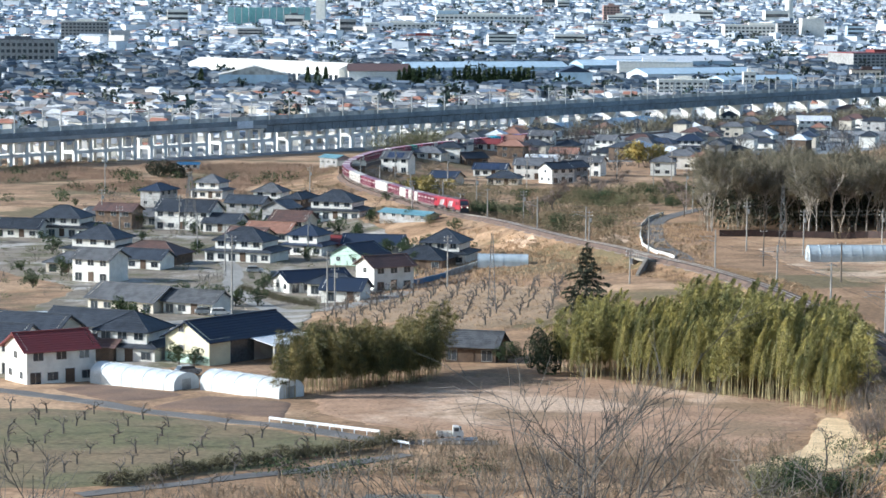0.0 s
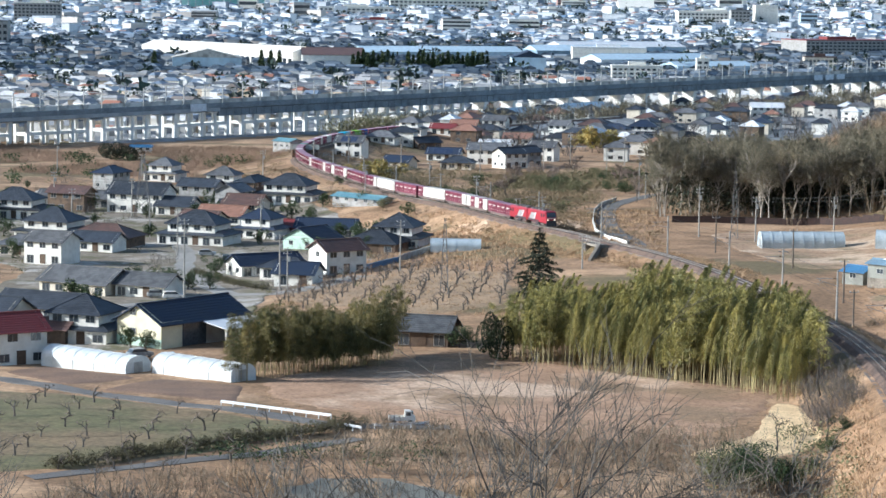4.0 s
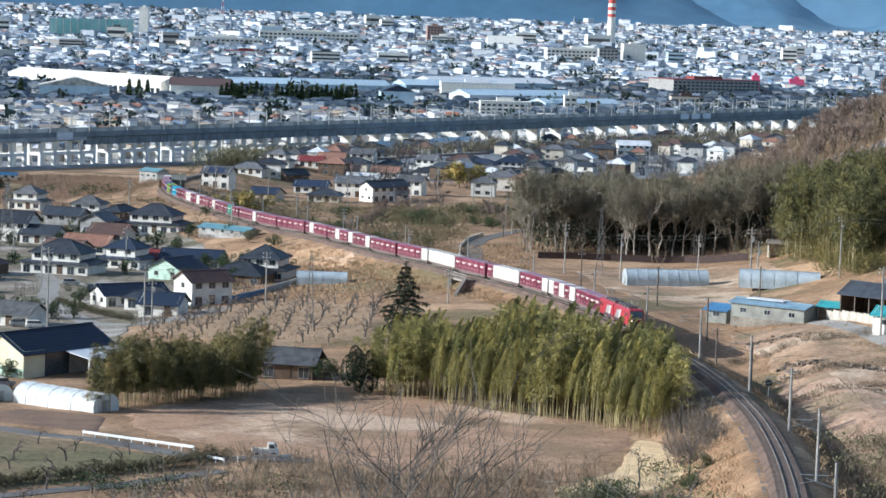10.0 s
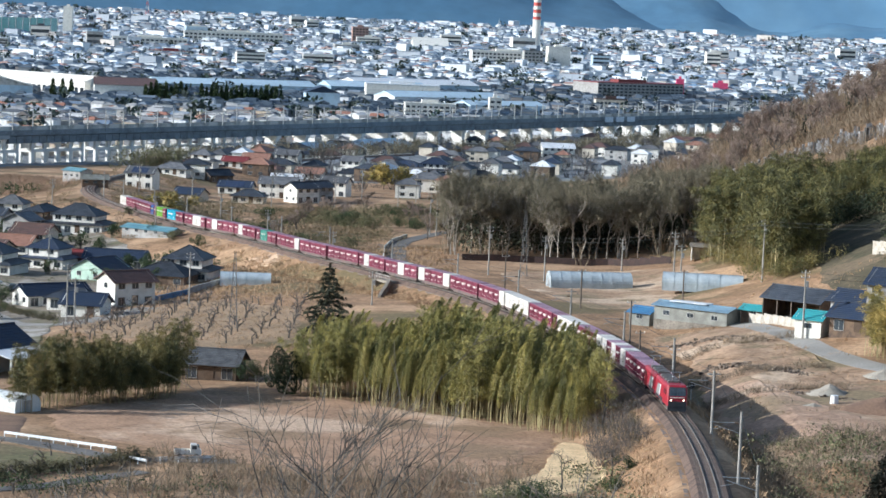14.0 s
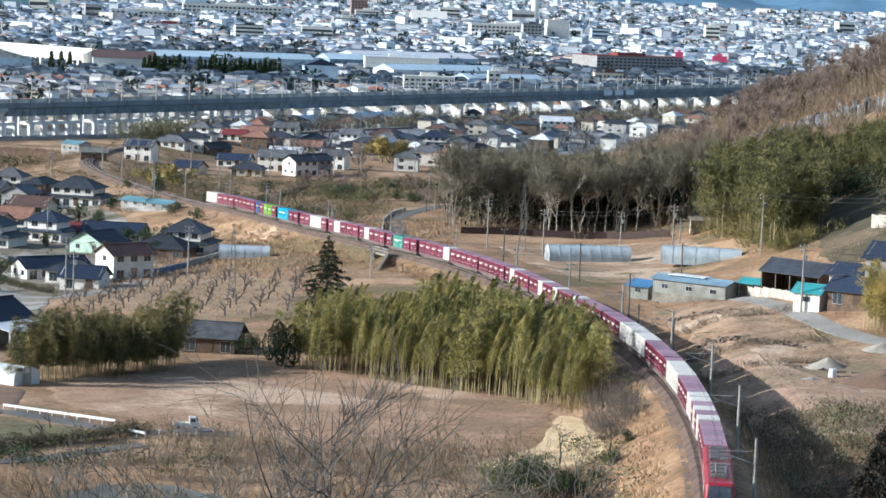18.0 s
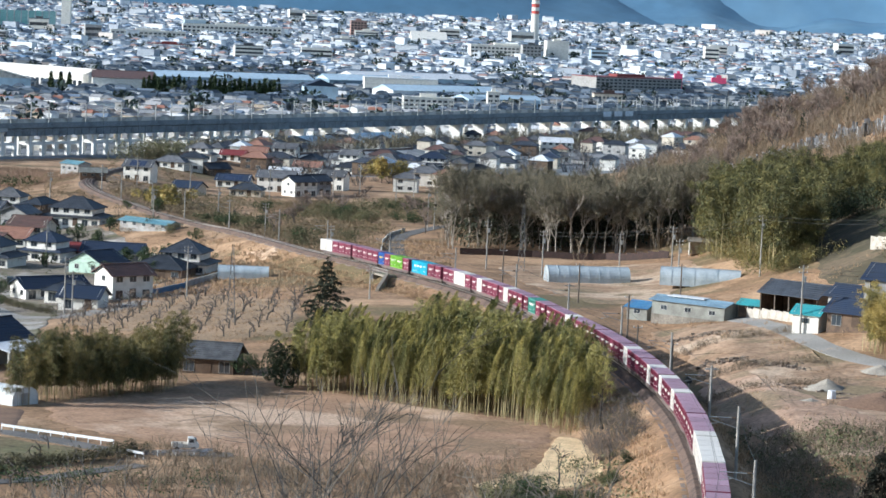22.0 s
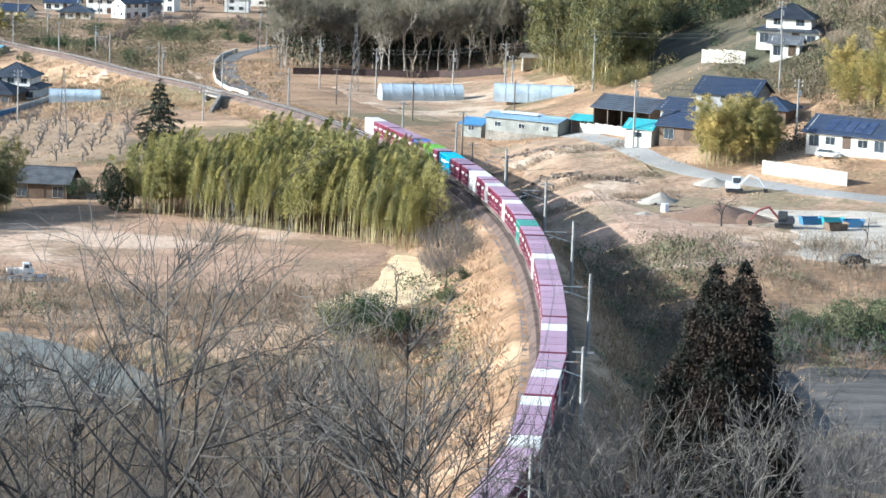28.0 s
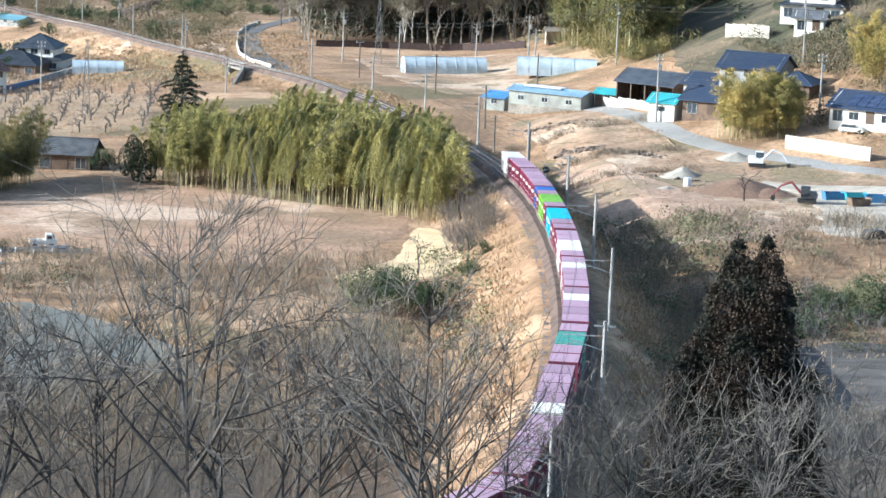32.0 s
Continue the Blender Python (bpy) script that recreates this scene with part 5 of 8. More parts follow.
tagged(part("tile_course", roof_courses(17, 9, 4.2, 2.4, 0.7, True), TILE_BLUE, barn), kind="stuff")
lt = Mesh()
lt.v += [(-1.0, -10.0, 3.0), (9.2, -10.0, 3.0), (9.2, -4.4, 3.9), (-1.0, -4.4, 3.9), (-1.0, -10.0, 2.86), (9.2, -10.0, 2.86), (9.2, -4.4, 3.76), (-1.0, -4.4, 3.76)]
lt.f += [(0, 1, 2, 3), (7, 6, 5, 4), (0, 4, 5, 1), (1, 5, 6, 2), (2, 6, 7, 3), (3, 7, 4, 0)]
lt.m += [0] * 6
part("lean_to_roof", lt, ROOF_WHITE, barn, "white corrugated lean-to roof")
for x in (-0.8, 4.0, 9.0):
    part("post", Mesh().box(x - 0.16, -9.9, -1.2, x + 0.16, -9.6, 2.95), CONCRETE, barn)
part("side_screen", Mesh().box(4.2, -9.8, -1.2, 9.0, -9.72, 2.4), GREY_WALL, barn)
for z in (2.0, 4.9):
    add_window(barn, -8.68, 1.2, z, 1.0, 0.9, -90)

poly_house(-78.5, 381.5, -34.5, 18.0, 5.2, 2.9, "long white plastic film greenhouse")
poly_house(-60.8, 373.3, -35, 16.0, 5.2, 2.9, "white plastic film greenhouse beside a plot")
poly_house(-38.2, 593, 2, 11.5, 5.0, 2.8, "pale film greenhouse by the orchard", FILM_CLEAR)
poly_house(39.5, 578, 8, 18.5, 6.0, 3.6, "wide translucent greenhouse on the paddock", FILM_CLEAR)
poly_house(62, 552, -8, 17.0, 6.0, 3.4, "long low translucent greenhouse", FILM_CLEAR)
poly_house(-120, 480, 30, 8, 4.0, 2.4, "small white plastic film hut")
poly_house(-126, 470, 60, 5, 3.5, 2.2, "small white plastic film hut")

workshop = shed(53.6, 484.5, -36, 15.6, 5.0, 3.7, WORK_WALL, ROOF_PALE_BLUE, "grey-green workshop with a bright blue roof", 0.55, base_mat=OLD_CONCRETE)
shed(45.0, 494.5, -36, 4.5, 5, 2.6, WORK_WALL, ROOF_BLUE, "small green annexe with blue roof", 0.8, windows=1)
part("white_roof_section", Mesh().box(-4, -1.2, 0, 4, 1.6, 0.14), ROOF_WHITE, workshop, m=pose(-1.5, 0.2, 4.3, 0, 0, 0))
shed(71.6, 473.0, -42, 12.5, 7.5, 3.6, BROWN_WALL, TILE_DARK, "open-fronted farm building with a dark roof", 1.9, open_front=True)
hut = shed(69.6, 446.3, -30, 4.8, 5.0, 3.4, WHITE, ROOF_TEAL, "white hut with a turquoise roof", 1.1, windows=1)
part("door_side", Mesh().box(2.31, -2.3, -0.8, 2.36, 2.3, 3.3), ROOF_TEAL, hut, "turquoise painted side")
shed(64.5, 481, -30, 5, 4, 2.3, BROWN_WALL, ROOF_TEAL, "low lean-to with a turquoise roof", 0.6, windows=1)
shed(70.6, 616, -4, 9, 4, 2.6, WHITE, OLD_CONCRETE, "pale open shed at the wood's edge", 0.5, open_front=True)
shed(-124, 950, -38, 9, 6, 4.2, GREY_WALL, ROOF_PALE_TEAL, "grey-green trackside hut beside the line", 0.8, windows=3)
shed(-71.5, 707.5, -38, 18, 5, 2.3, GREY_WALL, ROOF_PALE_TEAL, "long low pale blue shed beside the line", 0.7, windows=5)
shed(-112, 905, 10, 9, 6, 3.0, BROWN_WALL, WORK_WALL, "weathered hut beside the far curve", 1.3)
shed(-185, 985, 5, 8, 4, 2.5, WHITE, ROOF_BLUE, "small white and blue hut on the field", 0.6)


def garden_wall(pts, h, label, mat=None, name="garden_wall"):
    w = thing(name, Matrix.Identity(4), label, "wall")
    for (ax, ay), (bx, by) in zip(pts[:-1], pts[1:]):
        n = max(1, int(math.dist((ax, ay), (bx, by)) / 3))
        for i in range(n):
            x0, y0 = ax + (bx - ax) * i / n, ay + (by - ay) * i / n
            x1, y1 = ax + (bx - ax) * (i + 1) / n, ay + (by - ay) * (i + 1) / n
            z = max(ground(x0, y0), ground(x1, y1))
            ln = math.dist((x0, y0), (x1, y1))
            part("wall_panel", Mesh().box(0, -0.1, -1.0, ln - 0.02, 0.1, h).box(-0.02, -0.14, h, ln, 0.14, h + 0.08), mat or CONCRETE, w, m=pose(x0, y0, z, 0, 0, math.degrees(math.atan2(y1 - y0, x1 - x0))))
    return w


garden_wall([(84.2, 413.5), (95.0, 399.5)], 2.1, "long pale concrete garden wall", WALL_STAINED)
garden_wall([(93.0, 524), (98.3, 505)], 2.4, "pale retaining wall on the hillside", WALL_STAINED)
garden_wall([(61.5, 484), (66, 470), (69, 458)], 1.5, "white plaster garden wall", WALL_STAINED)
garden_wall([(-66, 552), (-56, 560), (-50, 575)], 1.1, "blue sheet fence beside the road", ROOF_BLUE, "sheet_fence")
garden_wall([(-50, 575), (-44, 596)], 1.3, "grey block fence by a garden", GREY_WALL, "block_fence")
garden_wall([(12, 640), (30, 641), (48, 637), (62, 622)], 1.5, "dark rusty sheet fence along the wood", FENCE_RUST, "sheet_fence")
# the small bridge and wing wall where a road passes under the line
br = thing("rail_underpass", pose(-2.1, 560.8, 17.55, 0, 0, -66), "small concrete railway underpass with pale railings", "bridge")
# local x runs along the line away from the curve, local y to its outer side
for x in (-3.4, 2.8):
    part("abutment", Mesh().box(x, -5.2, -5.0, x + 0.6, -2.7, -0.2), OLD_CONCRETE, br)
part("deck_edge", Mesh().box(-3.6, -5.0, -0.75, 3.6, -2.6, -0.3), OLD_CONCRETE, br)
wing = Mesh()
for p in (Vector((3.2, -4.6, -0.1)), Vector((16.5, -12.5, -1.9))):
    wing.v += [tuple(p + Vector((dx, dx, dz))) for dx, dz in ((-0.25, 0.25), (0.25, 0.25), (0.25, -2.4), (-0.25, -2.4))]
wing.f += [(3, 2, 1, 0), (4, 5, 6, 7), (0, 1, 5, 4), (1, 2, 6, 5), (2, 3, 7, 6), (3, 0, 4, 7)]
wing.m += [0] * 6
part("wing_wall", wing, OLD_CONCRETE, br, "stained sloping wing wall")
for i in range(8):
    part("railing_post", Mesh().box(-4.1 + 1.15 * i, -4.9, -0.4, -4.0 + 1.15 * i, -4.8, 0.85), POLE, br)
for z in (0.25, 0.78):
    part("handrail", Mesh().box(-4.2, -4.92, z, 4.2, -4.8, z + 0.09), POLE, br, "pale railing")

# ---- plants ----
RNG = np.random.default_rng(5)


def raw(name, v, f, mats, mi=None, smooth=False):
    me = bpy.data.meshes.new(name)
    me.from_pydata(np.asarray(v).tolist(), [], np.asarray(f).tolist() if isinstance(f, np.ndarray) else f)
    for m in mats:
        me.materials.append(m)
    if mi is not None:
        me.polygons.foreach_set("material_index", np.asarray(mi, dtype=np.int32))
    me.update()
    return me


def blades(centres, axes, length, width, rng, droop=0.0):
    """One bent leaf of four corners for each centre, along its axis."""
    n = len(centres)
    a = axes / np.linalg.norm(axes, axis=1)[:, None]
    ref = rng.normal(size=(n, 3))
    b = np.cross(a, ref)
    b /= np.linalg.norm(b, axis=1)[:, None]
    ln = length * rng.uniform(0.6, 1.3, (n, 1))
    wd = width * rng.uniform(0.6, 1.3, (n, 1))
    p0 = centres - a * ln * 0.5
    p1 = centres + b * wd * 0.5
    p2 = centres + a * ln * 0.5 - np.array([0, 0, 1.0]) * ln * droop
    p3 = centres - b * wd * 0.5
    v = np.stack([p0, p1, p2, p3], 1).reshape(-1, 3)
    f = np.arange(4 * n).reshape(-1, 4)
    return v, f


def merge(name, bits, mats):
    """Bits are (verts, faces, material index); quads only."""
    vs, fs, ms, k = [], [], [], 0
    for v, f, mi in bits:
        vs.append(v)
        fs.append(np.asarray(f) + k)
        ms.append(np.full(len(f), mi))
        k += len(v)
    return raw(name, np.concatenate(vs), np.concatenate(fs), mats, np.concatenate(ms))


def limb(p, q, r0, r1, n=4):
    """A tapered stick as quads."""
    p, q = np.asarray(p, float), np.asarray(q, float)
    w = q - p
    a = np.cross(w, (0.31, 0.57, 0.76))
    a /= max(np.linalg.norm(a), 1e-9)
    b = np.cross(w, a)
    b /= max(np.linalg.norm(b), 1e-9)
    t = np.arange(n) * 2 * math.pi / n
    ring = np.cos(t)[:, None] * a + np.sin(t)[:, None] * b
    v = np.concatenate([p + ring * r0, q + ring * r1])
    i = np.arange(n)
    j = (i + 1) % n
    return v, np.stack([i, j, n + j, n + i], 1)


def bamboo_clump(seed, height=14.0, count=12, spread=2.6, tufted=False):
    """Bare culms below; above, each culm is one slender feathery plume that arches over to one side, or a looser head of hanging tufts."""
    rng = np.random.default_rng(seed)
    stems, leaves = [], []
    knots = np.linspace(0, 1, 8)
    for _ in range(count):
        x, y = rng.uniform(-spread, spread, 2)
        h = height * rng.uniform(0.7, 1.1)
        lean = rng.normal(0, 1.5, 2) if tufted else rng.normal(0, 0.6, 2) + np.array([2.3, -0.5])
        pts = np.array([[x + lean[0] * u ** 2.6, y + lean[1] * u ** 2.6, h * (u - 0.5 * max(0, u - 0.74) ** 1.3)] for u in knots])
        for i in range(7):
            stems.append((*limb(pts[i], pts[i + 1], 0.06 * (1 - i / 8), 0.06 * (1 - (i + 1) / 8), 3), 0))
        if tufted:
            tufts = 34
            u = rng.uniform(0.3, 1.0, tufts)
            core = np.stack([np.interp(u, knots, pts[:, a]) for a in range(3)], 1)
            side = rng.normal(size=(tufts, 3))
            side /= np.linalg.norm(side, axis=1)[:, None]
            core += side * (0.25 + 1.5 * np.sin(np.clip((1.08 - u) * 1.7, 0, 1) * math.pi * 0.5) * rng.uniform(0.3, 1, tufts))[:, None] * np.array([1, 1, 0.4])
            pick = rng.integers(tufts, size=900)
            c = core[pick] + rng.normal(0, 1, (900, 3)) * np.array([0.34, 0.34, 0.22])
            axis = side[pick] + np.array([0, 0, -0.25]) + rng.normal(0, 0.55, (900, 3))
            leaves.append((*blades(c, axis, 0.42, 0.11, rng, 0.2), 0))
            continue
        n = 900
        first = rng.uniform(0.2, 0.36)
        u = first + (1 - first) * rng.uniform(0, 1, n) ** 0.9
        c = np.stack([np.interp(u, knots, pts[:, a]) for a in range(3)], 1)
        along = np.stack([np.interp(np.minimum(u + 0.06, 1), knots, pts[:, a]) for a in range(3)], 1) - np.stack([np.interp(u - 0.06, knots, pts[:, a]) for a in range(3)], 1)
        along /= np.linalg.norm(along, axis=1)[:, None]
        ang = rng.uniform(0, 2 * math.pi, n)
        wide = np.sin(np.clip((1.04 - u) * 1.5, 0, 1) * math.pi * 0.5) * np.clip((u - first) * 6, 0.25, 1)
        reach = (0.10 + 0.66 * wide) * np.sqrt(rng.uniform(0.02, 1, n))
        out = np.stack([np.cos(ang), np.sin(ang), np.zeros(n)], 1)
        c = c + out * reach[:, None] + np.stack([0.3 * reach, 0 * reach, -0.35 * reach], 1)
        axis = along * 0.7 + out * 0.7 + np.array([0.2, 0, -0.15]) + rng.normal(0, 0.36, (n, 3))
        leaves.append((*blades(c, axis, 0.45, 0.088, rng, 0.2), 0))
    return merge("culm_clump", stems, [CULM]), [merge("foliage", leaves, [m]) for m in (LEAF_PLUME, LEAF_BAMBOO, LEAF_YELLOW, LEAF_HILL)]


CLUMPS = [bamboo_clump(100 + i, h) for i, h in enumerate((14.0, 13.0, 14.8, 12.0, 13.5))]
TUFTED = [bamboo_clump(110 + i, h, 11, 2.4, True) for i, h in enumerate((14.0, 13.0, 14.8, 12.0, 13.5))]


def bamboo(x, y, kind, scale=1.0, turn=0.0, group="bamboo grove", leaf=None, label="dense clump of tall green bamboo", heads=CLUMPS):
    b = thing("bamboo_clump", at(x, y, turn) @ Matrix.Diagonal((scale, scale, scale, 1)), label, "bamboo", group)
    culms, foliage = heads[kind % len(heads)]
    tagged(part("culm_clump", culms, None, b), kind="stuff")
    tagged(part("foliage", foliage[leaf or 0], None, b), kind="stuff")
    return b


def grove(outline_fn, x0, x1, y0, y1, step, rng, scale, group, leaf=0, heads=CLUMPS, sway=35):
    n = 0
    for x in np.arange(x0, x1, step):
        for y in np.arange(y0, y1, step):
            px, py = x + rng.uniform(-0.8, 0.8), y + rng.uniform(-0.8, 0.8)
            s = outline_fn(px, py)
            if s > 0:
                bamboo(px, py, int(rng.integers(5)), scale * s * rng.uniform(0.8, 1.14), float(rng.uniform(-sway, sway)), group, leaf, heads=heads)
                n += 1
    return n


def bare_tree(seed, height=12.0, levels=4, spread=0.62, trunk=0.2, twig=True, lift=0.3, kids=(3, 5), bole=0.0, thin=0.012):
    """A leafless tree: limbs forking level by level into twigs."""
    rng = np.random.default_rng(seed)
    bits = []

    def grow(p, d, ln, r, lv):
        q = p + d * ln
        mid = p + d * ln * 0.5 + rng.normal(0, 0.05 * ln, 3)
        bits.append((*limb(p, mid, r, r * 0.85, 5 if lv > 2 else 3), 0 if lv > 1 else 1))
        bits.append((*limb(mid, q, r * 0.85, r * 0.66, 5 if lv > 2 else 3), 0 if lv > 1 else 1))
        if lv == 0:
            return
        for k in range(int(rng.integers(*kids)) + (1 if lv == 1 else 0)):
            u = rng.uniform(0.4, 1.0)
            s = p + (q - p) * u if k else q
            side = rng.normal(size=3)
            side -= d * (side @ d)
            side /= np.linalg.norm(side)
            nd = d * rng.uniform(0.55, 0.95) + side * spread * rng.uniform(0.6, 1.3) + np.array([0, 0, lift])
            nd /= np.linalg.norm(nd)
            grow(s, nd, ln * rng.uniform(0.5, 0.78), max(r * 0.6, thin), lv - 1)

    grow(np.zeros(3), np.array([rng.normal(0, 0.05), rng.normal(0, 0.05), 1.0]), height * 0.34, trunk, levels)
    if bole:
        up = bole * height
        bits = [(v + np.array([0, 0, up]), f, k) for v, f, k in bits] + [(*limb((0, 0, 0), (0, 0, up), trunk * 1.25, trunk, 6), 0)]
    top = max(float(v[:, 2].max()) for v, f, k in bits)
    return [(v * np.array([height / top, height / top, height / top]) - np.array([0, 0, 0.4]), f, k) for v, f, k in bits]


def tree_mesh(seed, mats, **kw):
    return merge("bare_crown", bare_tree(seed, **kw), mats)


def split_tree(seed, mats, **kw):
    """Trunk and limbs, and the twigs, as two meshes."""
    bits = bare_tree(seed, **kw)
    big = [b for b in bits if b[2] == 0]
    fine = [b for b in bits if b[2] == 1]
    return merge("trunk", big, mats[:1]), merge("crown", [(v, f, 0) for v, f, _ in fine], mats[1:])


def put_tree(name, meshes, x, y, turn, scale, label, group, lift=0.0):
    t = thing(name, at(x, y, turn, lift) @ Matrix.Diagonal((scale, scale, scale, 1)), label, "tree", group)
    part("trunk", meshes[0], None, t)
    tagged(part("crown", meshes[1], None, t), kind="stuff")
    return t


def conifer_mesh(seed, height, radius, mats, count=1500, blade=0.8, tier=0.3, swell=0.28, taper=0.66):
    rng = np.random.default_rng(seed)
    trunk = merge("trunk", [(*limb((0, 0, -0.8), (0, 0, height), 0.28, 0.03, 6), 0)], [BARK])
    u = 1 - 0.93 * rng.uniform(0, 1, count) ** 0.62
    whorl = np.round(u * 15) / 15
    u = u * (1 - tier) + whorl * tier
    ang = rng.uniform(0, 2 * math.pi, count)
    lump = 1.1 - swell + swell * np.sin(ang * 2 + whorl * 17) * np.cos(whorl * 41 + ang)
    rad = radius * (1 - u) ** taper * lump * np.sqrt(rng.uniform(0.3, 1, count))
    z = height * u - 0.22 * rad
    c = np.stack([rad * np.cos(ang), rad * np.sin(ang), z], 1)
    ax = np.stack([np.cos(ang), np.sin(ang), rng.normal(-0.25, 0.3, count)], 1) + rng.normal(0, 0.25, (count, 3))
    bits = [(*blades(c, ax, blade * 1.5, blade * 0.55, rng, 0.2), 0), (*blades(c + rng.normal(0, 0.25, c.shape), rng.normal(size=c.shape), blade, blade * 0.5, rng, 0.2), 0)]
    return trunk, merge("crown", bits, mats)


def leafy_mesh(seed, w, h, mats, count=900, blade=0.5, base=0.15):
    """A rounded evergreen: lumps of leaves round several centres on forking limbs."""
    rng = np.random.default_rng(seed)
    lumps = rng.normal(size=(11, 3)) * np.array([w * 0.28, w * 0.28, h * 0.2]) + np.array([0, 0, h * 0.55])
    lumps[:, 2] = np.clip(lumps[:, 2], h * base, h * 0.85)
    stems = [(*limb((0, 0, -0.6), (0, 0, h * 0.35), 0.16, 0.1, 5), 0)] + [(*limb((0, 0, h * 0.2), c, 0.08, 0.02, 4), 0) for c in lumps]
    k = rng.integers(len(lumps), size=count)
    d = rng.normal(size=(count, 3))
    d /= np.linalg.norm(d, axis=1)[:, None]
    c = lumps[k] + d * (w * 0.26) * (rng.uniform(0.25, 1, (count, 1)) ** 0.5) * np.array([1, 1, 0.8])
    c[:, 2] = np.maximum(c[:, 2], 0.1)
    return merge("trunk", stems, [BARK]), merge("foliage", [(*blades(c, d + rng.normal(0, 0.5, d.shape), blade, blade * 0.55, rng, 0.15), 0)], mats)


def shrub(name, meshes, x, y, scale, label, group, turn=0.0, squash=1.0):
    t = thing(name, at(x, y, turn) @ Matrix.Diagonal((scale, scale, scale * squash, 1)), label, "shrub", group)
    part("trunk", meshes[0], None, t)
    tagged(part("foliage", meshes[1], None, t), kind="stuff")
    return t


def twig_bits(rng, count, height, radius):
    """A handful of leafless rods fanning out of the ground, each a thin sliver."""
    a = rng.uniform(0, 2 * math.pi, count)
    r = radius * np.sqrt(rng.uniform(0, 1, count))
    base = np.stack([r * np.cos(a) * 0.6, r * np.sin(a) * 0.6, np.full(count, -0.2)], 1)
    h = height * rng.uniform(0.5, 1.1, count)
    tip = base + np.stack([r * np.cos(a) * 0.7 + rng.normal(0, 0.25, count), r * np.sin(a) * 0.7 + rng.normal(0, 0.25, count), h], 1)
    mid = (base + tip) / 2 + rng.normal(0, 0.08, (count, 3)) * height
    return base, mid, tip


def scatter(name, label, category, material, places, make, variants=5, seed=3, lift=0.0, parts_kind="stuff"):
    """Many small plants joined into one object: copies of a few forms, turned and sized."""
    rng = np.random.default_rng(seed)
    forms = [make(np.random.default_rng(seed * 31 + i)) for i in range(variants)]
    vs, fs, k = [], [], 0
    xy = np.array([p[:2] for p in places])
    z = bank(xy[:, 0], xy[:, 1], land(xy[:, 0], xy[:, 1])) + lift
    for (x, y, s), zz in zip(places, z):
        v, f = forms[int(rng.integers(variants))]
        t = rng.uniform(0, 2 * math.pi)
        c, sn = math.cos(t), math.sin(t)
        m = np.array([[c, -sn, 0], [sn, c, 0], [0, 0, 1]])
        vs.append(v @ m.T * s + np.array([x, y, zz]))
        fs.append(f + k)
        k += len(v)
    me = raw(name, np.concatenate(vs), np.concatenate(fs), [material])
    return tagged(new(name, me), label, category, kind=parts_kind)


def twig_form(rods, height, radius, width=0.03, forks=3):
    def make(rng):
        base, mid, tip = twig_bits(rng, rods, height, radius)
        segs = [(base, mid, width), (mid, tip, width * 0.7)]
        for _ in range(forks):
            s = mid + (tip - mid) * rng.uniform(0.1, 0.9, (rods, 1))
            e = s + (tip - mid) * rng.uniform(0.3, 0.7, (rods, 1)) + rng.normal(0, 0.16 * height, (rods, 3)) * np.array([1, 1, 0.5])
            segs.append((s, e, width * 0.55))
        vs, fs, k = [], [], 0
        for p, q, w in segs:
            sd = np.cross(q - p, rng.normal(size=p.shape))
            sd /= np.linalg.norm(sd, axis=1)[:, None]
            v = np.stack([p - sd * w, p + sd * w, q + sd * w * 0.5, q - sd * w * 0.5], 1).reshape(-1, 3)
            vs.append(v)
            fs.append(np.arange(len(v)).reshape(-1, 4) + k)
            k += len(v)
        return np.concatenate(vs), np.concatenate(fs)
    return make


def tuft_form(blade_count, height, radius, width=0.06):
    def make(rng):
        a = rng.uniform(0, 2 * math.pi, blade_count)
        r = radius * np.sqrt(rng.uniform(0, 1, blade_count))
        p = np.stack([r * np.cos(a), r * np.sin(a), np.full(blade_count, -0.1)], 1)
        q = p + np.stack([rng.normal(0, 0.35, blade_count) * height, rng.normal(0, 0.35, blade_count) * height, height * rng.uniform(0.5, 1.1, blade_count)], 1)
        sd = np.cross(q - p, rng.normal(size=p.shape))
        sd /= np.linalg.norm(sd, axis=1)[:, None]
        v = np.stack([p - sd * width, p + sd * width, q + sd * width * 0.3, q - sd * width * 0.3], 1).reshape(-1, 3)
        return v, np.arange(len(v)).reshape(-1, 4)
    return make


def leaf_form(count, w, h, blade):
    def make(rng):
        d = rng.normal(size=(count, 3))
        d /= np.linalg.norm(d, axis=1)[:, None]
        lump = rng.normal(size=(5, 3)) * np.array([w * 0.3, w * 0.3, h * 0.12]) + np.array([0, 0, h * 0.5])
        c = lump[rng.integers(5, size=count)] + d * np.array([w * 0.3, w * 0.3, h * 0.33])
        c[:, 2] = np.maximum(c[:, 2], 0.05)
        return blades(c, d + rng.normal(0, 0.6, d.shape), blade, blade * 0.55, rng, 0.15)
    return make


def spots(rng, n, x0, x1, y0, y1, s0, s1, keep=None):
    out = []
    while len(out) < n:
        x, y = rng.uniform(x0, x1), rng.uniform(y0, y1)
        if keep is None or keep(x, y):
            out.append((x, y, rng.uniform(s0, s1)))
    return out


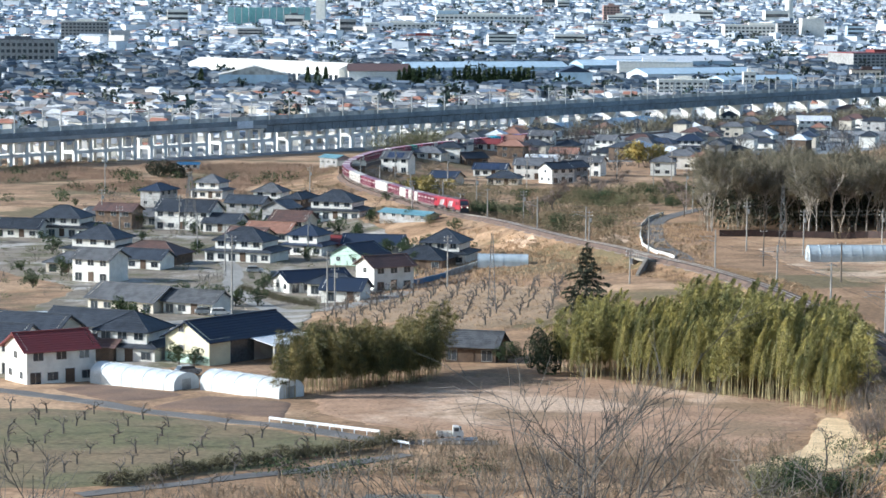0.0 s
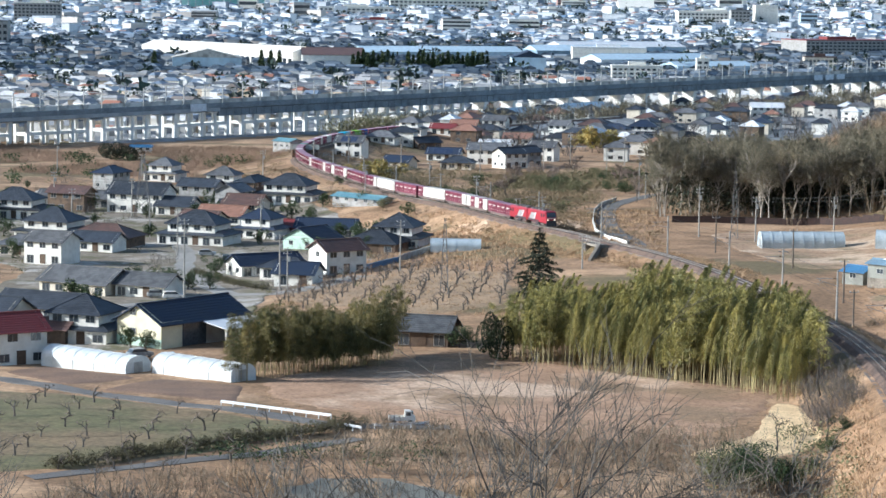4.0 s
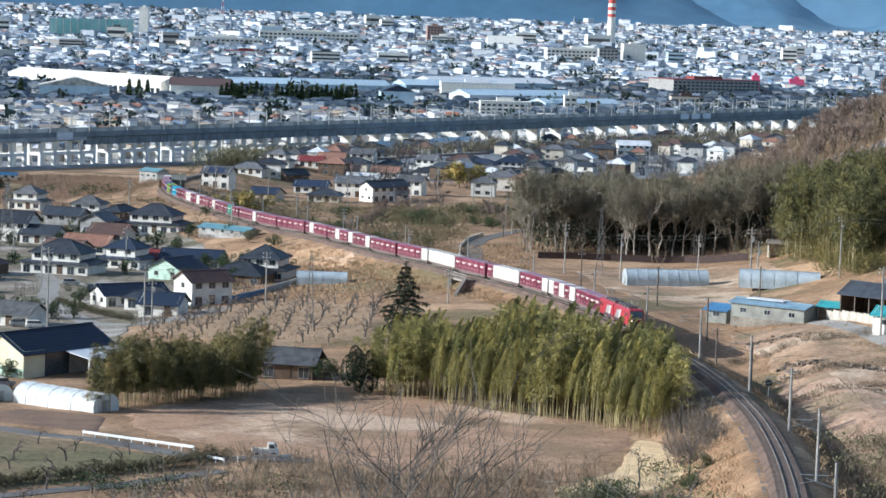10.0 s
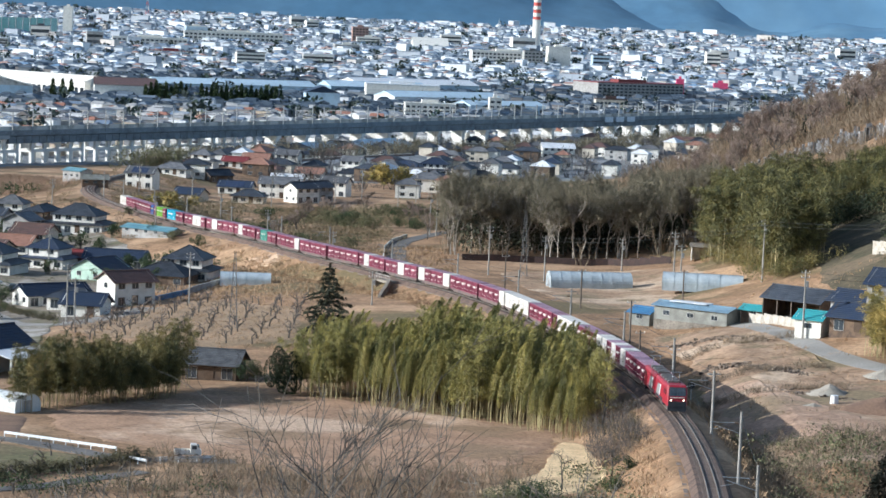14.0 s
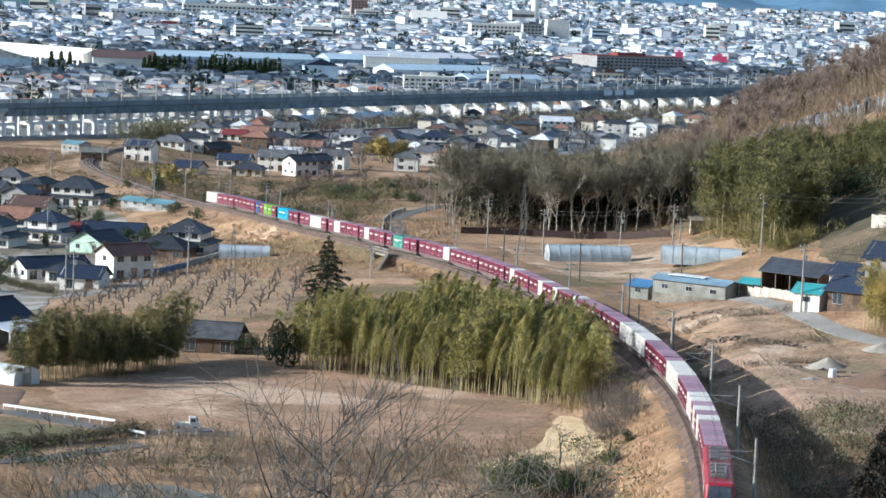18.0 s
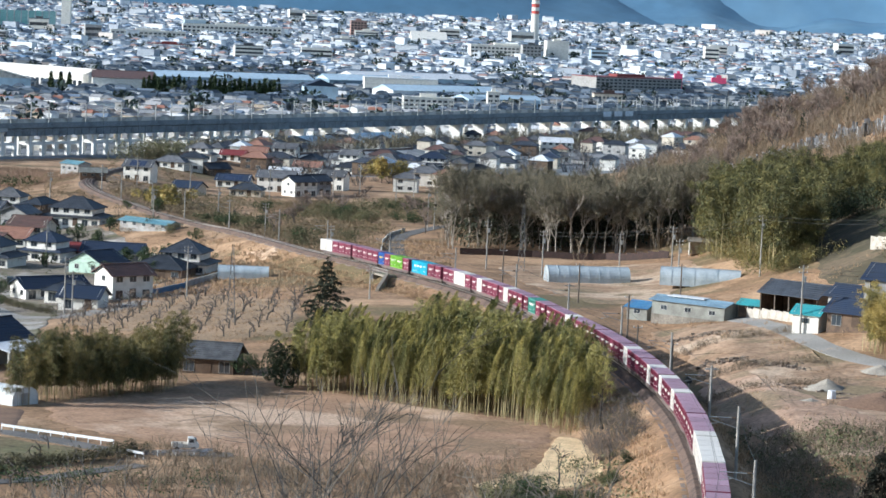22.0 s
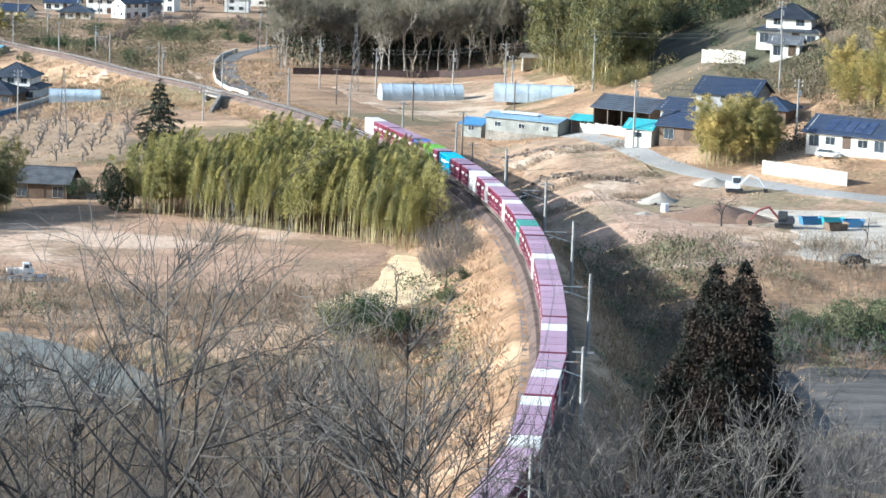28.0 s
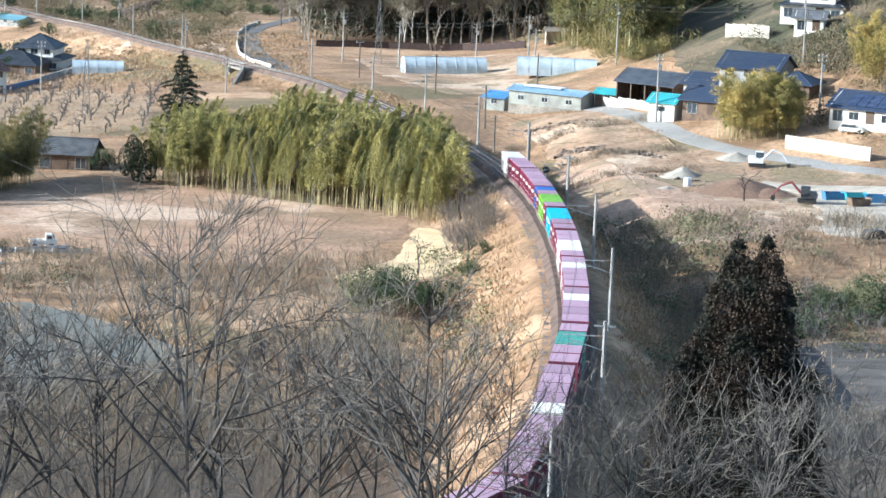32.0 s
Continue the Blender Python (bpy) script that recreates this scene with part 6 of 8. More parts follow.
def slender_tree(seed, height=12.0, radius=0.085, start=0.42, fork=0, wide=1.15):
    """A thin straight tree: one leader, or a fork of leaders, with long rising branches and fine twigs."""
    rng = np.random.default_rng(seed)
    big, fine = [], []

    def run(p, d, ln, r0, r1, steps, bend, up, store):
        pts = [np.array(p, float)]
        for i in range(steps):
            d = d + rng.normal(0, bend, 3) + np.array([0, 0, up])
            d = d / np.linalg.norm(d)
            pts.append(pts[-1] + d * ln / steps)
        for i in range(steps):
            a, b = r0 + (r1 - r0) * i / steps, r0 + (r1 - r0) * (i + 1) / steps
            store.append((*limb(pts[i], pts[i + 1], a, b, 5 if r0 > 0.04 else 3), 0))
        return pts

    def along(pts, u):
        k = min(int(u * (len(pts) - 1)), len(pts) - 2)
        f = u * (len(pts) - 1) - k
        return pts[k] * (1 - f) + pts[k + 1] * f, (pts[k + 1] - pts[k]) / np.linalg.norm(pts[k + 1] - pts[k])

    def out(d, angle):
        s = rng.normal(size=3)
        s -= d * (s @ d)
        s /= np.linalg.norm(s)
        return d * math.cos(angle) + s * math.sin(angle)

    leaders = [run((0, 0, -0.5), np.array([rng.normal(0, 0.03), rng.normal(0, 0.03), 1.0]), height, radius, 0.007, 12, 0.025, 0.05, big)]
    for _ in range(fork):
        p, d = along(leaders[0], rng.uniform(start - 0.06, start + 0.08))
        leaders.append(run(p, out(d, rng.uniform(0.45, 0.7) * wide), height * (1 - start) * rng.uniform(0.75, 0.95), radius * 0.6, 0.006, 8, 0.06, 0.06, big))
    for j, pts in enumerate(leaders):
        first = start if j == 0 else 0.2
        for _ in range(15 if j == 0 else 8):
            u = rng.uniform(first, 0.97)
            p, d = along(pts, u)
            rel = (1 - u) / (1 - first)
            ln = height * (0.05 + 0.24 * rel) * rng.uniform(0.7, 1.15) * wide * (1 if j == 0 else 0.7)
            br = run(p, out(d, rng.uniform(0.5, 0.85) * wide), ln, 0.010 + 0.022 * rel, 0.005, 5, 0.09, 0.05, big)
            for _ in range(6):
                q, e = along(br, rng.uniform(0.2, 1.0))
                tw = run(q, out(e, rng.uniform(0.4, 0.9)), ln * rng.uniform(0.25, 0.5), 0.009, 0.0045, 3, 0.12, 0.05, fine)
                for _ in range(3):
                    w, g = along(tw, rng.uniform(0.2, 1.0))
                    run(w, out(g, rng.uniform(0.3, 0.8)), ln * rng.uniform(0.12, 0.26), 0.006, 0.004, 2, 0.12, 0.03, fine)
    return merge("trunk", big, [BARK_GREY]), merge("crown", fine, [TWIG_GREY])

# ---- what grows where ----


rng = np.random.default_rng(11)
# the great bamboo grove beside the curve
def big_grove(x, y):
    front = 398 - 0.85 * max(0, x + 15) - 1.0 * max(0, x - 16)
    return 1.0 + 0.2 * math.exp(-((x - 11) / 10) ** 2) if front + 1 < y < 428 - 0.35 * (x + 15) and -17 < x < 32.5 and off_line(x, y) > 8.5 else 0


grove(big_grove, -17, 36, 356, 430, 3.45, rng, 0.76, "bamboo grove beside the curve", 0, [CLUMPS[0], CLUMPS[2], CLUMPS[1], TUFTED[2], CLUMPS[4]], 42)


def small_grove(x, y):
    front = 372.5 + 1.3 * (x + 51.6)
    return 1.0 if front < y < front + 15 and -55 < x < -34.5 else 0


grove(small_grove, -55, -33, 368, 416, 3.0, rng, 0.68, "bamboo grove by the field", 1, TUFTED, 180)


def hill_grove(x, y):
    lobe = abs(x - 77.0 - (590 - y) * 0.075) < 5.6 - 1.8 * step01((575 - y) / 45) and 538 < y < 622
    front = 602 - (x - 90) * 1.75
    body = 76 < x < 136 and front < y < front + 44 and y > 540
    return 1.42 if lobe else 1.25 - 0.32 * step01((x - 84) / 16) if body else 0


grove(hill_grove, 66, 137, 536, 660, 5.6, rng, 1.0, "bamboo grove on the hillside", 3, TUFTED, 180)

# Added near-black growth that stands in for shade on the bamboo's front.
scatter("grove_skirt", "dark growth added for shade at the foot of the hillside bamboo", "undergrowth", SHADE_EVERGREEN, [(x, 601 - (x - 90) * 1.75 + k, h) for x, k, h in zip(rng.uniform(87, 128, 90), rng.normal(-1.5, 2.0, 90), rng.uniform(0.7, 1.35, 90))], leaf_form(230, 5.0, 6.5, 0.42), seed=38)
scatter("grove_hem", "leafy growth at the foot of the hillside bamboo", "undergrowth", LEAF_BAMBOO, [(77.0 + (590 - y) * 0.075 + k, y, h) for y, k, h in zip(rng.uniform(534, 612, 95), rng.normal(-4.0, 1.6, 95), rng.uniform(0.6, 1.1, 95))] + [(81 + k, 536 + h, 0.8) for k, h in zip(rng.normal(0, 2.2, 26), rng.normal(0, 1.2, 26))], leaf_form(260, 4.2, 4.6, 0.34), seed=39)

# the leafless wood
WOOD = [split_tree(200 + i, [BARK_PALE, TWIG_OLIVE], height=20.5, levels=5, spread=0.66, trunk=0.2, lift=0.2, kids=(4, 6), bole=0.12, thin=0.03) for i in range(5)]
n = 0
while n < 100:
    x, y = rng.uniform(8, 78), rng.uniform(640, 700)
    if off_line(x, y) > 26 and y > 650 - 0.45 * max(0, x - 25):
        put_tree("bare_tree", WOOD[n % 5], x, y, float(rng.uniform(0, 360)), float(rng.uniform(0.75, 1.08)), "tall leafless tree with pale grey trunk", "leafless wood")
        n += 1
scatter("wood_undergrowth", "dark evergreen undergrowth inside the wood", "undergrowth", LEAF_CEDAR, spots(rng, 300, 12, 88, 662, 735, 0.7, 1.3, lambda x, y: off_line(x, y) > 30 and y > 662 - 0.5 * max(0, x - 25)), leaf_form(120, 7.0, 11.0, 1.1), seed=41)
scatter("wood_twigs", "grey-brown twigs at the wood's edge", "brushwood", TWIG_PALE, spots(rng, 40, 8, 84, 636, 740, 1.0, 2.0, lambda x, y: off_line(x, y) > 22 and y > 640 - 0.45 * max(0, x - 25)), twig_form(14, 4.0, 1.6, 0.06), seed=43)
CEDAR = conifer_mesh(3, 12.5, 7.4, [LEAF_CEDAR], 2400, 0.5, 0.8, 0.5, 0.75)
put_tree("conifer", CEDAR, -15.3, 478, 0, 1.0, "tall dark cedar behind the bamboo", "")
DARK_CONIFER = conifer_mesh(4, 24.5, 7.6, [LEAF_RUSTY], 46000, 0.21, 0.2, 0.3, 0.72)
for x, y, turn, size in [(29.3, 156.5, 0, 1.0), (31.0, 155.5, 100, 1.01), (27.7, 156.5, 200, 0.8), (26.3, 156.0, 250, 0.72), (32.9, 154.5, 300, 0.7), (30.2, 155.6, 150, 0.94)]:
    put_tree("conifer", DARK_CONIFER, x, y, turn, size, "dark cedar with rusty tips beside the line", "cedars beside the line")

# trees and brush on the camera's own slope
FORE = [slender_tree(300 + i, 12.0, 0.075, 0.58 + 0.03 * i, (0, 2, 1, 2, 0, 1)[i]) for i in range(6)]
put_tree("bare_tree", slender_tree(399, 13.7, 0.09, 0.69, 3, 1.5), -0.65, 45.0, 0, 1.0, "slender leafless tree with a forked crown", "trees of the near slope")
for i, (x, y, h) in enumerate([(-10.7, 44.0, 12.8), (-9.4, 46.0, 12.3), (-12.0, 46.0, 12.7), (-8.0, 45.0, 11.8), (-5.2, 46.0, 11.6), (-6.5, 44.0, 11.8), (-3.0, 47.0, 11.6), (-11.4, 48.0, 12.6), (3.1, 51.9, 14.4), (4.1, 57.9, 14.3), (1.7, 60.0, 13.4), (-4.1, 51.8, 13.4), (-3.6, 61.9, 14.9), (-4.5, 47.8, 11.9), (-0.7, 75.0, 16.7), (0.5, 66.0, 14.5), (3.0, 69.9, 16.0), (5.9, 65.7, 14.4), (8.4, 79.6, 17.0), (8.7, 71.5, 14.5), (11.7, 84.2, 16.7), (9.0, 59.3, 12.9), (11.5, 65.0, 13.9), (10.9, 57.0, 13.3), (14.1, 68.6, 14.4), (14.0, 62.4, 13.9), (14.0, 58.3, 13.0), (-8.9, 89.6, 18.9), (-5.5, 94.8, 19.5), (1.0, 100.0, 18.9), (6.0, 89.8, 19.6)]):
    put_tree("bare_tree", FORE[i % 6], x, y, 77 * i, h / 12.0, "slender leafless tree on the near slope", "trees of the near slope")
scatter("slope_brush", "grey leafless brush on the near slope", "brushwood", TWIG_GREY, spots(rng, 3000, -45, 46, 58, 215, 0.6, 1.15, lambda x, y: off_line(x, y) > 6.5 and abs(x) < 0.3 * y + 4), twig_form(14, 4.4, 1.8, 0.006, 6), seed=51)
scatter("slope_grass", "dry straw-coloured grass on the near slope", "grass", STRAW, spots(rng, 900, -48, 50, 150, 260, 0.6, 1.5, lambda x, y: off_line(x, y) > 4.5 and math.sin(x * 0.4 + 2 * math.sin(y * 0.11)) > -0.2), tuft_form(16, 0.9, 0.9, 0.05), seed=52)
scatter("pond_brush", "tan leafless brush round the pond", "brushwood", TWIG_PALE, spots(rng, 620, -60, 16, 205, 322, 0.7, 1.25, lambda x, y: ((x + 22) / 16) ** 2 + ((y - 266) / 27) ** 2 > 1 and not (-72 < x < -33 and 290 < y < 340 and y > 268 - 0.98 * x - 40) and (x > -38 or y < 284)), twig_form(16, 2.8, 1.5, 0.035, 4), seed=53)
scatter("bank_grass", "tall dry grass on the railway bank", "grass", STRAW, spots(rng, 5200, -40, 80, 210, 660, 0.7, 1.6, lambda x, y: 4.6 < off_line(x, y) < (11 if y > 300 else 17) and not (6 < x < 29 and 305 < y < 362)), tuft_form(20, 0.42, 1.2, 0.04), seed=54)
scatter("bank_brush", "dull green and brown brush on the railway bank", "brushwood", BRUSH_GREEN, spots(rng, 260, 20, 66, 230, 350, 0.6, 1.3, lambda x, y: 8 < off_line(x, y) < 24 and (x > rail_at(float(LINE_S[np.argmin(np.abs(LINE[:, 1] - y))])).x or y < 330)), leaf_form(60, 2.6, 1.8, 0.34), seed=55)
scatter("ditch_brush", "dark leafless brush in the ditch", "brushwood", TWIG_PALE, spots(rng, 170, 36, 62, 225, 340, 0.6, 1.2, lambda x, y: 8 < off_line(x, y) < 22), twig_form(12, 2.2, 1.3, 0.03, 3), seed=56)
def patch(x, y):
    return math.sin(x * 0.11 + 2 * math.sin(y * 0.05)) + math.sin(y * 0.083 + 1.5 * math.sin(x * 0.07))


# brush between the line, the road and the far houses
scatter("far_brush", "tangled tan scrub beside the line", "brushwood", TAN_SCRUB, spots(rng, 430, -95, 26, 640, 930, 1.0, 1.9, lambda x, y: off_line(x, y) > 7 and x > -175 + 0.0 * y and x > float(np.interp(y, LINE[:, 1][LINE[:, 1] > 600], LINE[:, 0][LINE[:, 1] > 600])) + 6 and not (-8 < x < 14 and y < 740) and y < 880 and patch(x, y) > 0.15), leaf_form(170, 4.2, 1.7, 0.3), seed=57)
scatter("far_bushes", "dull olive bushes beside the line", "bushes", OLIVE_SCRUB, spots(rng, 190, -90, 26, 650, 900, 1.1, 2.3, lambda x, y: off_line(x, y) > 8 and x > float(np.interp(y, LINE[:, 1][LINE[:, 1] > 600], LINE[:, 0][LINE[:, 1] > 600])) + 7 and not (-8 < x < 12 and y < 735) and y < 880 and patch(x, y) < -0.1), leaf_form(230, 4.4, 2.8, 0.24), seed=58)
scatter("reeds", "pinkish brown reeds on the far field", "reeds", REED, spots(rng, 2600, -250, -122, 850, 1030, 0.9, 1.7, lambda x, y: off_line(x, y) > 8 and math.sin(x * 0.07 + 1.4 * math.sin(y * 0.045)) > -0.55), tuft_form(26, 1.0, 2.2, 0.035), seed=59)
scatter("field_bushes", "dark evergreen bushes on the far field", "bushes", LEAF, spots(rng, 46, -280, -125, 800, 950, 0.8, 1.6, lambda x, y: off_line(x, y) > 9), leaf_form(110, 4.6, 3.0, 0.6), seed=60)
scatter("round_evergreen", "large round dark evergreen bush on the far field", "bush", LEAF_CEDAR, [(-182.5, 934, 1.0), (-180.5, 935, 0.9), (-184.5, 935, 0.85)], leaf_form(2200, 8.0, 6.5, 0.55), seed=80)
scatter("viaduct_bamboo", "rounded olive-green thicket beside the viaduct", "thicket", BRUSH_GREEN, [(-112 + k * 2.6, 1108 + k * 1.1, 1.0 + 0.4 * abs(math.cos(k))) for k in range(-5, 6)], leaf_form(520, 8.0, 8.5, 0.55), seed=81)
scatter("field_evergreen", "dense round-headed dark evergreen tree by the bamboo", "tree", SHADE_EVERGREEN, [(-19.6, 402, 1.0), (-19.2, 403, 0.95)], leaf_form(5200, 3.7, 7.4, 0.26), seed=82)
scatter("slope_bushes", "dark leafless and evergreen brush on the bank beside the bamboo", "bushes", HEDGE_LEAF, spots(rng, 46, 25.5, 31.5, 330, 362, 0.5, 1.0, lambda x, y: off_line(x, y) > 5), leaf_form(150, 2.6, 2.0, 0.2), seed=68)
scatter("slope_twigs", "grey leafless brush on the bank beside the bamboo", "brushwood", TWIG, spots(rng, 80, 24.5, 31.5, 325, 365, 0.7, 1.2, lambda x, y: off_line(x, y) > 5), twig_form(16, 2.8, 1.4, 0.022, 4), seed=69)
# hillside: rough grass, scrub, ridge trees
scatter("hill_grass", "golden dry grass on the hillside", "grass", STRAW, spots(rng, 2200, 70, 190, 640, 960, 0.8, 1.6), tuft_form(18, 0.6, 1.6, 0.06), seed=61)
scatter("hill_scrub", "brown leafless scrub on the hillside", "brushwood", TWIG_PALE, spots(rng, 2300, 76, 210, 430, 1000, 0.9, 2.0, lambda x, y: ((x > 116 and y < 640) or y > 660) and abs(y - 840 + 3 * (x - 94)) > 24), twig_form(15, 3.2, 1.8, 0.06, 3), seed=62)
RIDGE = [split_tree(220 + i, [BARK, TWIG_RUST], height=12, levels=4, spread=0.6, trunk=0.2, lift=0.3, kids=(4, 6), thin=0.04) for i in range(3)]
for i in range(105):
    x = float(rng.uniform(86, 200))
    y = float(rng.uniform(820, 985))
    put_tree("bare_tree", RIDGE[i % 3], x, y, 50.0 * i, float(rng.uniform(0.7, 1.15)), "leafless brown tree on the ridge", "trees on the ridge")
RIDGE_FIR = conifer_mesh(9, 11, 2.6, [LEAF_CEDAR], 420, 0.9)
for i in range(16):
    put_tree("conifer", RIDGE_FIR, float(rng.uniform(110, 190)), float(rng.uniform(850, 960)), 40.0 * i, float(rng.uniform(0.7, 1.1)), "small dark conifer on the ridge", "trees on the ridge")
EVERGREEN = [leafy_mesh(70 + i, 9.0, 11.0, [LEAF], 4200, 0.5) for i in range(3)]
for i in range(30):
    x, y = float(rng.uniform(122, 165)), float(rng.uniform(575, 660))
    put_tree("evergreen_tree", EVERGREEN[i % 3], x, y, 60.0 * i, float(rng.uniform(0.9, 1.3)), "dense dark evergreen tree on the hillside", "evergreens on the hillside")
# single shrubs
BUSH = [leafy_mesh(80 + i, 4.4, 3.4, [BRUSH_GREEN if i == 0 else LEAF], 5200, 0.17, 0.1) for i in range(3)]
for x, y, s, k in [(12.4, 288, 1.3, 0), (15.6, 287, 1.45, 1), (14.2, 290.5, 1.35, 2), (17.8, 289, 1.1, 1), (11.2, 291, 0.9, 0), (-26, 416, 1.0, 1),
                   (22, 300, 0.6, 2), (25, 309, 0.6, 1), (27.5, 318, 0.5, 2), (108, 508, 1.0, 1), (112, 512, 1.1, 2), (104, 516, 1.0, 2)]:
    shrub("bush", BUSH[k], x, y, s, "dense rounded evergreen bush", "bushes by the field", 57 * x)
SLOPE_BUSH = [leafy_mesh(180 + i, 5.0, 3.6, [LEAF if i == 0 else BRUSH_GREEN], 4200, 0.2, 0.1) for i in range(3)]
for x, y, s, k in [(67, 292, 0.9, 0), (70, 291, 1.1, 2), (72.5, 293, 1.15, 0), (75.5, 292, 1.2, 2), (78.5, 294, 1.25, 0), (81, 293, 1.2, 2), (71, 297, 0.9, 1), (75, 299, 0.9, 0), (79, 300, 1.0, 1), (65, 296, 0.7, 1), (83, 297, 1.1, 0)]:
    shrub("bush", SLOPE_BUSH[k], x, y, s, "evergreen bush at the foot of the slope", "bushes below the building site", 57 * x)
GARDEN = [leafy_mesh(90 + i, 3.2, 3.6, [LEAF], 1500, 0.26) for i in range(3)]
for i, (x, y, s) in enumerate([(-100, 476, 1.3), (-103, 480, 1.5), (-96, 520, 1.3), (-92, 523, 1.2), (-88, 520, 1.1), (-100, 524, 1.2), (-84, 523, 1.0), (-79, 412, 1.0), (-76, 409, 0.9), (-88, 556, 1.2), (-60, 600, 1.2), (-52, 612, 1.4), (-49, 618, 1.2),
                               (-70, 640, 1.3), (-66, 645, 1.2), (-110, 700, 1.4), (-118, 640, 1.2), (-130, 700, 1.2), (-90, 700, 1.4), (-84, 690, 1.3), (-140, 560, 1.2), (-155, 640, 1.3), (-62, 655, 1.0), (-104, 640, 1.0), (-150, 720, 1.3)]):
    shrub("garden_tree", GARDEN[i % 3], x, y, s, "clipped dark evergreen garden tree", "garden trees", 70 * i)
YELLOWS = leafy_mesh(95, 7.5, 7.0, [LEAF_YELLOW], 1500, 0.7, 0.1)
for x, y, s in [(-74, 790, 1.1), (-80, 800, 0.9), (-13, 1040, 1.5), (-5, 1042, 1.3)]:
    shrub("yellow_bamboo", YELLOWS, x, y, s, "clump of yellow-green bamboo", "yellow bamboo clumps", 31 * x)
# orchards
PEAR = [split_tree(400 + i, [BARK, TWIG_RUST], height=3.0, levels=4, spread=1.25, trunk=0.11, lift=0.06, kids=(2, 4)) for i in range(3)]
k = 0
for a in np.arange(-64, -18, 5.2):
    for b in np.arange(458, 560, 6.0):
        x, y = a + float(rng.normal(0, 0.6)), b + float(rng.normal(0, 0.6))
        lo, hi = 452 + 0.8 * abs(x + 36), 556 - 0.9 * abs(x + 44)
        if lo + 4 < y < hi and k < 150:
            put_tree("orchard_tree", PEAR[k % 3], x, y, float(rng.uniform(0, 360)), float(rng.uniform(0.85, 1.15)), "gnarled leafless orchard tree", "pale orchard")
            k += 1
k = 0
for a in np.arange(-90, -42, 6.4):
    for b in np.arange(290, 350, 7.0):
        x, y = a + float(rng.normal(0, 0.5)), b + float(rng.normal(0, 0.5))
        if y > 250 - 0.62 * (x + 36) + 0 and y < 348 - 0.62 * (x + 60) * 0.9 - 12 and y > 300 + (x + 50) * 0.4 - 10:
            put_tree("orchard_tree", PEAR[k % 3], x, y, float(rng.uniform(0, 360)), float(rng.uniform(0.7, 1.0)), "small leafless orchard tree on green grass", "green orchard")
            k += 1
FIELD_TREE = [split_tree(430 + i, [BARK_GREY, TWIG], height=6.0, levels=5, spread=0.8, trunk=0.13, lift=0.18, kids=(2, 4), bole=0.12) for i in range(3)]
put_tree("bare_tree", FIELD_TREE[1], 19.3, 314, 40, 1.0, "gnarled leafless tree beside the pale ground", "trees by the field")
put_tree("bare_tree", FIELD_TREE[2], 25.6, 318, 140, 0.95, "leafless tree on the bank", "trees by the field")
put_tree("bare_tree", FIELD_TREE[0], 27.2, 352, 220, 1.25, "leafless tree in front of the bamboo", "trees by the field")
put_tree("bare_tree", FIELD_TREE[2], 69, 366, 20, 0.9, "leafless tree on the building site", "trees by the field")
put_tree("bare_tree", FIELD_TREE[0], 85, 345, 20, 0.85, "leafless tree on the building site", "trees by the field")
HEDGE = leafy_mesh(97, 2.6, 1.6, [HEDGE_LEAF], 900, 0.2, 0.1)
for i in range(26):
    u = i / 25
    shrub("hedge_bush", HEDGE, -64 + 31 * u, 289 + 33 * u + 1.5, 0.95 + 0.2 * math.sin(i * 2.3), "low clipped hedge bush along the track", "hedge along the track", 40 * i)
for i in range(14):
    u = i / 13
    shrub("hedge_bush", HEDGE, -93 + 21 * u, 560 - 44 * u, 0.9, "low green hedge along the village road", "hedge along the road", 40 * i)
scatter("site_brush", "pale leafless brush on the slope below the site", "brushwood", TWIG_PALE, spots(rng, 420, 44, 112, 235, 345, 0.7, 1.4, lambda x, y: off_line(x, y) > 9 and (y > 288 or x < 58)), twig_form(15, 2.0, 1.5, 0.035, 3), seed=71)
scatter("site_grass", "dry grass tufts round the building site", "grass", STRAW, spots(rng, 1500, 42, 120, 240, 520, 0.6, 1.5, lambda x, y: off_line(x, y) > 6 and math.sin(x * 0.23 + 1.7 * math.sin(y * 0.09)) * math.sin(y * 0.14) > -0.15), tuft_form(12, 0.5, 1.0, 0.04), seed=72)
scatter("site_bushes", "dull green bushes on the slope below the site", "bushes", BRUSH_GREEN, spots(rng, 90, 46, 115, 270, 330, 0.7, 1.5, lambda x, y: off_line(x, y) > 12), leaf_form(70, 3.2, 2.0, 0.34), seed=73)
scatter("orchard_weeds", "straw tufts under the orchard trees", "grass", STRAW, spots(rng, 1100, -66, -18, 455, 560, 0.5, 1.2), tuft_form(12, 0.5, 0.9, 0.06), seed=74)
scatter("field_stubble", "short stubble tufts on the brown field", "grass", STRAW, spots(rng, 1300, -50, 26, 318, 402, 0.4, 0.9, lambda x, y: off_line(x, y) > 12), tuft_form(10, 0.35, 0.9, 0.05), seed=75)
scatter("verge_grass", "rough grass between the village and the line", "grass", STRAW, spots(rng, 1500, -60, 10, 555, 680, 0.6, 1.4, lambda x, y: off_line(x, y) > 6), tuft_form(12, 0.7, 1.0, 0.07), seed=76)
for i in range(22):
    a = i * 2.399
    bamboo(82.0 + 1.45 * math.sqrt(i) * math.cos(a), 425.5 + 1.3 * math.sqrt(i) * math.sin(a), i, 0.58 + 0.1 * (i % 3), 50.0 * i, "yellow bamboo beside the road", 2, label="yellowing bamboo clump beside the road", heads=TUFTED)
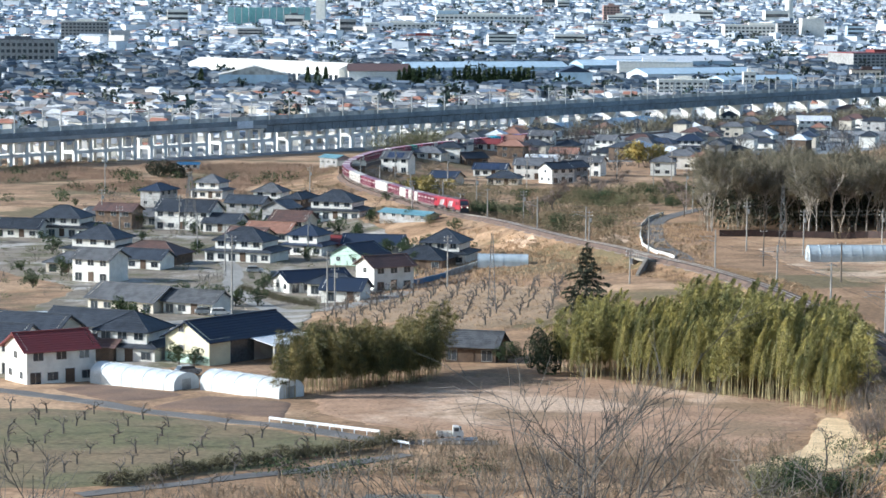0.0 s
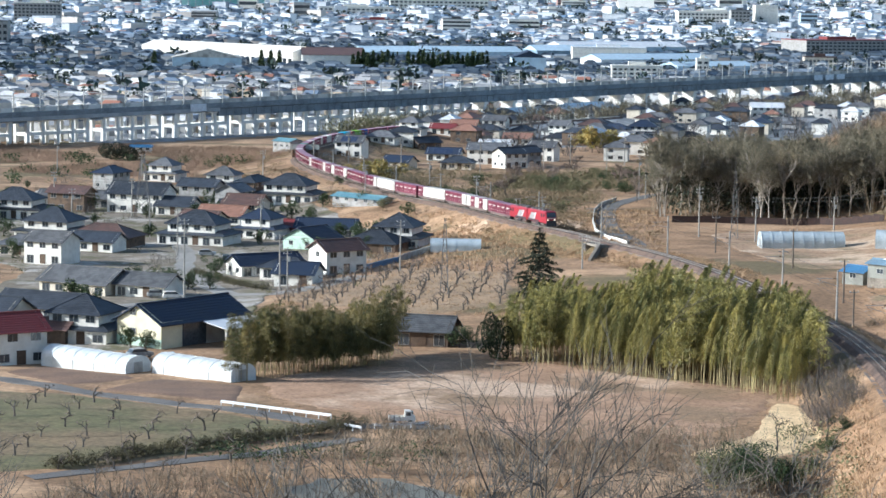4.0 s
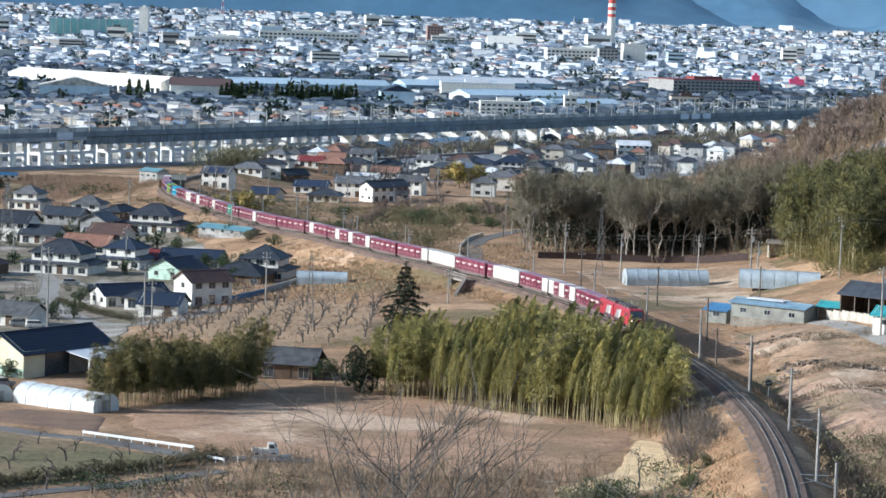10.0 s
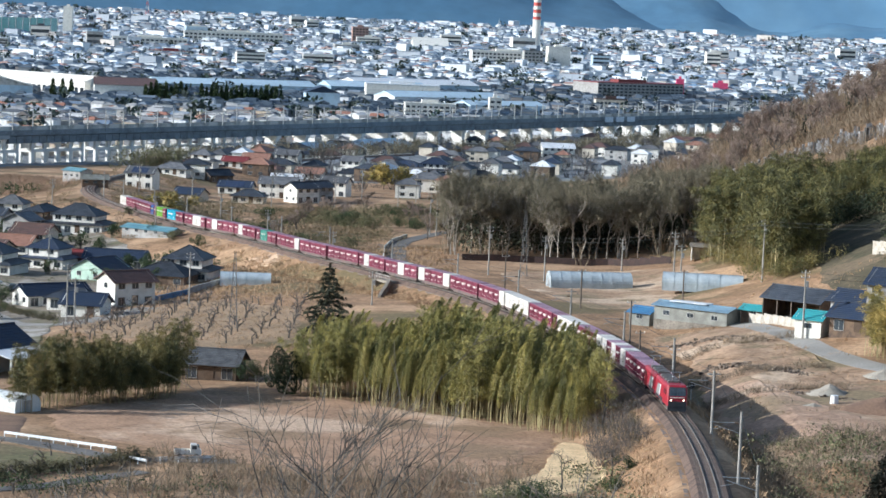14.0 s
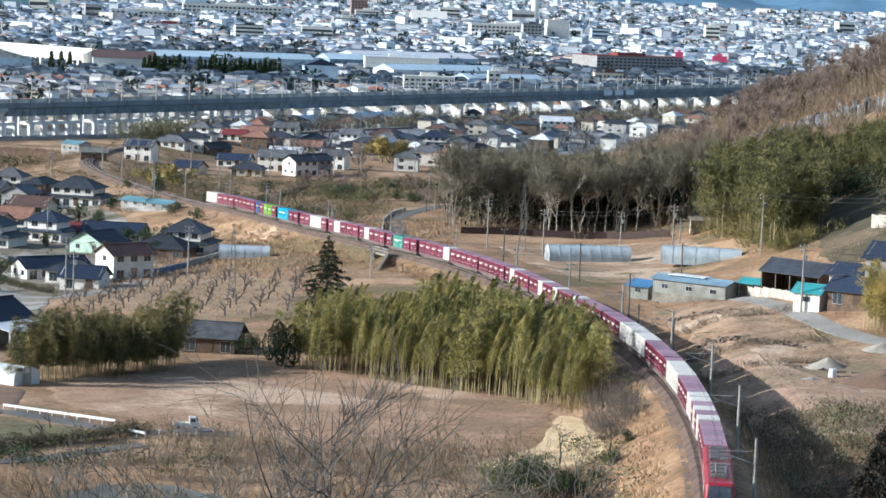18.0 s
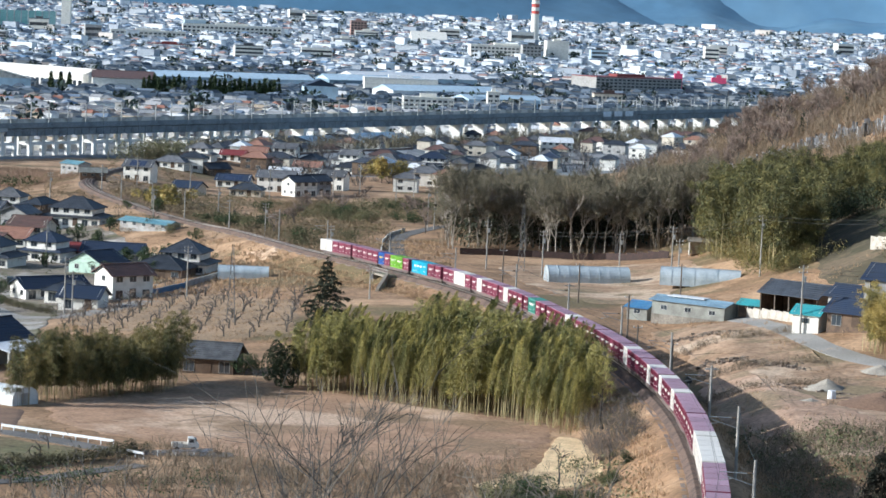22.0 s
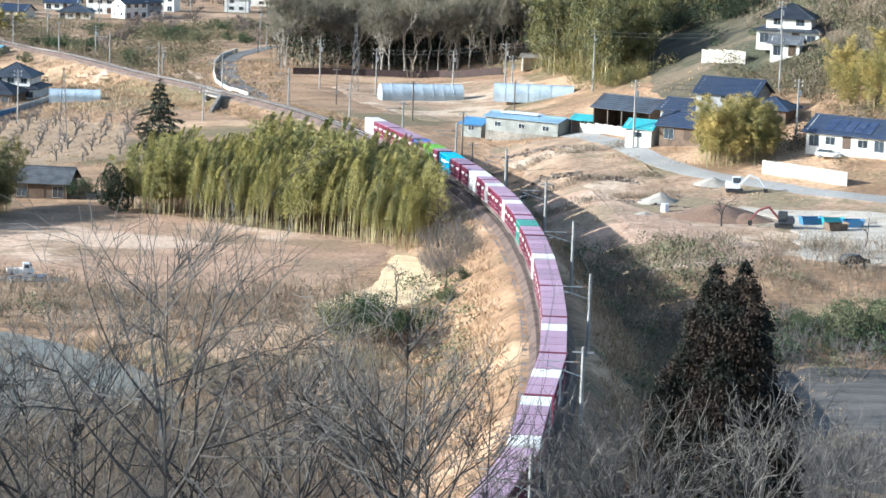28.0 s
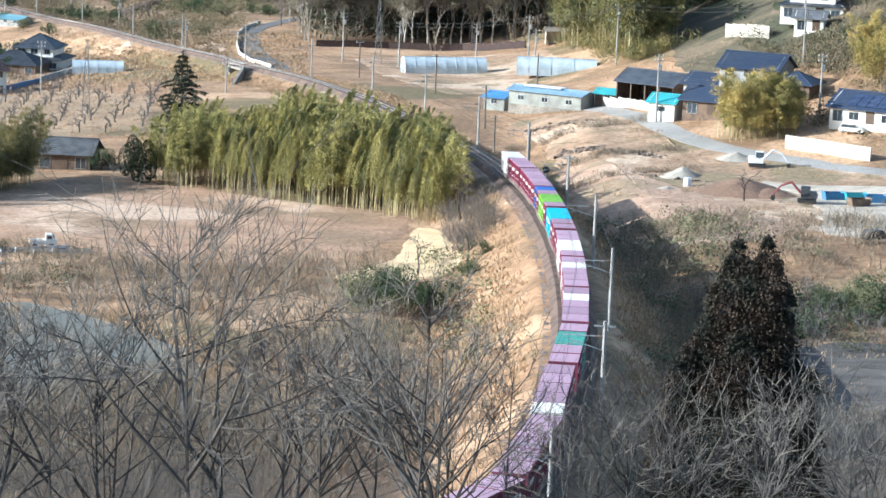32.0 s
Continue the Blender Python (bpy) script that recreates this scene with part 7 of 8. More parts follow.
for i in range(16):
    a = i * 2.399
    bamboo(112 + 2.6 * math.sqrt(i) * math.cos(a), 448 + 3.6 * math.sqrt(i) * math.sin(a), i, 0.55 + 0.1 * (i % 3), 50.0 * i, "bamboo above the house", 2, label="yellow-green bamboo clump on the hillside", heads=TUFTED)
scatter("slope_scrub", "brown and olive scrub on the hillside above the farm", "brushwood", BRUSH_GREEN, spots(rng, 150, 92, 150, 400, 540, 0.7, 1.5, lambda x, y: x > 100 + 0.12 * abs(y - 470) and not (100 < x < 118 and 496 < y < 522)), leaf_form(70, 3.2, 2.2, 0.42), seed=81)
scatter("slope_thicket", "leafless thicket on the hillside above the farm", "brushwood", TWIG_PALE, spots(rng, 260, 92, 155, 400, 560, 0.8, 1.6, lambda x, y: x > 98 + 0.12 * abs(y - 470) and not (100 < x < 118 and 496 < y < 522)), twig_form(15, 2.6, 1.6, 0.04, 3), seed=82)
for i in range(34):
    a = float(rng.uniform(-0.10, 0.24))
    r = float(rng.uniform(64, 118))
    x, y = r * math.sin(a), r * math.cos(a)
    if off_line(x, y) > 7:
        put_tree("bare_tree", FORE[i % 6], x, y, 77 * i + 20, float(rng.uniform(0.55, 0.85)), "slender leafless sapling on the near slope", "trees of the near slope")
scatter("pond_edge_bushes", "dark green bushes at the pond's far edge", "bushes", LEAF, spots(rng, 26, -48, -20, 296, 308, 0.6, 1.1), leaf_form(90, 3.0, 1.8, 0.34), seed=83)
rng = np.random.default_rng(65)
n = 0
while n < 46:
    x, y = float(rng.uniform(-185, -52)), float(rng.uniform(500, 830))
    if min(math.dist((x, y), q) for q in TAKEN) > 7.5 and x < -56 and abs(x + 97 + (y - 570) * 0.22) > 5:
        shrub("garden_tree", GARDEN[n % 3], x, y, float(rng.uniform(0.7, 1.5)), "clipped dark evergreen garden tree", "garden trees", 70.0 * n)
        n += 1
scatter("garden_shrubs", "small mixed shrubs in the village gardens", "shrubs", BRUSH_GREEN, spots(rng, 170, -185, -52, 500, 830, 0.5, 1.1, lambda x, y: min(math.dist((x, y), q) for q in TAKEN) > 6.5), leaf_form(50, 2.4, 1.6, 0.4), seed=84)
scatter("garden_twigs", "leafless shrubs in the village gardens", "shrubs", TWIG, spots(rng, 120, -185, -52, 500, 830, 0.7, 1.5, lambda x, y: min(math.dist((x, y), q) for q in TAKEN) > 7), twig_form(14, 2.4, 1.3, 0.04, 3), seed=85)
scatter("far_bank_brush", "tan brush on the far railway bank", "brushwood", TAN_SCRUB, spots(rng, 360, -150, 20, 600, 1000, 0.6, 1.3, lambda x, y: 6 < off_line(x, y) < 24 and min(math.dist((x, y), q) for q in TAKEN) > 9), leaf_form(80, 3.0, 1.6, 0.4), seed=86)
# Thicket added to darken grass that only lies in shade.
scatter("hill_thicket", "dark evergreen thicket added to deepen the hillside's shade", "thicket", LEAF, spots(rng, 34, 96, 136, 470, 560, 0.5, 1.0, lambda x, y: min(math.dist((x, y), q) for q in TAKEN) > 9 and x > 96 + 0.05 * abs(y - 540) and not (90 < x < 103 and 500 < y < 522)), leaf_form(110, 4.2, 3.2, 0.5), seed=87)
scatter("field_edge_brush", "dark green and brown brush along the furrowed field", "brushwood", LEAF, spots(rng, 70, 56, 88, 279, 296, 0.7, 1.4), leaf_form(110, 3.6, 2.6, 0.36), seed=88)
scatter("field_edge_twigs", "dark leafless brush along the furrowed field", "brushwood", TWIG, spots(rng, 150, 50, 88, 272, 300, 0.7, 1.3), twig_form(14, 2.6, 1.5, 0.03, 4), seed=89)
scatter("lower_slope_brush", "grey leafless brush low on the near slope", "brushwood", TWIG_GREY, spots(rng, 900, -34, 4, 62, 190, 0.7, 1.3, lambda x, y: off_line(x, y) > 6.5 and abs(x) < 0.22 * y + 3), twig_form(14, 4.4, 1.8, 0.007, 6), seed=90)
scatter("field_front_brush", "dark leafless brush in front of the furrowed field", "brushwood", TWIG_GREY, spots(rng, 420, 26, 58, 165, 232, 0.7, 1.3, lambda x, y: off_line(x, y) > 8), twig_form(14, 4.0, 1.8, 0.014, 5), seed=91)
for k, (y0, seed) in enumerate([(446, 92), (418, 93), (398, 94)]):
    scatter("terrace_brush", "low brown brush along a terrace edge", "brushwood", TWIG_PALE, spots(rng, 70, 42, 68, y0 - 2, y0 + 2, 0.5, 1.0, lambda x, y: off_line(x, y) > 7), twig_form(14, 1.6, 1.3, 0.035, 3), seed=seed)
open_slope = lambda x, y: x > 88 + 0.10 * abs(y - 450) and min(math.dist((x, y), q) for q in TAKEN) > 8.5 and not (80 < x < 97 and 395 < y < 420)
scatter("farm_scrub", "dark olive scrub on the slope above the farm", "brushwood", HEDGE_LEAF, spots(rng, 240, 86, 135, 412, 520, 0.7, 1.4, open_slope), leaf_form(130, 3.6, 2.4, 0.34), seed=95)
scatter("farm_brush", "tan scrub on the slope above the farm", "brushwood", TAN_SCRUB, spots(rng, 220, 86, 135, 412, 520, 0.6, 1.3, open_slope), leaf_form(130, 3.4, 1.8, 0.3), seed=96)
k = 0
while k < 16:
    x, y = float(rng.uniform(-60, 14)), float(rng.uniform(700, 880))
    if off_line(x, y) > 14 and x > -150 + 0.12 * y and patch(x, y) > -0.4:
        put_tree("bare_tree", RIDGE[k % 3], x, y, 50.0 * k, float(rng.uniform(0.45, 0.8)), "leafless brown tree in the scrub", "trees in the scrub")
        k += 1
scatter("pond_front_brush", "tan leafless brush in front of the pond", "brushwood", TWIG_PALE, spots(rng, 420, -40, 6, 196, 243, 0.7, 1.3, lambda x, y: off_line(x, y) > 9), twig_form(16, 4.2, 1.8, 0.016, 5), seed=97)
scatter("pond_reeds", "dry reeds standing in the shallow pond", "reeds", STRAW, spots(rng, 260, -44, -4, 246, 288, 0.7, 1.4, lambda x, y: math.sin(x * 0.5 + y * 0.21) > 0.1), tuft_form(18, 1.8, 0.9, 0.03), seed=98)
k = 0
while k < 30:
    x, y = float(rng.uniform(-70, 16)), float(rng.uniform(680, 880))
    if off_line(x, y) > 10 and x > -150 + 0.12 * y and patch(x, y) < 0.3 and not (-10 < x < 14 and y < 740):
        shrub("bush", BUSH[k % 3], x, y, float(rng.uniform(0.9, 1.8)), "rounded olive bush in the scrub", "bushes in the scrub", 57.0 * k, 0.8)
        k += 1

# ---- the town on the plain ----
def town_block(name, label, material_wall, material_roof, places, seed):
    """Many far houses joined: box bodies with gabled or hipped roofs."""
    rng = np.random.default_rng(seed)
    vs, fs, mi, k = [], [], [], 0
    for x, y, z, w, d, h, rise, t in places:
        c, s = math.cos(t), math.sin(t)
        a, b = w / 2, d / 2
        r = a * rng.choice([1.0, 0.5])
        p = np.array([(-a, -b, -1), (a, -b, -1), (a, b, -1), (-a, b, -1), (-a, -b, h), (a, -b, h), (a, b, h), (-a, b, h),
                      (-a - .4, -b - .4, h), (a + .4, -b - .4, h), (a + .4, b + .4, h), (-a - .4, b + .4, h), (-r, 0, h + rise), (r, 0, h + rise)])
        q = p.copy()
        q[:, 0], q[:, 1] = p[:, 0] * c - p[:, 1] * s + x, p[:, 0] * s + p[:, 1] * c + y
        q[:, 2] += z
        vs.append(q)
        fs += [(k, k + 1, k + 5, k + 4), (k + 1, k + 2, k + 6, k + 5), (k + 2, k + 3, k + 7, k + 6), (k + 3, k, k + 4, k + 7),
               (k + 8, k + 9, k + 13, k + 12), (k + 10, k + 11, k + 12, k + 13), (k + 9, k + 10, k + 13), (k + 11, k + 8, k + 12)]
        mi += [0] * 4 + [1] * 4
        k += 14
    me = raw(name, np.concatenate(vs), fs, [material_wall, material_roof], mi)
    return tagged(new(name, me), label, "houses", kind="stuff")


# Far-town palettes: bluish haze and its weaker contrast are mixed into the colours.
HAZED_WALL = palette("town_walls", [(0.76, 0.79, 0.82), (0.55, 0.59, 0.63), (0.34, 0.38, 0.43), (0.84, 0.86, 0.88), (0.56, 0.52, 0.48), (0.66, 0.70, 0.74), (0.24, 0.28, 0.33), (0.72, 0.75, 0.78)])
HAZED_ROOF = palette("town_roofs", [(0.17, 0.22, 0.28), (0.13, 0.18, 0.24), (0.3, 0.35, 0.40), (0.2, 0.25, 0.31), (0.36, 0.24, 0.21), (0.16, 0.21, 0.27), (0.48, 0.53, 0.58), (0.17, 0.27, 0.40), (0.24, 0.26, 0.29), (0.7, 0.74, 0.78), (0.17, 0.22, 0.28), (0.35, 0.40, 0.45)])


# A cloud's shadow across this band of the town, put into the palettes.
CLOUDED_WALL = palette("cloud_shaded_walls", [(0.2, 0.225, 0.25), (0.34, 0.36, 0.38), (0.12, 0.14, 0.16), (0.18, 0.17, 0.165), (0.6, 0.62, 0.64)])
CLOUDED_ROOF = palette("cloud_shaded_roofs", [(0.035, 0.055, 0.08), (0.045, 0.066, 0.092), (0.06, 0.085, 0.115), (0.032, 0.048, 0.07), (0.085, 0.115, 0.15), (0.16, 0.2, 0.25)])
NEAR_WALL = palette("near_town_walls", [(0.72, 0.72, 0.70), (0.6, 0.57, 0.5), (0.4, 0.39, 0.37), (0.78, 0.78, 0.77), (0.5, 0.41, 0.31), (0.7, 0.7, 0.69), (0.28, 0.28, 0.28)])
NEAR_ROOF = palette("near_town_roofs", [(0.19, 0.20, 0.215), (0.12, 0.13, 0.145), (0.32, 0.325, 0.33), (0.22, 0.235, 0.25), (0.34, 0.16, 0.11), (0.16, 0.17, 0.19), (0.5, 0.5, 0.5), (0.17, 0.22, 0.29), (0.22, 0.19, 0.17), (0.62, 0.62, 0.62), (0.27, 0.28, 0.29), (0.13, 0.14, 0.16), (0.38, 0.38, 0.385)])


def beyond_viaduct(x, y):
    n = Vector((-VIA_DIR.y, VIA_DIR.x, 0))
    return (Vector((x, y, 0)) - VIA_A).dot(n)


def far_house(x, y, turn, w, d, h, wall, tiles, label):
    ho = thing("house", at(x, y, turn), label, "house", "houses below the viaduct")
    wl = part("wall", Mesh().box(-w / 2, -d / 2, -1, w / 2, d / 2, h), wall, ho)
    part("roof", hip(w, d, h, d * 0.25, 0.6, False), tiles, ho)
    for i in range(2 if h < 4 else 3):
        add_window(wl, -w / 2 + w * (0.3 + 0.4 * (i % 2)), -d / 2, 0.9 + 2.6 * (i // 2), 1.7, 1.2, 0)


rng = np.random.default_rng(20)
n = 0
while n < 145:
    x, y = float(rng.uniform(-90, 250)), float(rng.uniform(985, 1600))
    if off_line(x, y) < 14 or beyond_viaduct(x, y) > -16 or (x > 30 and y < 1180) or (x > 90 and y < 1350):
        continue
    if n > 110 and beyond_viaduct(x, y) < -75:
        continue
    if rng.uniform() > 0.25 + 0.75 * step01((y - 1000) / 250):
        continue
    n += 1
    k = int(rng.integers(10))
    far_house(x, y, float(rng.choice([-8, -20, 66, 76]) + rng.normal(0, 6)), float(rng.uniform(8, 13)), float(rng.uniform(6.5, 9)), float(rng.choice([3.0, 5.6, 5.8])),
              [WHITE, WHITE, CREAM, WHITE, GREY_WALL, WHITE, BROWN_WALL, WHITE, GREY_WALL, CREAM][k], [TILE_DARK, TILE_GREY, TILE_BLUE, TILE_GREY, TILE_DARK, ROOF_WHITE, TILE_BROWN, TILE_GREY, TILE_GREY, TILE_DARK, ROOF_ORANGE][(k * 7 + n) % 11],
              "detached house on the plain below the viaduct")
for x, y, turn, w in ((-97, 1046, -10, 12), (-84, 1062, -14, 11), (-70, 1078, -8, 13), (-92, 1092, 70, 10), (-58, 1100, -12, 12), (-76, 1118, -10, 11), (-44, 1118, 72, 11), (-62, 1138, -16, 12), (-30, 1140, -8, 12), (-48, 1160, -12, 11), (-80, 1150, 74, 10), (-96, 1130, -10, 10), (-14, 1160, -14, 12), (-32, 1180, 70, 11)):
    if off_line(x, y) > 12:
        k = (x * 3 + y) % 5
        far_house(x, y, turn, w, 8.0, 3.0 if k < 2 else 5.6, [WHITE, CREAM, WHITE, GREY_WALL, WHITE][k], [TILE_GREY, TILE_DARK, TILE_GREY, TILE_BROWN, TILE_DARK][(k + y) % 5], "detached house with a grey roof on the plain")
scatter("plain_trees", "leafless garden trees between the far houses", "trees", TWIG, spots(rng, 260, -90, 250, 1000, 1600, 1.2, 2.4, lambda x, y: beyond_viaduct(x, y) < -14 and off_line(x, y) > 10), twig_form(16, 3.4, 1.8, 0.09, 3), seed=63)
scatter("viaduct_trees", "leafless trees and scrub along the viaduct", "trees", TWIG_OLIVE, spots(rng, 330, -118, 262, 960, 1700, 1.3, 2.6, lambda x, y: -70 < beyond_viaduct(x, y) < -9 and off_line(x, y) > 10), twig_form(22, 3.6, 2.0, 0.07, 4), seed=64)
rng = np.random.default_rng(21)
rows = []
while len(rows) < 3600:
    r = math.sqrt(rng.uniform(980 ** 2, 2500 ** 2))
    a = radians(rng.uniform(-17, 16))
    x, y = r * math.sin(a), r * math.cos(a)
    if beyond_viaduct(x, y) < 22:
        continue
    rows.append((x, y, float(land(x, y)), rng.uniform(7, 13), rng.uniform(6, 9), rng.choice([3.0, 5.6, 5.8]), rng.uniform(1.2, 2.2), rng.choice([-0.35, 1.2, -0.2, 1.3]) + rng.normal(0, 0.12)))
near = [p for p in rows if math.hypot(p[0], p[1]) < 1750]
dark = [p for p in rows if math.hypot(p[0], p[1]) >= 1750]
town_block("dark_town_houses", "town houses coloured dark for a cloud's shadow", CLOUDED_WALL, CLOUDED_ROOF, dark, 4)
rows = near
town_block("town_houses", "dense low houses of the town beyond the viaduct", NEAR_WALL, NEAR_ROOF, rows, 1)
rows = []
while len(rows) < 10500:
    r = math.sqrt(rng.uniform(2400 ** 2, 4440 ** 2))
    a = radians(rng.uniform(-15, 15))
    x, y = r * math.sin(a), r * math.cos(a)
    big = rng.uniform() < 0.035
    rows.append((x, y, float(land(x, y)), rng.uniform(14, 30) if big else rng.uniform(6, 12), rng.uniform(7, 12), rng.uniform(6, 14) if big else rng.choice([3.2, 5.8, 6.5]), 0.4 if big else rng.uniform(1.0, 2.2), rng.choice([-0.4, 1.15]) + rng.normal(0, 0.2)))
town_block("far_town_houses", "far town houses coloured paler and bluer for haze", HAZED_WALL, HAZED_ROOF, rows, 2)

TOWN_TREE = paint("hazy_dark_town_tree", (0.028, 0.05, 0.042), 0.9, (0.05, 0.06, 0.05), 0.05, 1.0, spread=0.4, island=True)
scatter("town_trees", "dark trees between the roofs of the town", "trees", TOWN_TREE, [(r * math.sin(a), r * math.cos(a), k) for r, a, k in zip(np.sqrt(rng.uniform(1300 ** 2, 4400 ** 2, 1500)), np.radians(rng.uniform(-15, 15, 1500)), rng.uniform(0.8, 1.9, 1500)) if beyond_viaduct(r * math.sin(a), r * math.cos(a)) > 14], leaf_form(34, 7.0, 7.0, 2.6), seed=66)

# ---- large buildings of the town ----
def block(name, x, y, turn, w, d, h, wall, roof, label, floors=0, bays=0, band=None, roof_kind="flat", z=None, rise=3.0):
    """A large building: body, parapet roof or pitched roof, window bands by floor."""
    b = thing(name, pose(x, y, float(land(x, y)) if z is None else z, 0, 0, turn), label, "building", "large buildings of the town")
    part("wall", Mesh().box(-w / 2, -d / 2, -2, w / 2, d / 2, h), wall, b)
    if roof_kind == "flat":
        part("roof", Mesh().box(-w / 2 - 0.2, -d / 2 - 0.2, h, w / 2 + 0.2, d / 2 + 0.2, h + 0.7).box(-w / 6, -d / 6, h + 0.7, w / 6, d / 6, h + 3.0), roof, b)
    elif roof_kind == "gable":
        m = hip(w, d, h, rise, 0.6, True)
        gable_wall(m, w, d, h, rise)
        part("roof", m, roof, b)
    elif roof_kind == "saw":
        n = max(2, int(w / 14))
        edge = [(-w / 2, h - 0.3), (w / 2, h - 0.3)]
        for i in range(n, 0, -1):
            edge += [(-w / 2 + w * i / n, h + 0.1), (-w / 2 + w * (i - 0.5) / n, h + rise)]
        edge.append((-w / 2, h + 0.1))
        m = Mesh().solid(edge, -d / 2 - 0.3, d / 2 + 0.3, axis="y")
        part("roof", m, roof, b)
    for f in range(floors):
        z0 = 1.0 + f * (h - 1) / floors
        z1 = z0 + (h - 1) / floors * 0.5
        if bays:
            me = shared(("bay", w, h, floors, bays), lambda: Mesh().box(0, -0.12, 0, w / bays * 0.62, 0.03, z1 - z0), band or GLASS)
            for i in range(bays):
                part("window", me, None, b, m=pose(-w / 2 + w * (i + 0.19) / bays, -d / 2, z0))
        else:
            part("window_band", Mesh().box(-w / 2 + 0.6, -d / 2 - 0.1, z0, w / 2 - 0.6, -d / 2 + 0.03, z1), band or GLASS, b)
    return b


BLUE_ROOF = paint("pale_blue_factory_roof", (0.50, 0.63, 0.72), 0.45, (0.42, 0.54, 0.63), 0.02, 0.3, dirt=0.12)
RED_WHITE = paint("signal_red", (0.62, 0.10, 0.08), 0.5)
PINK_SIGN = paint("pink_sign", (0.75, 0.10, 0.22), 0.5)
PINK_WALL = paint("pink_brown_tower_wall", (0.42, 0.27, 0.23), 0.7)
FACTORY_DULL = paint("dull_blue_cladding", (0.20, 0.29, 0.36), 0.6, (0.16, 0.24, 0.31), 0.02, 0.3)
NET = paint("green_net", (0.30, 0.56, 0.50), 0.8, (0.42, 0.63, 0.58), 0.03, 0.6)
for bs, across, bw, bh in ((548, 16, 60, 5.0), (590, 19, 34, 6.0), (610, 15, 22, 5.0)):
    px_, py_, pz_ = via(bs, across)
    block("works_shed", px_, py_, VIA_TURN, bw, 12, bh, BLUE_ROOF, BLUE_ROOF, "low shed with a pale blue roof beside the viaduct", roof_kind="gable", rise=2.0)
block("long_shed", 82, 1545, -14, 64, 10, 5, WHITE, ROOF_WHITE, "long low white shed below the viaduct", 1, 12, roof_kind="gable", rise=1.6)
block("sports_hall", -318, 2062, -42, 190, 26, 11, WHITE, WHITE, "long white hall with a low white roof", 1, 30, roof_kind="gable", rise=4)
block("brown_roofed_hall", -224, 1975, 8, 46, 40, 12, WHITE, TILE_BROWN, "white hall with a brown pitched roof", roof_kind="gable", rise=5)
block("grey_gabled_hall", -306, 1886, 100, 30, 50, 11, BLUE_ROOF, CONCRETE, "grey-blue hall with a broad gable", roof_kind="gable", rise=6)
block("factory", -156, 2146, 26, 140, 34, 8, BLUE_ROOF, BLUE_ROOF, "long low factory with pale blue walls", 1, 20, roof_kind="gable", rise=4)
block("factory", -40, 2190, 26, 90, 30, 9, FACTORY_DULL, BLUE_ROOF, "long low factory with a pale blue roof", 1, 14, roof_kind="gable", rise=4)
block("factory", 15, 2080, 34, 104, 30, 8, ROOF_WHITE, BLUE_ROOF, "long white factory with a pale blue roof", 1, roof_kind="gable", rise=4)
block("factory", -10, 2250, 30, 120, 36, 10, BLUE_ROOF, ROOF_WHITE, "wide factory with a white roof", 1, roof_kind="gable", rise=4)
block("factory", 62, 2010, 32, 70, 24, 7, BLUE_ROOF, BLUE_ROOF, "low factory with faded blue walls", 1, 10, roof_kind="gable", rise=3)
block("gabled_hall", -75, 1985, 96, 30, 26, 12, BLUE_ROOF, TILE_BLUE, "blue-grey gabled hall in town", roof_kind="gable", rise=5)
block("warehouse", -15, 2130, 4, 60, 30, 14, WHITE, ROOF_WHITE, "low white warehouse building in town")
block("apartment_block", 7, 1796, 5, 35, 12, 12.5, WHITE, WHITE, "white four-storey apartment block with balconies", 4, 9)
block("white_tower_block", 55, 1905, 5, 9, 8, 15, WHITE, WHITE, "narrow white tower block in town", 4, 2)
block("parking_block", 186, 2330, 30, 92, 40, 15, GREY_WALL, ROOF_RED, "dark multi-storey car park with a red roof edge", 5, 20)
block("sign_tower", 234, 2350, 0, 7, 7, 19, PINK_SIGN, PINK_SIGN, "tall pink sign tower in town")
block("sign_box", 288, 2500, 0, 14, 6, 11, PINK_SIGN, PINK_SIGN, "pink sign box in the town")
block("office_block", 160, 3065, 6, 26, 22, 24, WHITE, WHITE, "tall plain white office block", 0)
block("hospital", 100, 3040, 6, 86, 26, 17, WHITE, WHITE, "long white hospital building", 4, 18)
block("dark_block", 128, 3010, 6, 22, 18, 20, GREY_WALL, TILE_GREY, "dark square building in town", 5, 5)
block("school", -250, 3450, 8, 130, 22, 15, WHITE, WHITE, "long white school building", 3, 22)
block("school", -330, 3160, 8, 90, 22, 12, WHITE, WHITE, "white school building with windows", 3, 16)
block("tower_block", -86, 3578, 6, 22, 20, 26, PINK_WALL, PINK_WALL, "tall pink-brown residential tower", 7, 5)
block("pyramid_hall", 10, 3535, 8, 48, 34, 6, WHITE, WHITE, "white hall with steep twin gables", roof_kind="gable", rise=11)
block("apartment_block", -632, 2766, 8, 50, 16, 22, GREY_WALL, WHITE, "large grey apartment block", 6, 12)
block("dark_office", -565, 2215, 8, 66, 26, 23, GREY_WALL, TILE_GREY, "large dark office building", 4, 14)
block("red_shop", -277, 2880, 4, 50, 20, 7, WHITE, ROOF_RED, "long low shop with a red roof")
block("brown_block", 156, 2128, 4, 26, 12, 9, CREAM, TILE_BROWN, "low beige block in the town", 2, 8)
rng = np.random.default_rng(33)
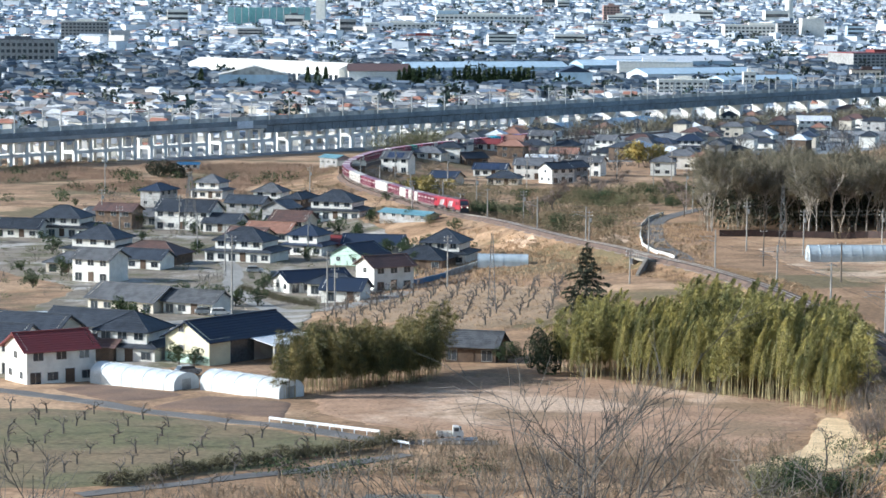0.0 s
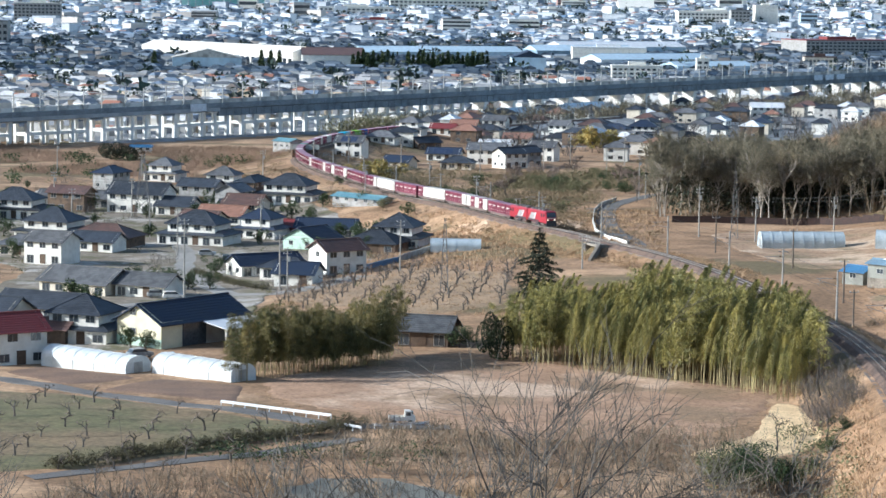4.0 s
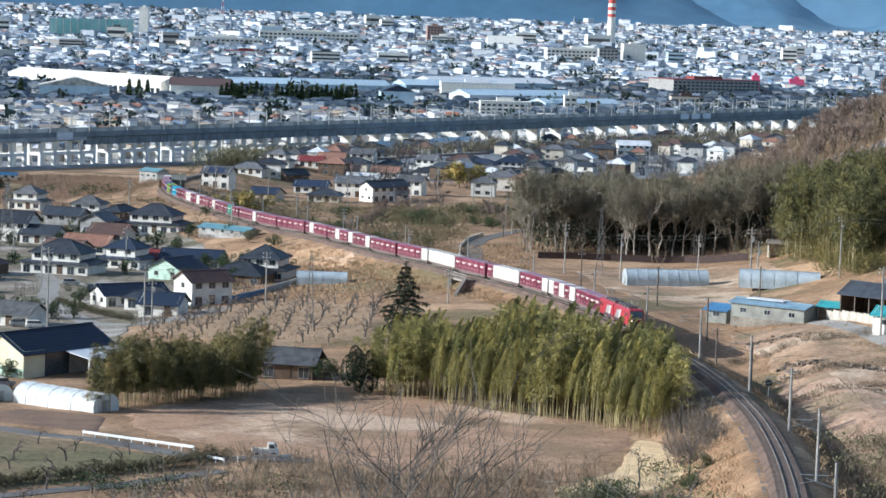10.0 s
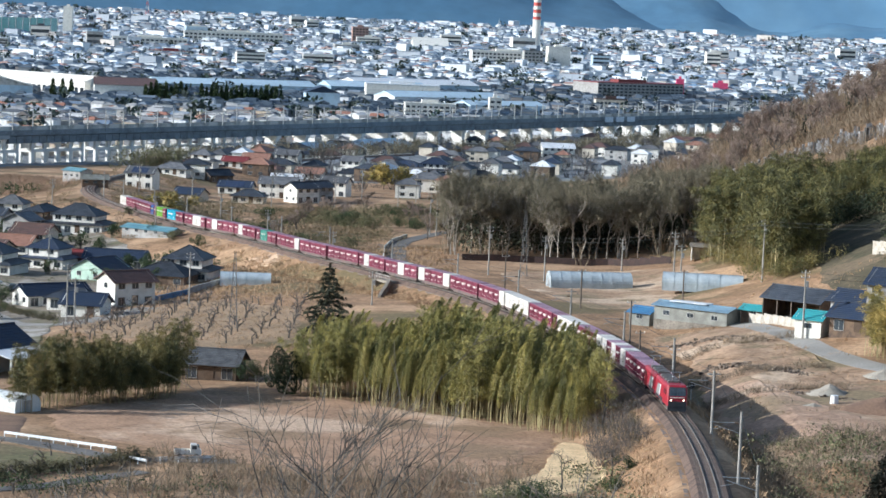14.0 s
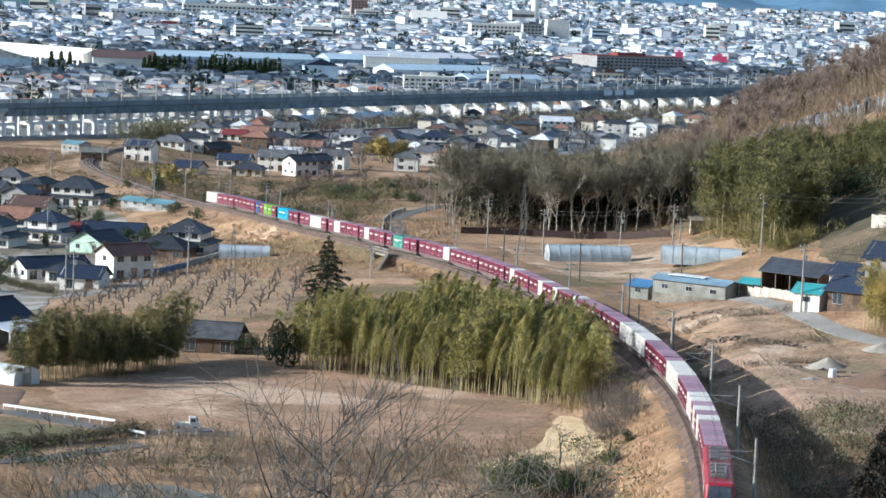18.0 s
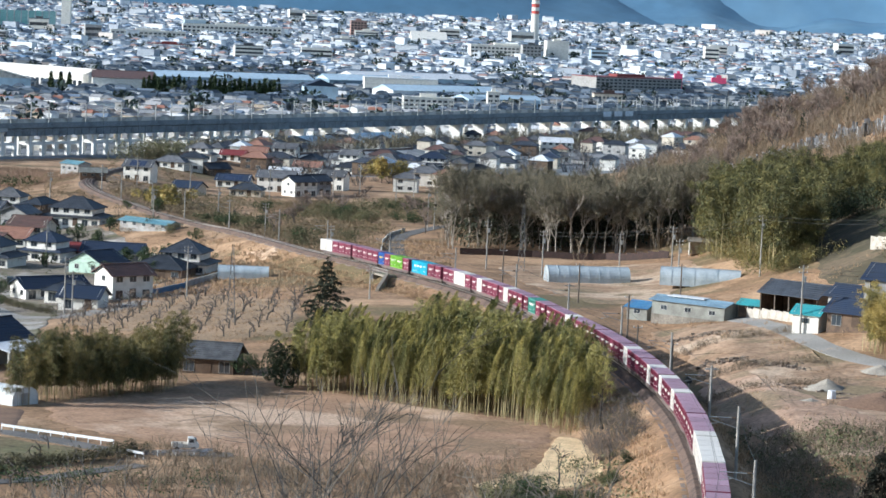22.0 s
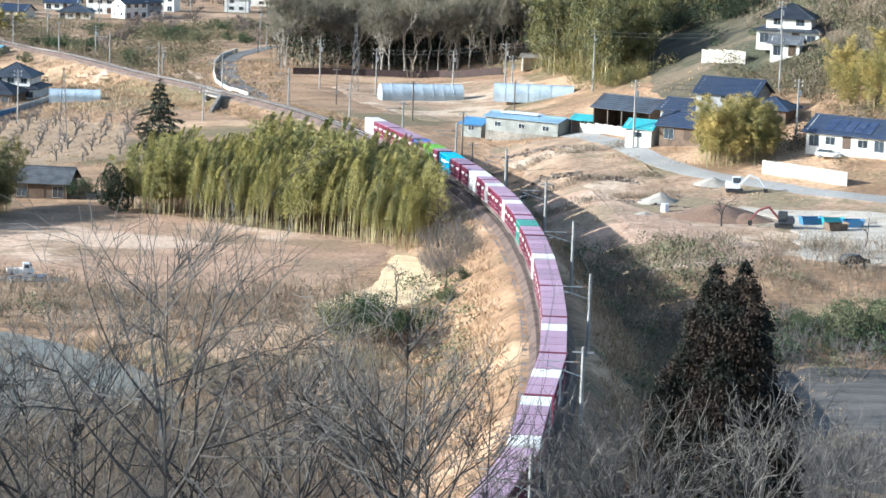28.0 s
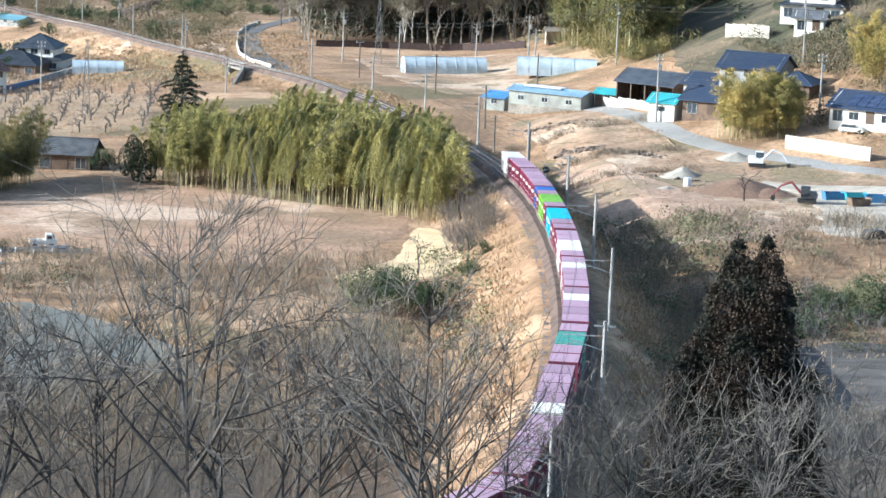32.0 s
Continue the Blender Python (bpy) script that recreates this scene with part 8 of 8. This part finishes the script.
for i in range(24):
    a = radians(rng.uniform(-12.5, 13))
    r = rng.uniform(2650, 4200)
    w = float(rng.uniform(14, 34))
    block("town_building", r * math.sin(a), r * math.cos(a), float(rng.uniform(0, 14)), w, float(rng.uniform(12, 24)), float(rng.uniform(8, 24)), [WHITE, WHITE, WHITE, WHITE, GREY_WALL, BLUE_ROOF][i % 6],
          [WHITE, ROOF_WHITE, TILE_GREY, ROOF_WHITE, BLUE_ROOF][i % 5], "large pale building in the far town", int(rng.integers(2, 5)), 0)
# the incinerator's chimney
ch = thing("chimney", pose(161.5, 3710, 28), "tall white chimney with red bands at its top", "chimney")
part("shaft", Mesh().tube((0, 0, -3), (0, 0, 44), 6.2, 5.4, 16), WHITE, ch)
for i in range(8):
    part("band", Mesh().tube((0, 0, 44 + i * 5), (0, 0, 49 + i * 5), 5.4 - i * 0.02, 5.38 - i * 0.02, 16), RED_WHITE if i % 2 == 0 else WHITE, ch)
for z in (44, 59, 74):
    part("gallery", Mesh().tube((0, 0, z), (0, 0, z + 0.8), 6.6, 6.6, 16), WHITE, ch)


def lattice(name, x, y, h, w, mats, label, z=None):
    t = thing(name, pose(x, y, float(land(x, y)) if z is None else z), label, "lattice tower")
    n = 6
    for k in range(n):
        z0, z1 = h * k / n, h * (k + 1) / n
        a, b = w / 2 * (1 - 0.8 * k / n), w / 2 * (1 - 0.8 * (k + 1) / n)
        m = Mesh()
        q = [(-1, -1), (1, -1), (1, 1), (-1, 1)]
        th = max(0.05, w * 0.02)
        for i in range(4):
            (p0, p1), (p2, p3) = q[i], q[(i + 1) % 4]
            m.tube((p0 * a, p1 * a, z0), (p0 * b, p1 * b, z1), th, n=4)
            m.tube((p0 * a, p1 * a, z0), (p2 * b, p3 * b, z1), th * 0.6, n=3)
            m.tube((p2 * a, p3 * a, z0), (p0 * b, p1 * b, z1), th * 0.6, n=3)
            m.tube((p0 * a, p1 * a, z0), (p2 * a, p3 * a, z0), th * 0.6, n=3)
        tagged(part("section", m, mats[k % len(mats)], t), kind="stuff")
    return t


lattice("radio_mast", -427, 4040, 40, 7, [RED_WHITE, WHITE], "red and white lattice radio mast")
lattice("radio_mast", 115, 3937, 34, 6, [WHITE], "pale lattice radio mast")
net = thing("golf_net", pose(-521, 3346, 20, 0, 0, 52), "tall green driving-range net between posts", "net")
for i in range(13):
    part("post", Mesh().tube((-74 + i * 12.3, 0, 0), (-74 + i * 12.3, 0, 31), 0.5, n=5), STEEL, net)
for i in range(12):
    part("net_panel", Mesh().box(-73.5 + i * 12.3, -0.1, 4 + 2 * (i % 3), -62.7 + i * 12.3, 0.1, 28), NET, net)
block("water_tower", -470, 3460, 0, 12, 12, 42, WHITE, WHITE, "white tower above the net", z=22)
# rows of dark cedars by the factory
TOWN_FIR = conifer_mesh(8, 17, 3.6, [LEAF], 260, 1.9)
for i in range(26):
    x = -204 + i * 3.7
    put_tree("conifer", TOWN_FIR, x + (8 if i > 8 else 0), 1950 + 1.4 * (i % 3) - 12, 60.0 * i, 0.85 + 0.2 * ((i * 7) % 5) / 4, "dark conifer in a factory's tree row", "factory tree row")
for x, y in ((-255, 1905), (-262, 1910), (-338, 1850), (-268, 1902)):
    put_tree("conifer", TOWN_FIR, x, y, x, 1.0, "dark conifer beside a hall", "trees beside the hall")

# ---- poles, wires, signs and vehicles ----
def utility_pole(x, y, h, label="grey concrete utility pole with crossarms", timber=False, arms=2, lamp=False):
    p = thing("utility_pole", at(x, y, 25), label, "utility pole", "utility poles")
    mat = WOOD_POLE if timber else POLE
    part("shaft", Mesh().tube((0, 0, -1), (0, 0, h), 0.2, 0.13, 8), mat, p)
    for i in range(arms):
        part("crossarm", Mesh().box(-0.9, -0.05, h - 0.5 - i * 0.8, 0.9, 0.05, h - 0.4 - i * 0.8), STEEL, p)
        ins = shared(("insulators",), lambda: Mesh().tube((-0.8, 0, 0), (-0.8, 0, 0.22), 0.06).tube((0, 0, 0), (0, 0, 0.22), 0.06).tube((0.8, 0, 0), (0.8, 0, 0.22), 0.06), WHITE)
        tagged(part("insulator", ins, None, p, m=pose(0, 0, h - 0.4 - i * 0.8)), kind="stuff")
    if arms > 1:
        part("transformer", Mesh().tube((0.35, 0, h - 2.9), (0.35, 0, h - 1.9), 0.3, n=10), STEEL, p)
    return p


POLES = [(-68.4, 514, 11.5), (-66.6, 512, 9), (-47.3, 550, 11), (-85, 498, 16), (-104, 600, 11), (-118, 640, 11), (-142, 660, 11), (-90, 640, 11), (-134, 700, 11), (-160, 720, 11), (-72, 720, 10), (-150, 800, 11),
         (-112, 800, 11), (-190, 860, 11), (-60, 800, 10), (-40, 705, 9), (-96, 900, 11), (-78, 905, 11), (-50, 900, 11), (-28, 900, 11), (-20, 960, 12), (0, 960, 12), (17.5, 600, 11.5), (30, 590, 10.5), (56.5, 560, 13), (57.8, 558, 10),
         (73, 540, 13), (67.5, 444, 12), (98, 470, 12), (104, 500, 11), (93, 430, 11), (6, 718, 13), (4.2, 722, 12), (50, 620, 8), (-6, 880, 10), (110, 420, 12), (-20, 640, 8), (-8, 520, 7)]
for x, y, h in POLES:
    utility_pole(x, y, h)
for x, y, h in [(40, 470, 8), (38.5, 432, 8), (44, 372, 7.5), (41, 398, 7.5), (34, 520, 8), (20, 560, 8), (54, 515, 8)]:
    utility_pole(x, y, h, "dark old timber line pole", True, 1)


def wire(name, a, b, sag, r=0.025, mat=None):
    m = Mesh()
    pts = [Vector(a).lerp(Vector(b), i / 8) - Vector((0, 0, sag * 4 * (i / 8) * (1 - i / 8))) for i in range(9)]
    d = (pts[-1] - pts[0]).normalized()
    u = d.orthogonal().normalized()
    w = d.cross(u)
    for p in pts:
        m.v += [tuple(p + (u * math.cos(t) + w * math.sin(t)) * r) for t in (0, 2.1, 4.2)]
    for i in range(8):
        for k in range(3):
            m.f.append((i * 3 + k, i * 3 + (k + 1) % 3, i * 3 + 3 + (k + 1) % 3, i * 3 + 3 + k))
    m.m = [0] * len(m.f)
    return solo(name, m, mat or WIRE, "thin black overhead cable between poles", "cable", "overhead cables")


def top(i, drop=0.3):
    x, y, h = POLES[i]
    return (x, y, ground(x, y) + h - drop)


for a, b in [(0, 3), (0, 2), (3, 4), (4, 5), (5, 6), (7, 8), (8, 9), (4, 7), (7, 10), (22, 23), (23, 24), (24, 26), (26, 28), (28, 29), (27, 30), (16, 17), (17, 18), (18, 19), (10, 12), (31, 14), (8, 11)]:
    for d in (0.3, 1.1):
        wire("overhead_cable", top(a, d), top(b, d), 0.8)

MAST_GREY = paint("dull_grey_mast_steel", (0.17, 0.17, 0.17), 0.8, (0.12, 0.12, 0.12), 1.0, 8)
for x, y, h, w in [(-33.4, 486, 15, 1.5), (25.5, 597, 16, 1.7), (-131, 700, 17, 4.2)]:
    lattice("lattice_mast", x, y, h, w, [MAST_GREY], "slim grey lattice steel mast", z=ground(x, y) - 0.3)

# overhead line masts on the outer side of the curve
MASTS = []
for i, s in enumerate(np.arange(S_NEAR - 160, S_NEAR + 640, 42.0)):
    p, q = rail_at(s), rail_at(s + 1)
    d = (q - p).normalized()
    out = Vector((d.y, -d.x, 0)).normalized()
    base = p + out * 3.4
    turn = math.degrees(math.atan2(-out.y, -out.x))
    mast = thing("catenary_mast", pose(base.x, base.y, p.z - 0.9, 0, 0, turn), "pale concrete overhead line mast with steel brackets", "catenary mast", "masts along the line")
    part("shaft", Mesh().tube((0, 0, -0.8), (0, 0, 8.2), 0.19, 0.15, 8), POLE, mast)
    part("bracket", Mesh().tube((0, 0, 6.9), (3.4, 0, 6.9), 0.045, n=5).tube((0, 0, 5.7), (3.0, 0, 6.6), 0.04, n=5).tube((2.2, 0, 6.3), (3.5, 0, 6.0), 0.03, n=5), STEEL, mast)
    part("insulator", Mesh().tube((0.25, 0, 6.9), (0.75, 0, 6.9), 0.1, n=8), BROWN_WALL, mast)
    if i % 3 == 0:
        part("feeder_arm", Mesh().box(-0.9, -0.05, 7.7, 0.9, 0.05, 7.82), STEEL, mast)
    MASTS.append((p + Vector((0, 0, 6.0)), base + Vector((0, 0, 7.2))))
for (a, f), (b, g) in zip(MASTS[:-1], MASTS[1:]):
    wire("contact_wire", a - Vector((0, 0, 0.9)), b - Vector((0, 0, 0.9)), 0.05, 0.02)
    wire("catenary_wire", a + Vector((0, 0, 0.2)), b + Vector((0, 0, 0.2)), 0.6, 0.02)
    wire("feeder_wire", f, g, 0.7, 0.025)

# a round signal board beside the line
sg = thing("railway_signal", at(42.2, 384, 10), "round black signal board on a short post", "railway signal")
part("post", Mesh().tube((0, 0, -0.5), (0, 0, 3.2), 0.08), STEEL, sg)
part("board", Mesh().tube((0, -0.1, 3.3), (0, 0.05, 3.3), 0.55, n=18), WIRE, sg)


def guard_rail(x0, y0, x1, y1, label):
    g = thing("guard_rail", at(x0, y0, math.degrees(math.atan2(y1 - y0, x1 - x0))), label, "guard rail")
    ln = math.dist((x0, y0), (x1, y1))
    dz = (ground(x1, y1) - ground(x0, y0)) / ln
    n = max(2, int(ln / 2))
    b = Mesh()
    for a, e in ((0, ln),):
        b.solid([(-0.05, 0.55), (0.03, 0.62), (-0.05, 0.72), (0.03, 0.82), (-0.05, 0.9), (-0.09, 0.9), (-0.01, 0.82), (-0.09, 0.72), (-0.01, 0.62), (-0.09, 0.55)], a, e)
    b.v = [(x, y, z + dz * x) for x, y, z in b.v]
    part("rail_beam", b, ROOF_WHITE, g, "white corrugated beam")
    for i in range(n + 1):
        x = ln * i / n
        part("post", Mesh().tube((x, 0.05, dz * x - 0.8), (x, 0.05, dz * x + 0.85), 0.07), ROOF_WHITE, g)
    return g


guard_rail(-52.8, 338.6, -37, 329.2, "long white roadside guard rail")
guard_rail(-34.5, 322, -32.2, 320.2, "short white roadside guard rail")
guard_rail(-30.6, 322.0, -24, 325.0, "short white roadside guard rail")
# white kerb wall round the bend of the lower road
kerb = [(1, 582), (-3.5, 598), (-6.5, 618), (-7.5, 645), (-7.6, 680), (-6, 702), (-2, 716)]
garden_wall(kerb, 0.75, "low white kerb wall round the bend", WHITE, "kerb_wall")


def car(x, y, turn, colour, label, kind="car"):
    c = thing(kind, at(x, y, turn, 0.15), label, kind.replace("_", " "), "parked vehicles")
    if kind == "kei_truck":
        b = Mesh().solid([(-1.7, 0.42), (1.68, 0.42), (1.7, 0.95), (1.45, 1.15), (1.1, 1.72), (0.35, 1.76), (0.32, 0.72), (-1.7, 0.72)], -0.7, 0.7, axis="y")
        part("body", b, colour, c)
        part("cargo_side", Mesh().box(-1.7, -0.72, 0.7, 0.3, -0.68, 1.02).box(-1.7, 0.68, 0.7, 0.3, 0.72, 1.02).box(-1.72, -0.7, 0.7, -1.68, 0.7, 1.02), colour, c)
        part("windscreen", Mesh().box(1.12, -0.6, 1.2, 1.42, 0.6, 1.6), GLASS, c)
        part("side_window", Mesh().box(0.5, -0.715, 1.15, 1.1, 0.715, 1.58), GLASS, c)
        ax = (-1.05, 1.1)
    else:
        b = Mesh().solid([(-2.0, 0.35), (2.0, 0.35), (2.05, 0.72), (1.95, 0.86), (1.15, 0.98), (-1.9, 1.0), (-2.03, 0.7)], -0.82, 0.82, axis="y")
        part("body", b, colour, c)
        g = Mesh().solid([(-1.85, 0.98), (1.1, 0.98), (0.45, 1.44), (-1.45, 1.5)], -0.72, 0.72, axis="y")
        part("window_band", g, GLASS, c)
        part("roof", Mesh().box(-1.5, -0.72, 1.46, 0.45, 0.72, 1.53), colour, c)
        ax = (-1.25, 1.3)
    for px in ax:
        for py in (-0.72, 0.72):
            w = part("wheel", shared(("tyre",), lambda: Mesh().tube((0, -0.1, 0), (0, 0.1, 0), 0.3, n=14), WIRE), None, c, m=pose(px, py, 0.3))
            part("rim", shared(("rim",), lambda: Mesh().tube((0, -0.11, 0), (0, 0.11, 0), 0.17, n=10), STEEL), None, w)
    for py in (-0.55, 0.55):
        part("headlight", Mesh().box(1.68 if kind == "kei_truck" else 2.0, py - 0.14, 0.6, 1.74 if kind == "kei_truck" else 2.06, py + 0.14, 0.76), FILM, c)
    return c


SILVER = paint("silver_car_paint", (0.5, 0.53, 0.55), 0.3, metal=0.4, dirt=0.06)
PALE_BLUE = paint("pale_blue_car_paint", (0.38, 0.56, 0.68), 0.3, dirt=0.06)
DARK_PAINT = paint("dark_car_paint", (0.04, 0.045, 0.05), 0.25, dirt=0.06)
car(-27.6, 326.4, 8, BOX_WHITE, "small white open-bed truck on the farm lane", "kei_truck")
for x, y, t, m, l in [(-68.5, 390, 20, PALE_BLUE, "pale blue small car in the yard"), (-74.5, 396, 40, SILVER, "silver car in the yard"), (-97, 600, 10, SILVER, "silver car on the village road"), (-91, 590, 100, DARK_PAINT, "small dark car by a house"),
                      (-87.5, 500, 15, BOX_WHITE, "white car under a carport"), (-91, 502, 15, SILVER, "silver car under a carport"), (-78, 640, 10, BOX_WHITE, "small white car by a house"), (-130, 620, 0, BOX_WHITE, "white car by a field"),
                      (-104, 700, 0, DARK_PAINT, "small dark car by a house"), (96, 418, -25, BOX_WHITE, "white car beside a house")]:
    car(x, y, t, m, l)
car(79.0, 326, 25, DARK_PAINT, "dark pickup beside the digging")

# rubble along the terrace edges and a pale gravelled yard
RUBBLE = paint("rubble_stone", (0.24, 0.19, 0.145), 0.95, (0.13, 0.10, 0.08), 0.4, 4, spread=0.5, bump=0.5, island=True)


def rubble_form(rng):
    vs, fs = [], []
    for k in range(5):
        c = rng.normal(0, 0.5, 3) * np.array([1, 1, 0.25])
        q = np.array([(a, b, e) for e in (-1, 1) for b in (-1, 1) for a in (-1, 1)]) * rng.uniform(0.12, 0.42, 3) + rng.normal(0, 0.07, (8, 3)) + c
        vs.append(q)
        fs.append(np.array([(0, 2, 3, 1), (4, 5, 7, 6), (0, 1, 5, 4), (1, 3, 7, 5), (3, 2, 6, 7), (2, 0, 4, 6)]) + 8 * k)
    return np.concatenate(vs), np.concatenate(fs)


rng = np.random.default_rng(88)
for (ax, ay), (bx, by), n in (((49.5, 431), (64, 413), 150), ((47, 462), (58, 452), 70), ((58, 398), (75, 378), 60)):
    scatter("rubble_bank", "line of broken stones along a terrace edge", "rubble", RUBBLE, [(ax + (bx - ax) * u + rng.normal(0, 0.9), ay + (by - ay) * u + rng.normal(0, 0.9), rng.uniform(0.3, 0.75)) for u in rng.uniform(0, 1, n)], rubble_form, seed=int(90 + n))
sheet("gravel_yard", GRAVEL_TRACK, [(74, 384), (80, 372), (77, 352), (73, 330), (86, 327), (96, 352), (96, 372), (84, 381)], "pale gravelled yard of the building site", "yard", lift=0.16, cell=1.2)

# building site: gravel heaps, excavators, skips
def heap(x, y, r, h, label, mat=None):
    m = Mesh()
    n, k = 22, 9
    for j in range(k + 1):
        u = j / k
        for i in range(n):
            a = 2 * math.pi * i / n
            q = noise.fractal(Vector((math.cos(a) * 1.3, math.sin(a) * 1.3, u * 2 + x)), 1, 2, 4)
            rr = r * (1 - u) * (1 + 0.2 * q)
            m.v.append((rr * math.cos(a), rr * math.sin(a), h * (u ** 0.9) * (1 + 0.06 * q) - 0.15))
    for j in range(k):
        for i in range(n):
            m.f.append((j * n + i, j * n + (i + 1) % n, (j + 1) * n + (i + 1) % n, (j + 1) * n + i))
    m.m = [0] * len(m.f)
    return solo("soil_mound", m, mat or GRAVEL, label, "heap", "heaps on the building site", m=at(x, y), smooth=True)


heap(64.5, 394, 3.6, 1.7, "conical heap of pale grey gravel")
heap(75.2, 408, 3.4, 1.3, "low heap of yellow sand")
heap(70.5, 375.5, 7.5, 2.4, "broad mound of dug earth and stones", EARTH)
heap(68.5, 375, 5.0, 1.6, "broad heap of brown soil", EARTH)
heap(74, 372, 4.4, 1.4, "broad heap of brown soil", EARTH)
heap(60, 380, 2.2, 0.7, "small heap of rubble")


def excavator(x, y, turn, body, boom, label):
    e = thing("excavator", at(x, y, turn, 0.15), label, "excavator", "excavators on the building site")
    for sy in (-0.8, 0.8):
        part("crawler", Mesh().solid([(-1.2, 0.1), (1.2, 0.1), (1.4, 0.35), (1.2, 0.6), (-1.2, 0.6), (-1.4, 0.35)], sy - 0.2, sy + 0.2, axis="y"), WIRE, e)
    part("upper_body", Mesh().solid([(-1.4, 0.75), (0.9, 0.75), (0.9, 1.2), (-0.5, 1.7), (-1.3, 1.7), (-1.5, 1.3)], -0.9, 0.9, axis="y"), body, e)
    cabin = part("cabin", Mesh().box(-0.4, 0.1, 1.0, 0.9, 0.9, 2.5), body, e)
    part("cabin_glass", Mesh().box(-0.3, 0.06, 1.5, 0.94, 0.94, 2.35), GLASS, cabin)
    part("boom", Mesh().tube((0.7, -0.2, 1.2), (2.3, -0.2, 2.9), 0.2, 0.17, 6).tube((2.3, -0.2, 2.9), (3.8, -0.2, 2.3), 0.17, 0.14, 6), boom, e)
    part("dipper", Mesh().tube((3.8, -0.2, 2.3), (4.9, -0.2, 0.8), 0.13, 0.1, 6), boom, e)
    part("bucket", Mesh().solid([(4.6, 0.9), (5.1, 0.85), (5.2, 0.3), (4.7, 0.1), (4.5, 0.5)], -0.5, 0.1, axis="y"), WIRE, e)
    return e


excavator(77.5, 363, 170, LOCO_GREY, ROOF_RED, "excavator with a red arm and dark cab")
excavator(77.0, 399, -10, ROOF_WHITE, ROOF_WHITE, "pale excavator with a white arm")
for x, y, t, m, l in [(82.5, 368, 8, ROOF_BLUE, "blue steel skip on the site"), (85.5, 367, 5, ROOF_TEAL, "turquoise steel skip on the site"), (88.2, 366, 0, ROOF_BLUE, "blue steel skip on the site"), (85, 362.5, 15, BROWN_WALL, "stack of brown boards")]:
    k = thing("skip", at(x, y, t), l, "skip", "skips on the building site")
    part("trough", Mesh().solid([(-1.4, 0), (1.2, 0), (1.6, 1.3), (1.5, 1.3), (1.12, 0.1), (-1.32, 0.1), (-1.6, 1.3), (-1.7, 1.3)], -0.9, 0.9, axis="y").box(-1.4, -0.9, 0.1, 1.3, -0.84, 1.2).box(-1.4, 0.84, 0.1, 1.3, 0.9, 1.2), m, k)
solo("tree_stump", Mesh().tube((0, 0, -0.3), (0, 0, 1.3), 0.7, 0.6, 10), ROOF_WHITE, "short pale concrete cylinder on the soil", "cylinder", m=at(63.5, 383))
# gravestones on the hillside
STONE = paint("grave_stone", (0.27, 0.28, 0.29), 0.4, (0.2, 0.205, 0.21), 2, 10, spread=0.85)
gm = Mesh().box(-0.55, -0.55, -0.5, 0.55, 0.55, 0.4).box(-0.36, -0.36, 0.4, 0.36, 0.36, 0.75).box(-0.2, -0.2, 0.75, 0.2, 0.2, 1.75).data("gravestone", STONE)
rng = np.random.default_rng(77)
for i in range(175):
    u = rng.uniform()
    x, y = 94 + 40 * u + rng.normal(0, 2.5), 840 - 120 * u + rng.uniform(-10, 10)
    solo("gravestone", gm, None, "grey stone grave marker on the slope", "gravestone", "hillside graveyard", m=at(x, y, float(rng.uniform(-15, 15))) @ Matrix.Diagonal((1.6, 1.6, float(rng.uniform(1.3, 2.3)), 1)))

motions()
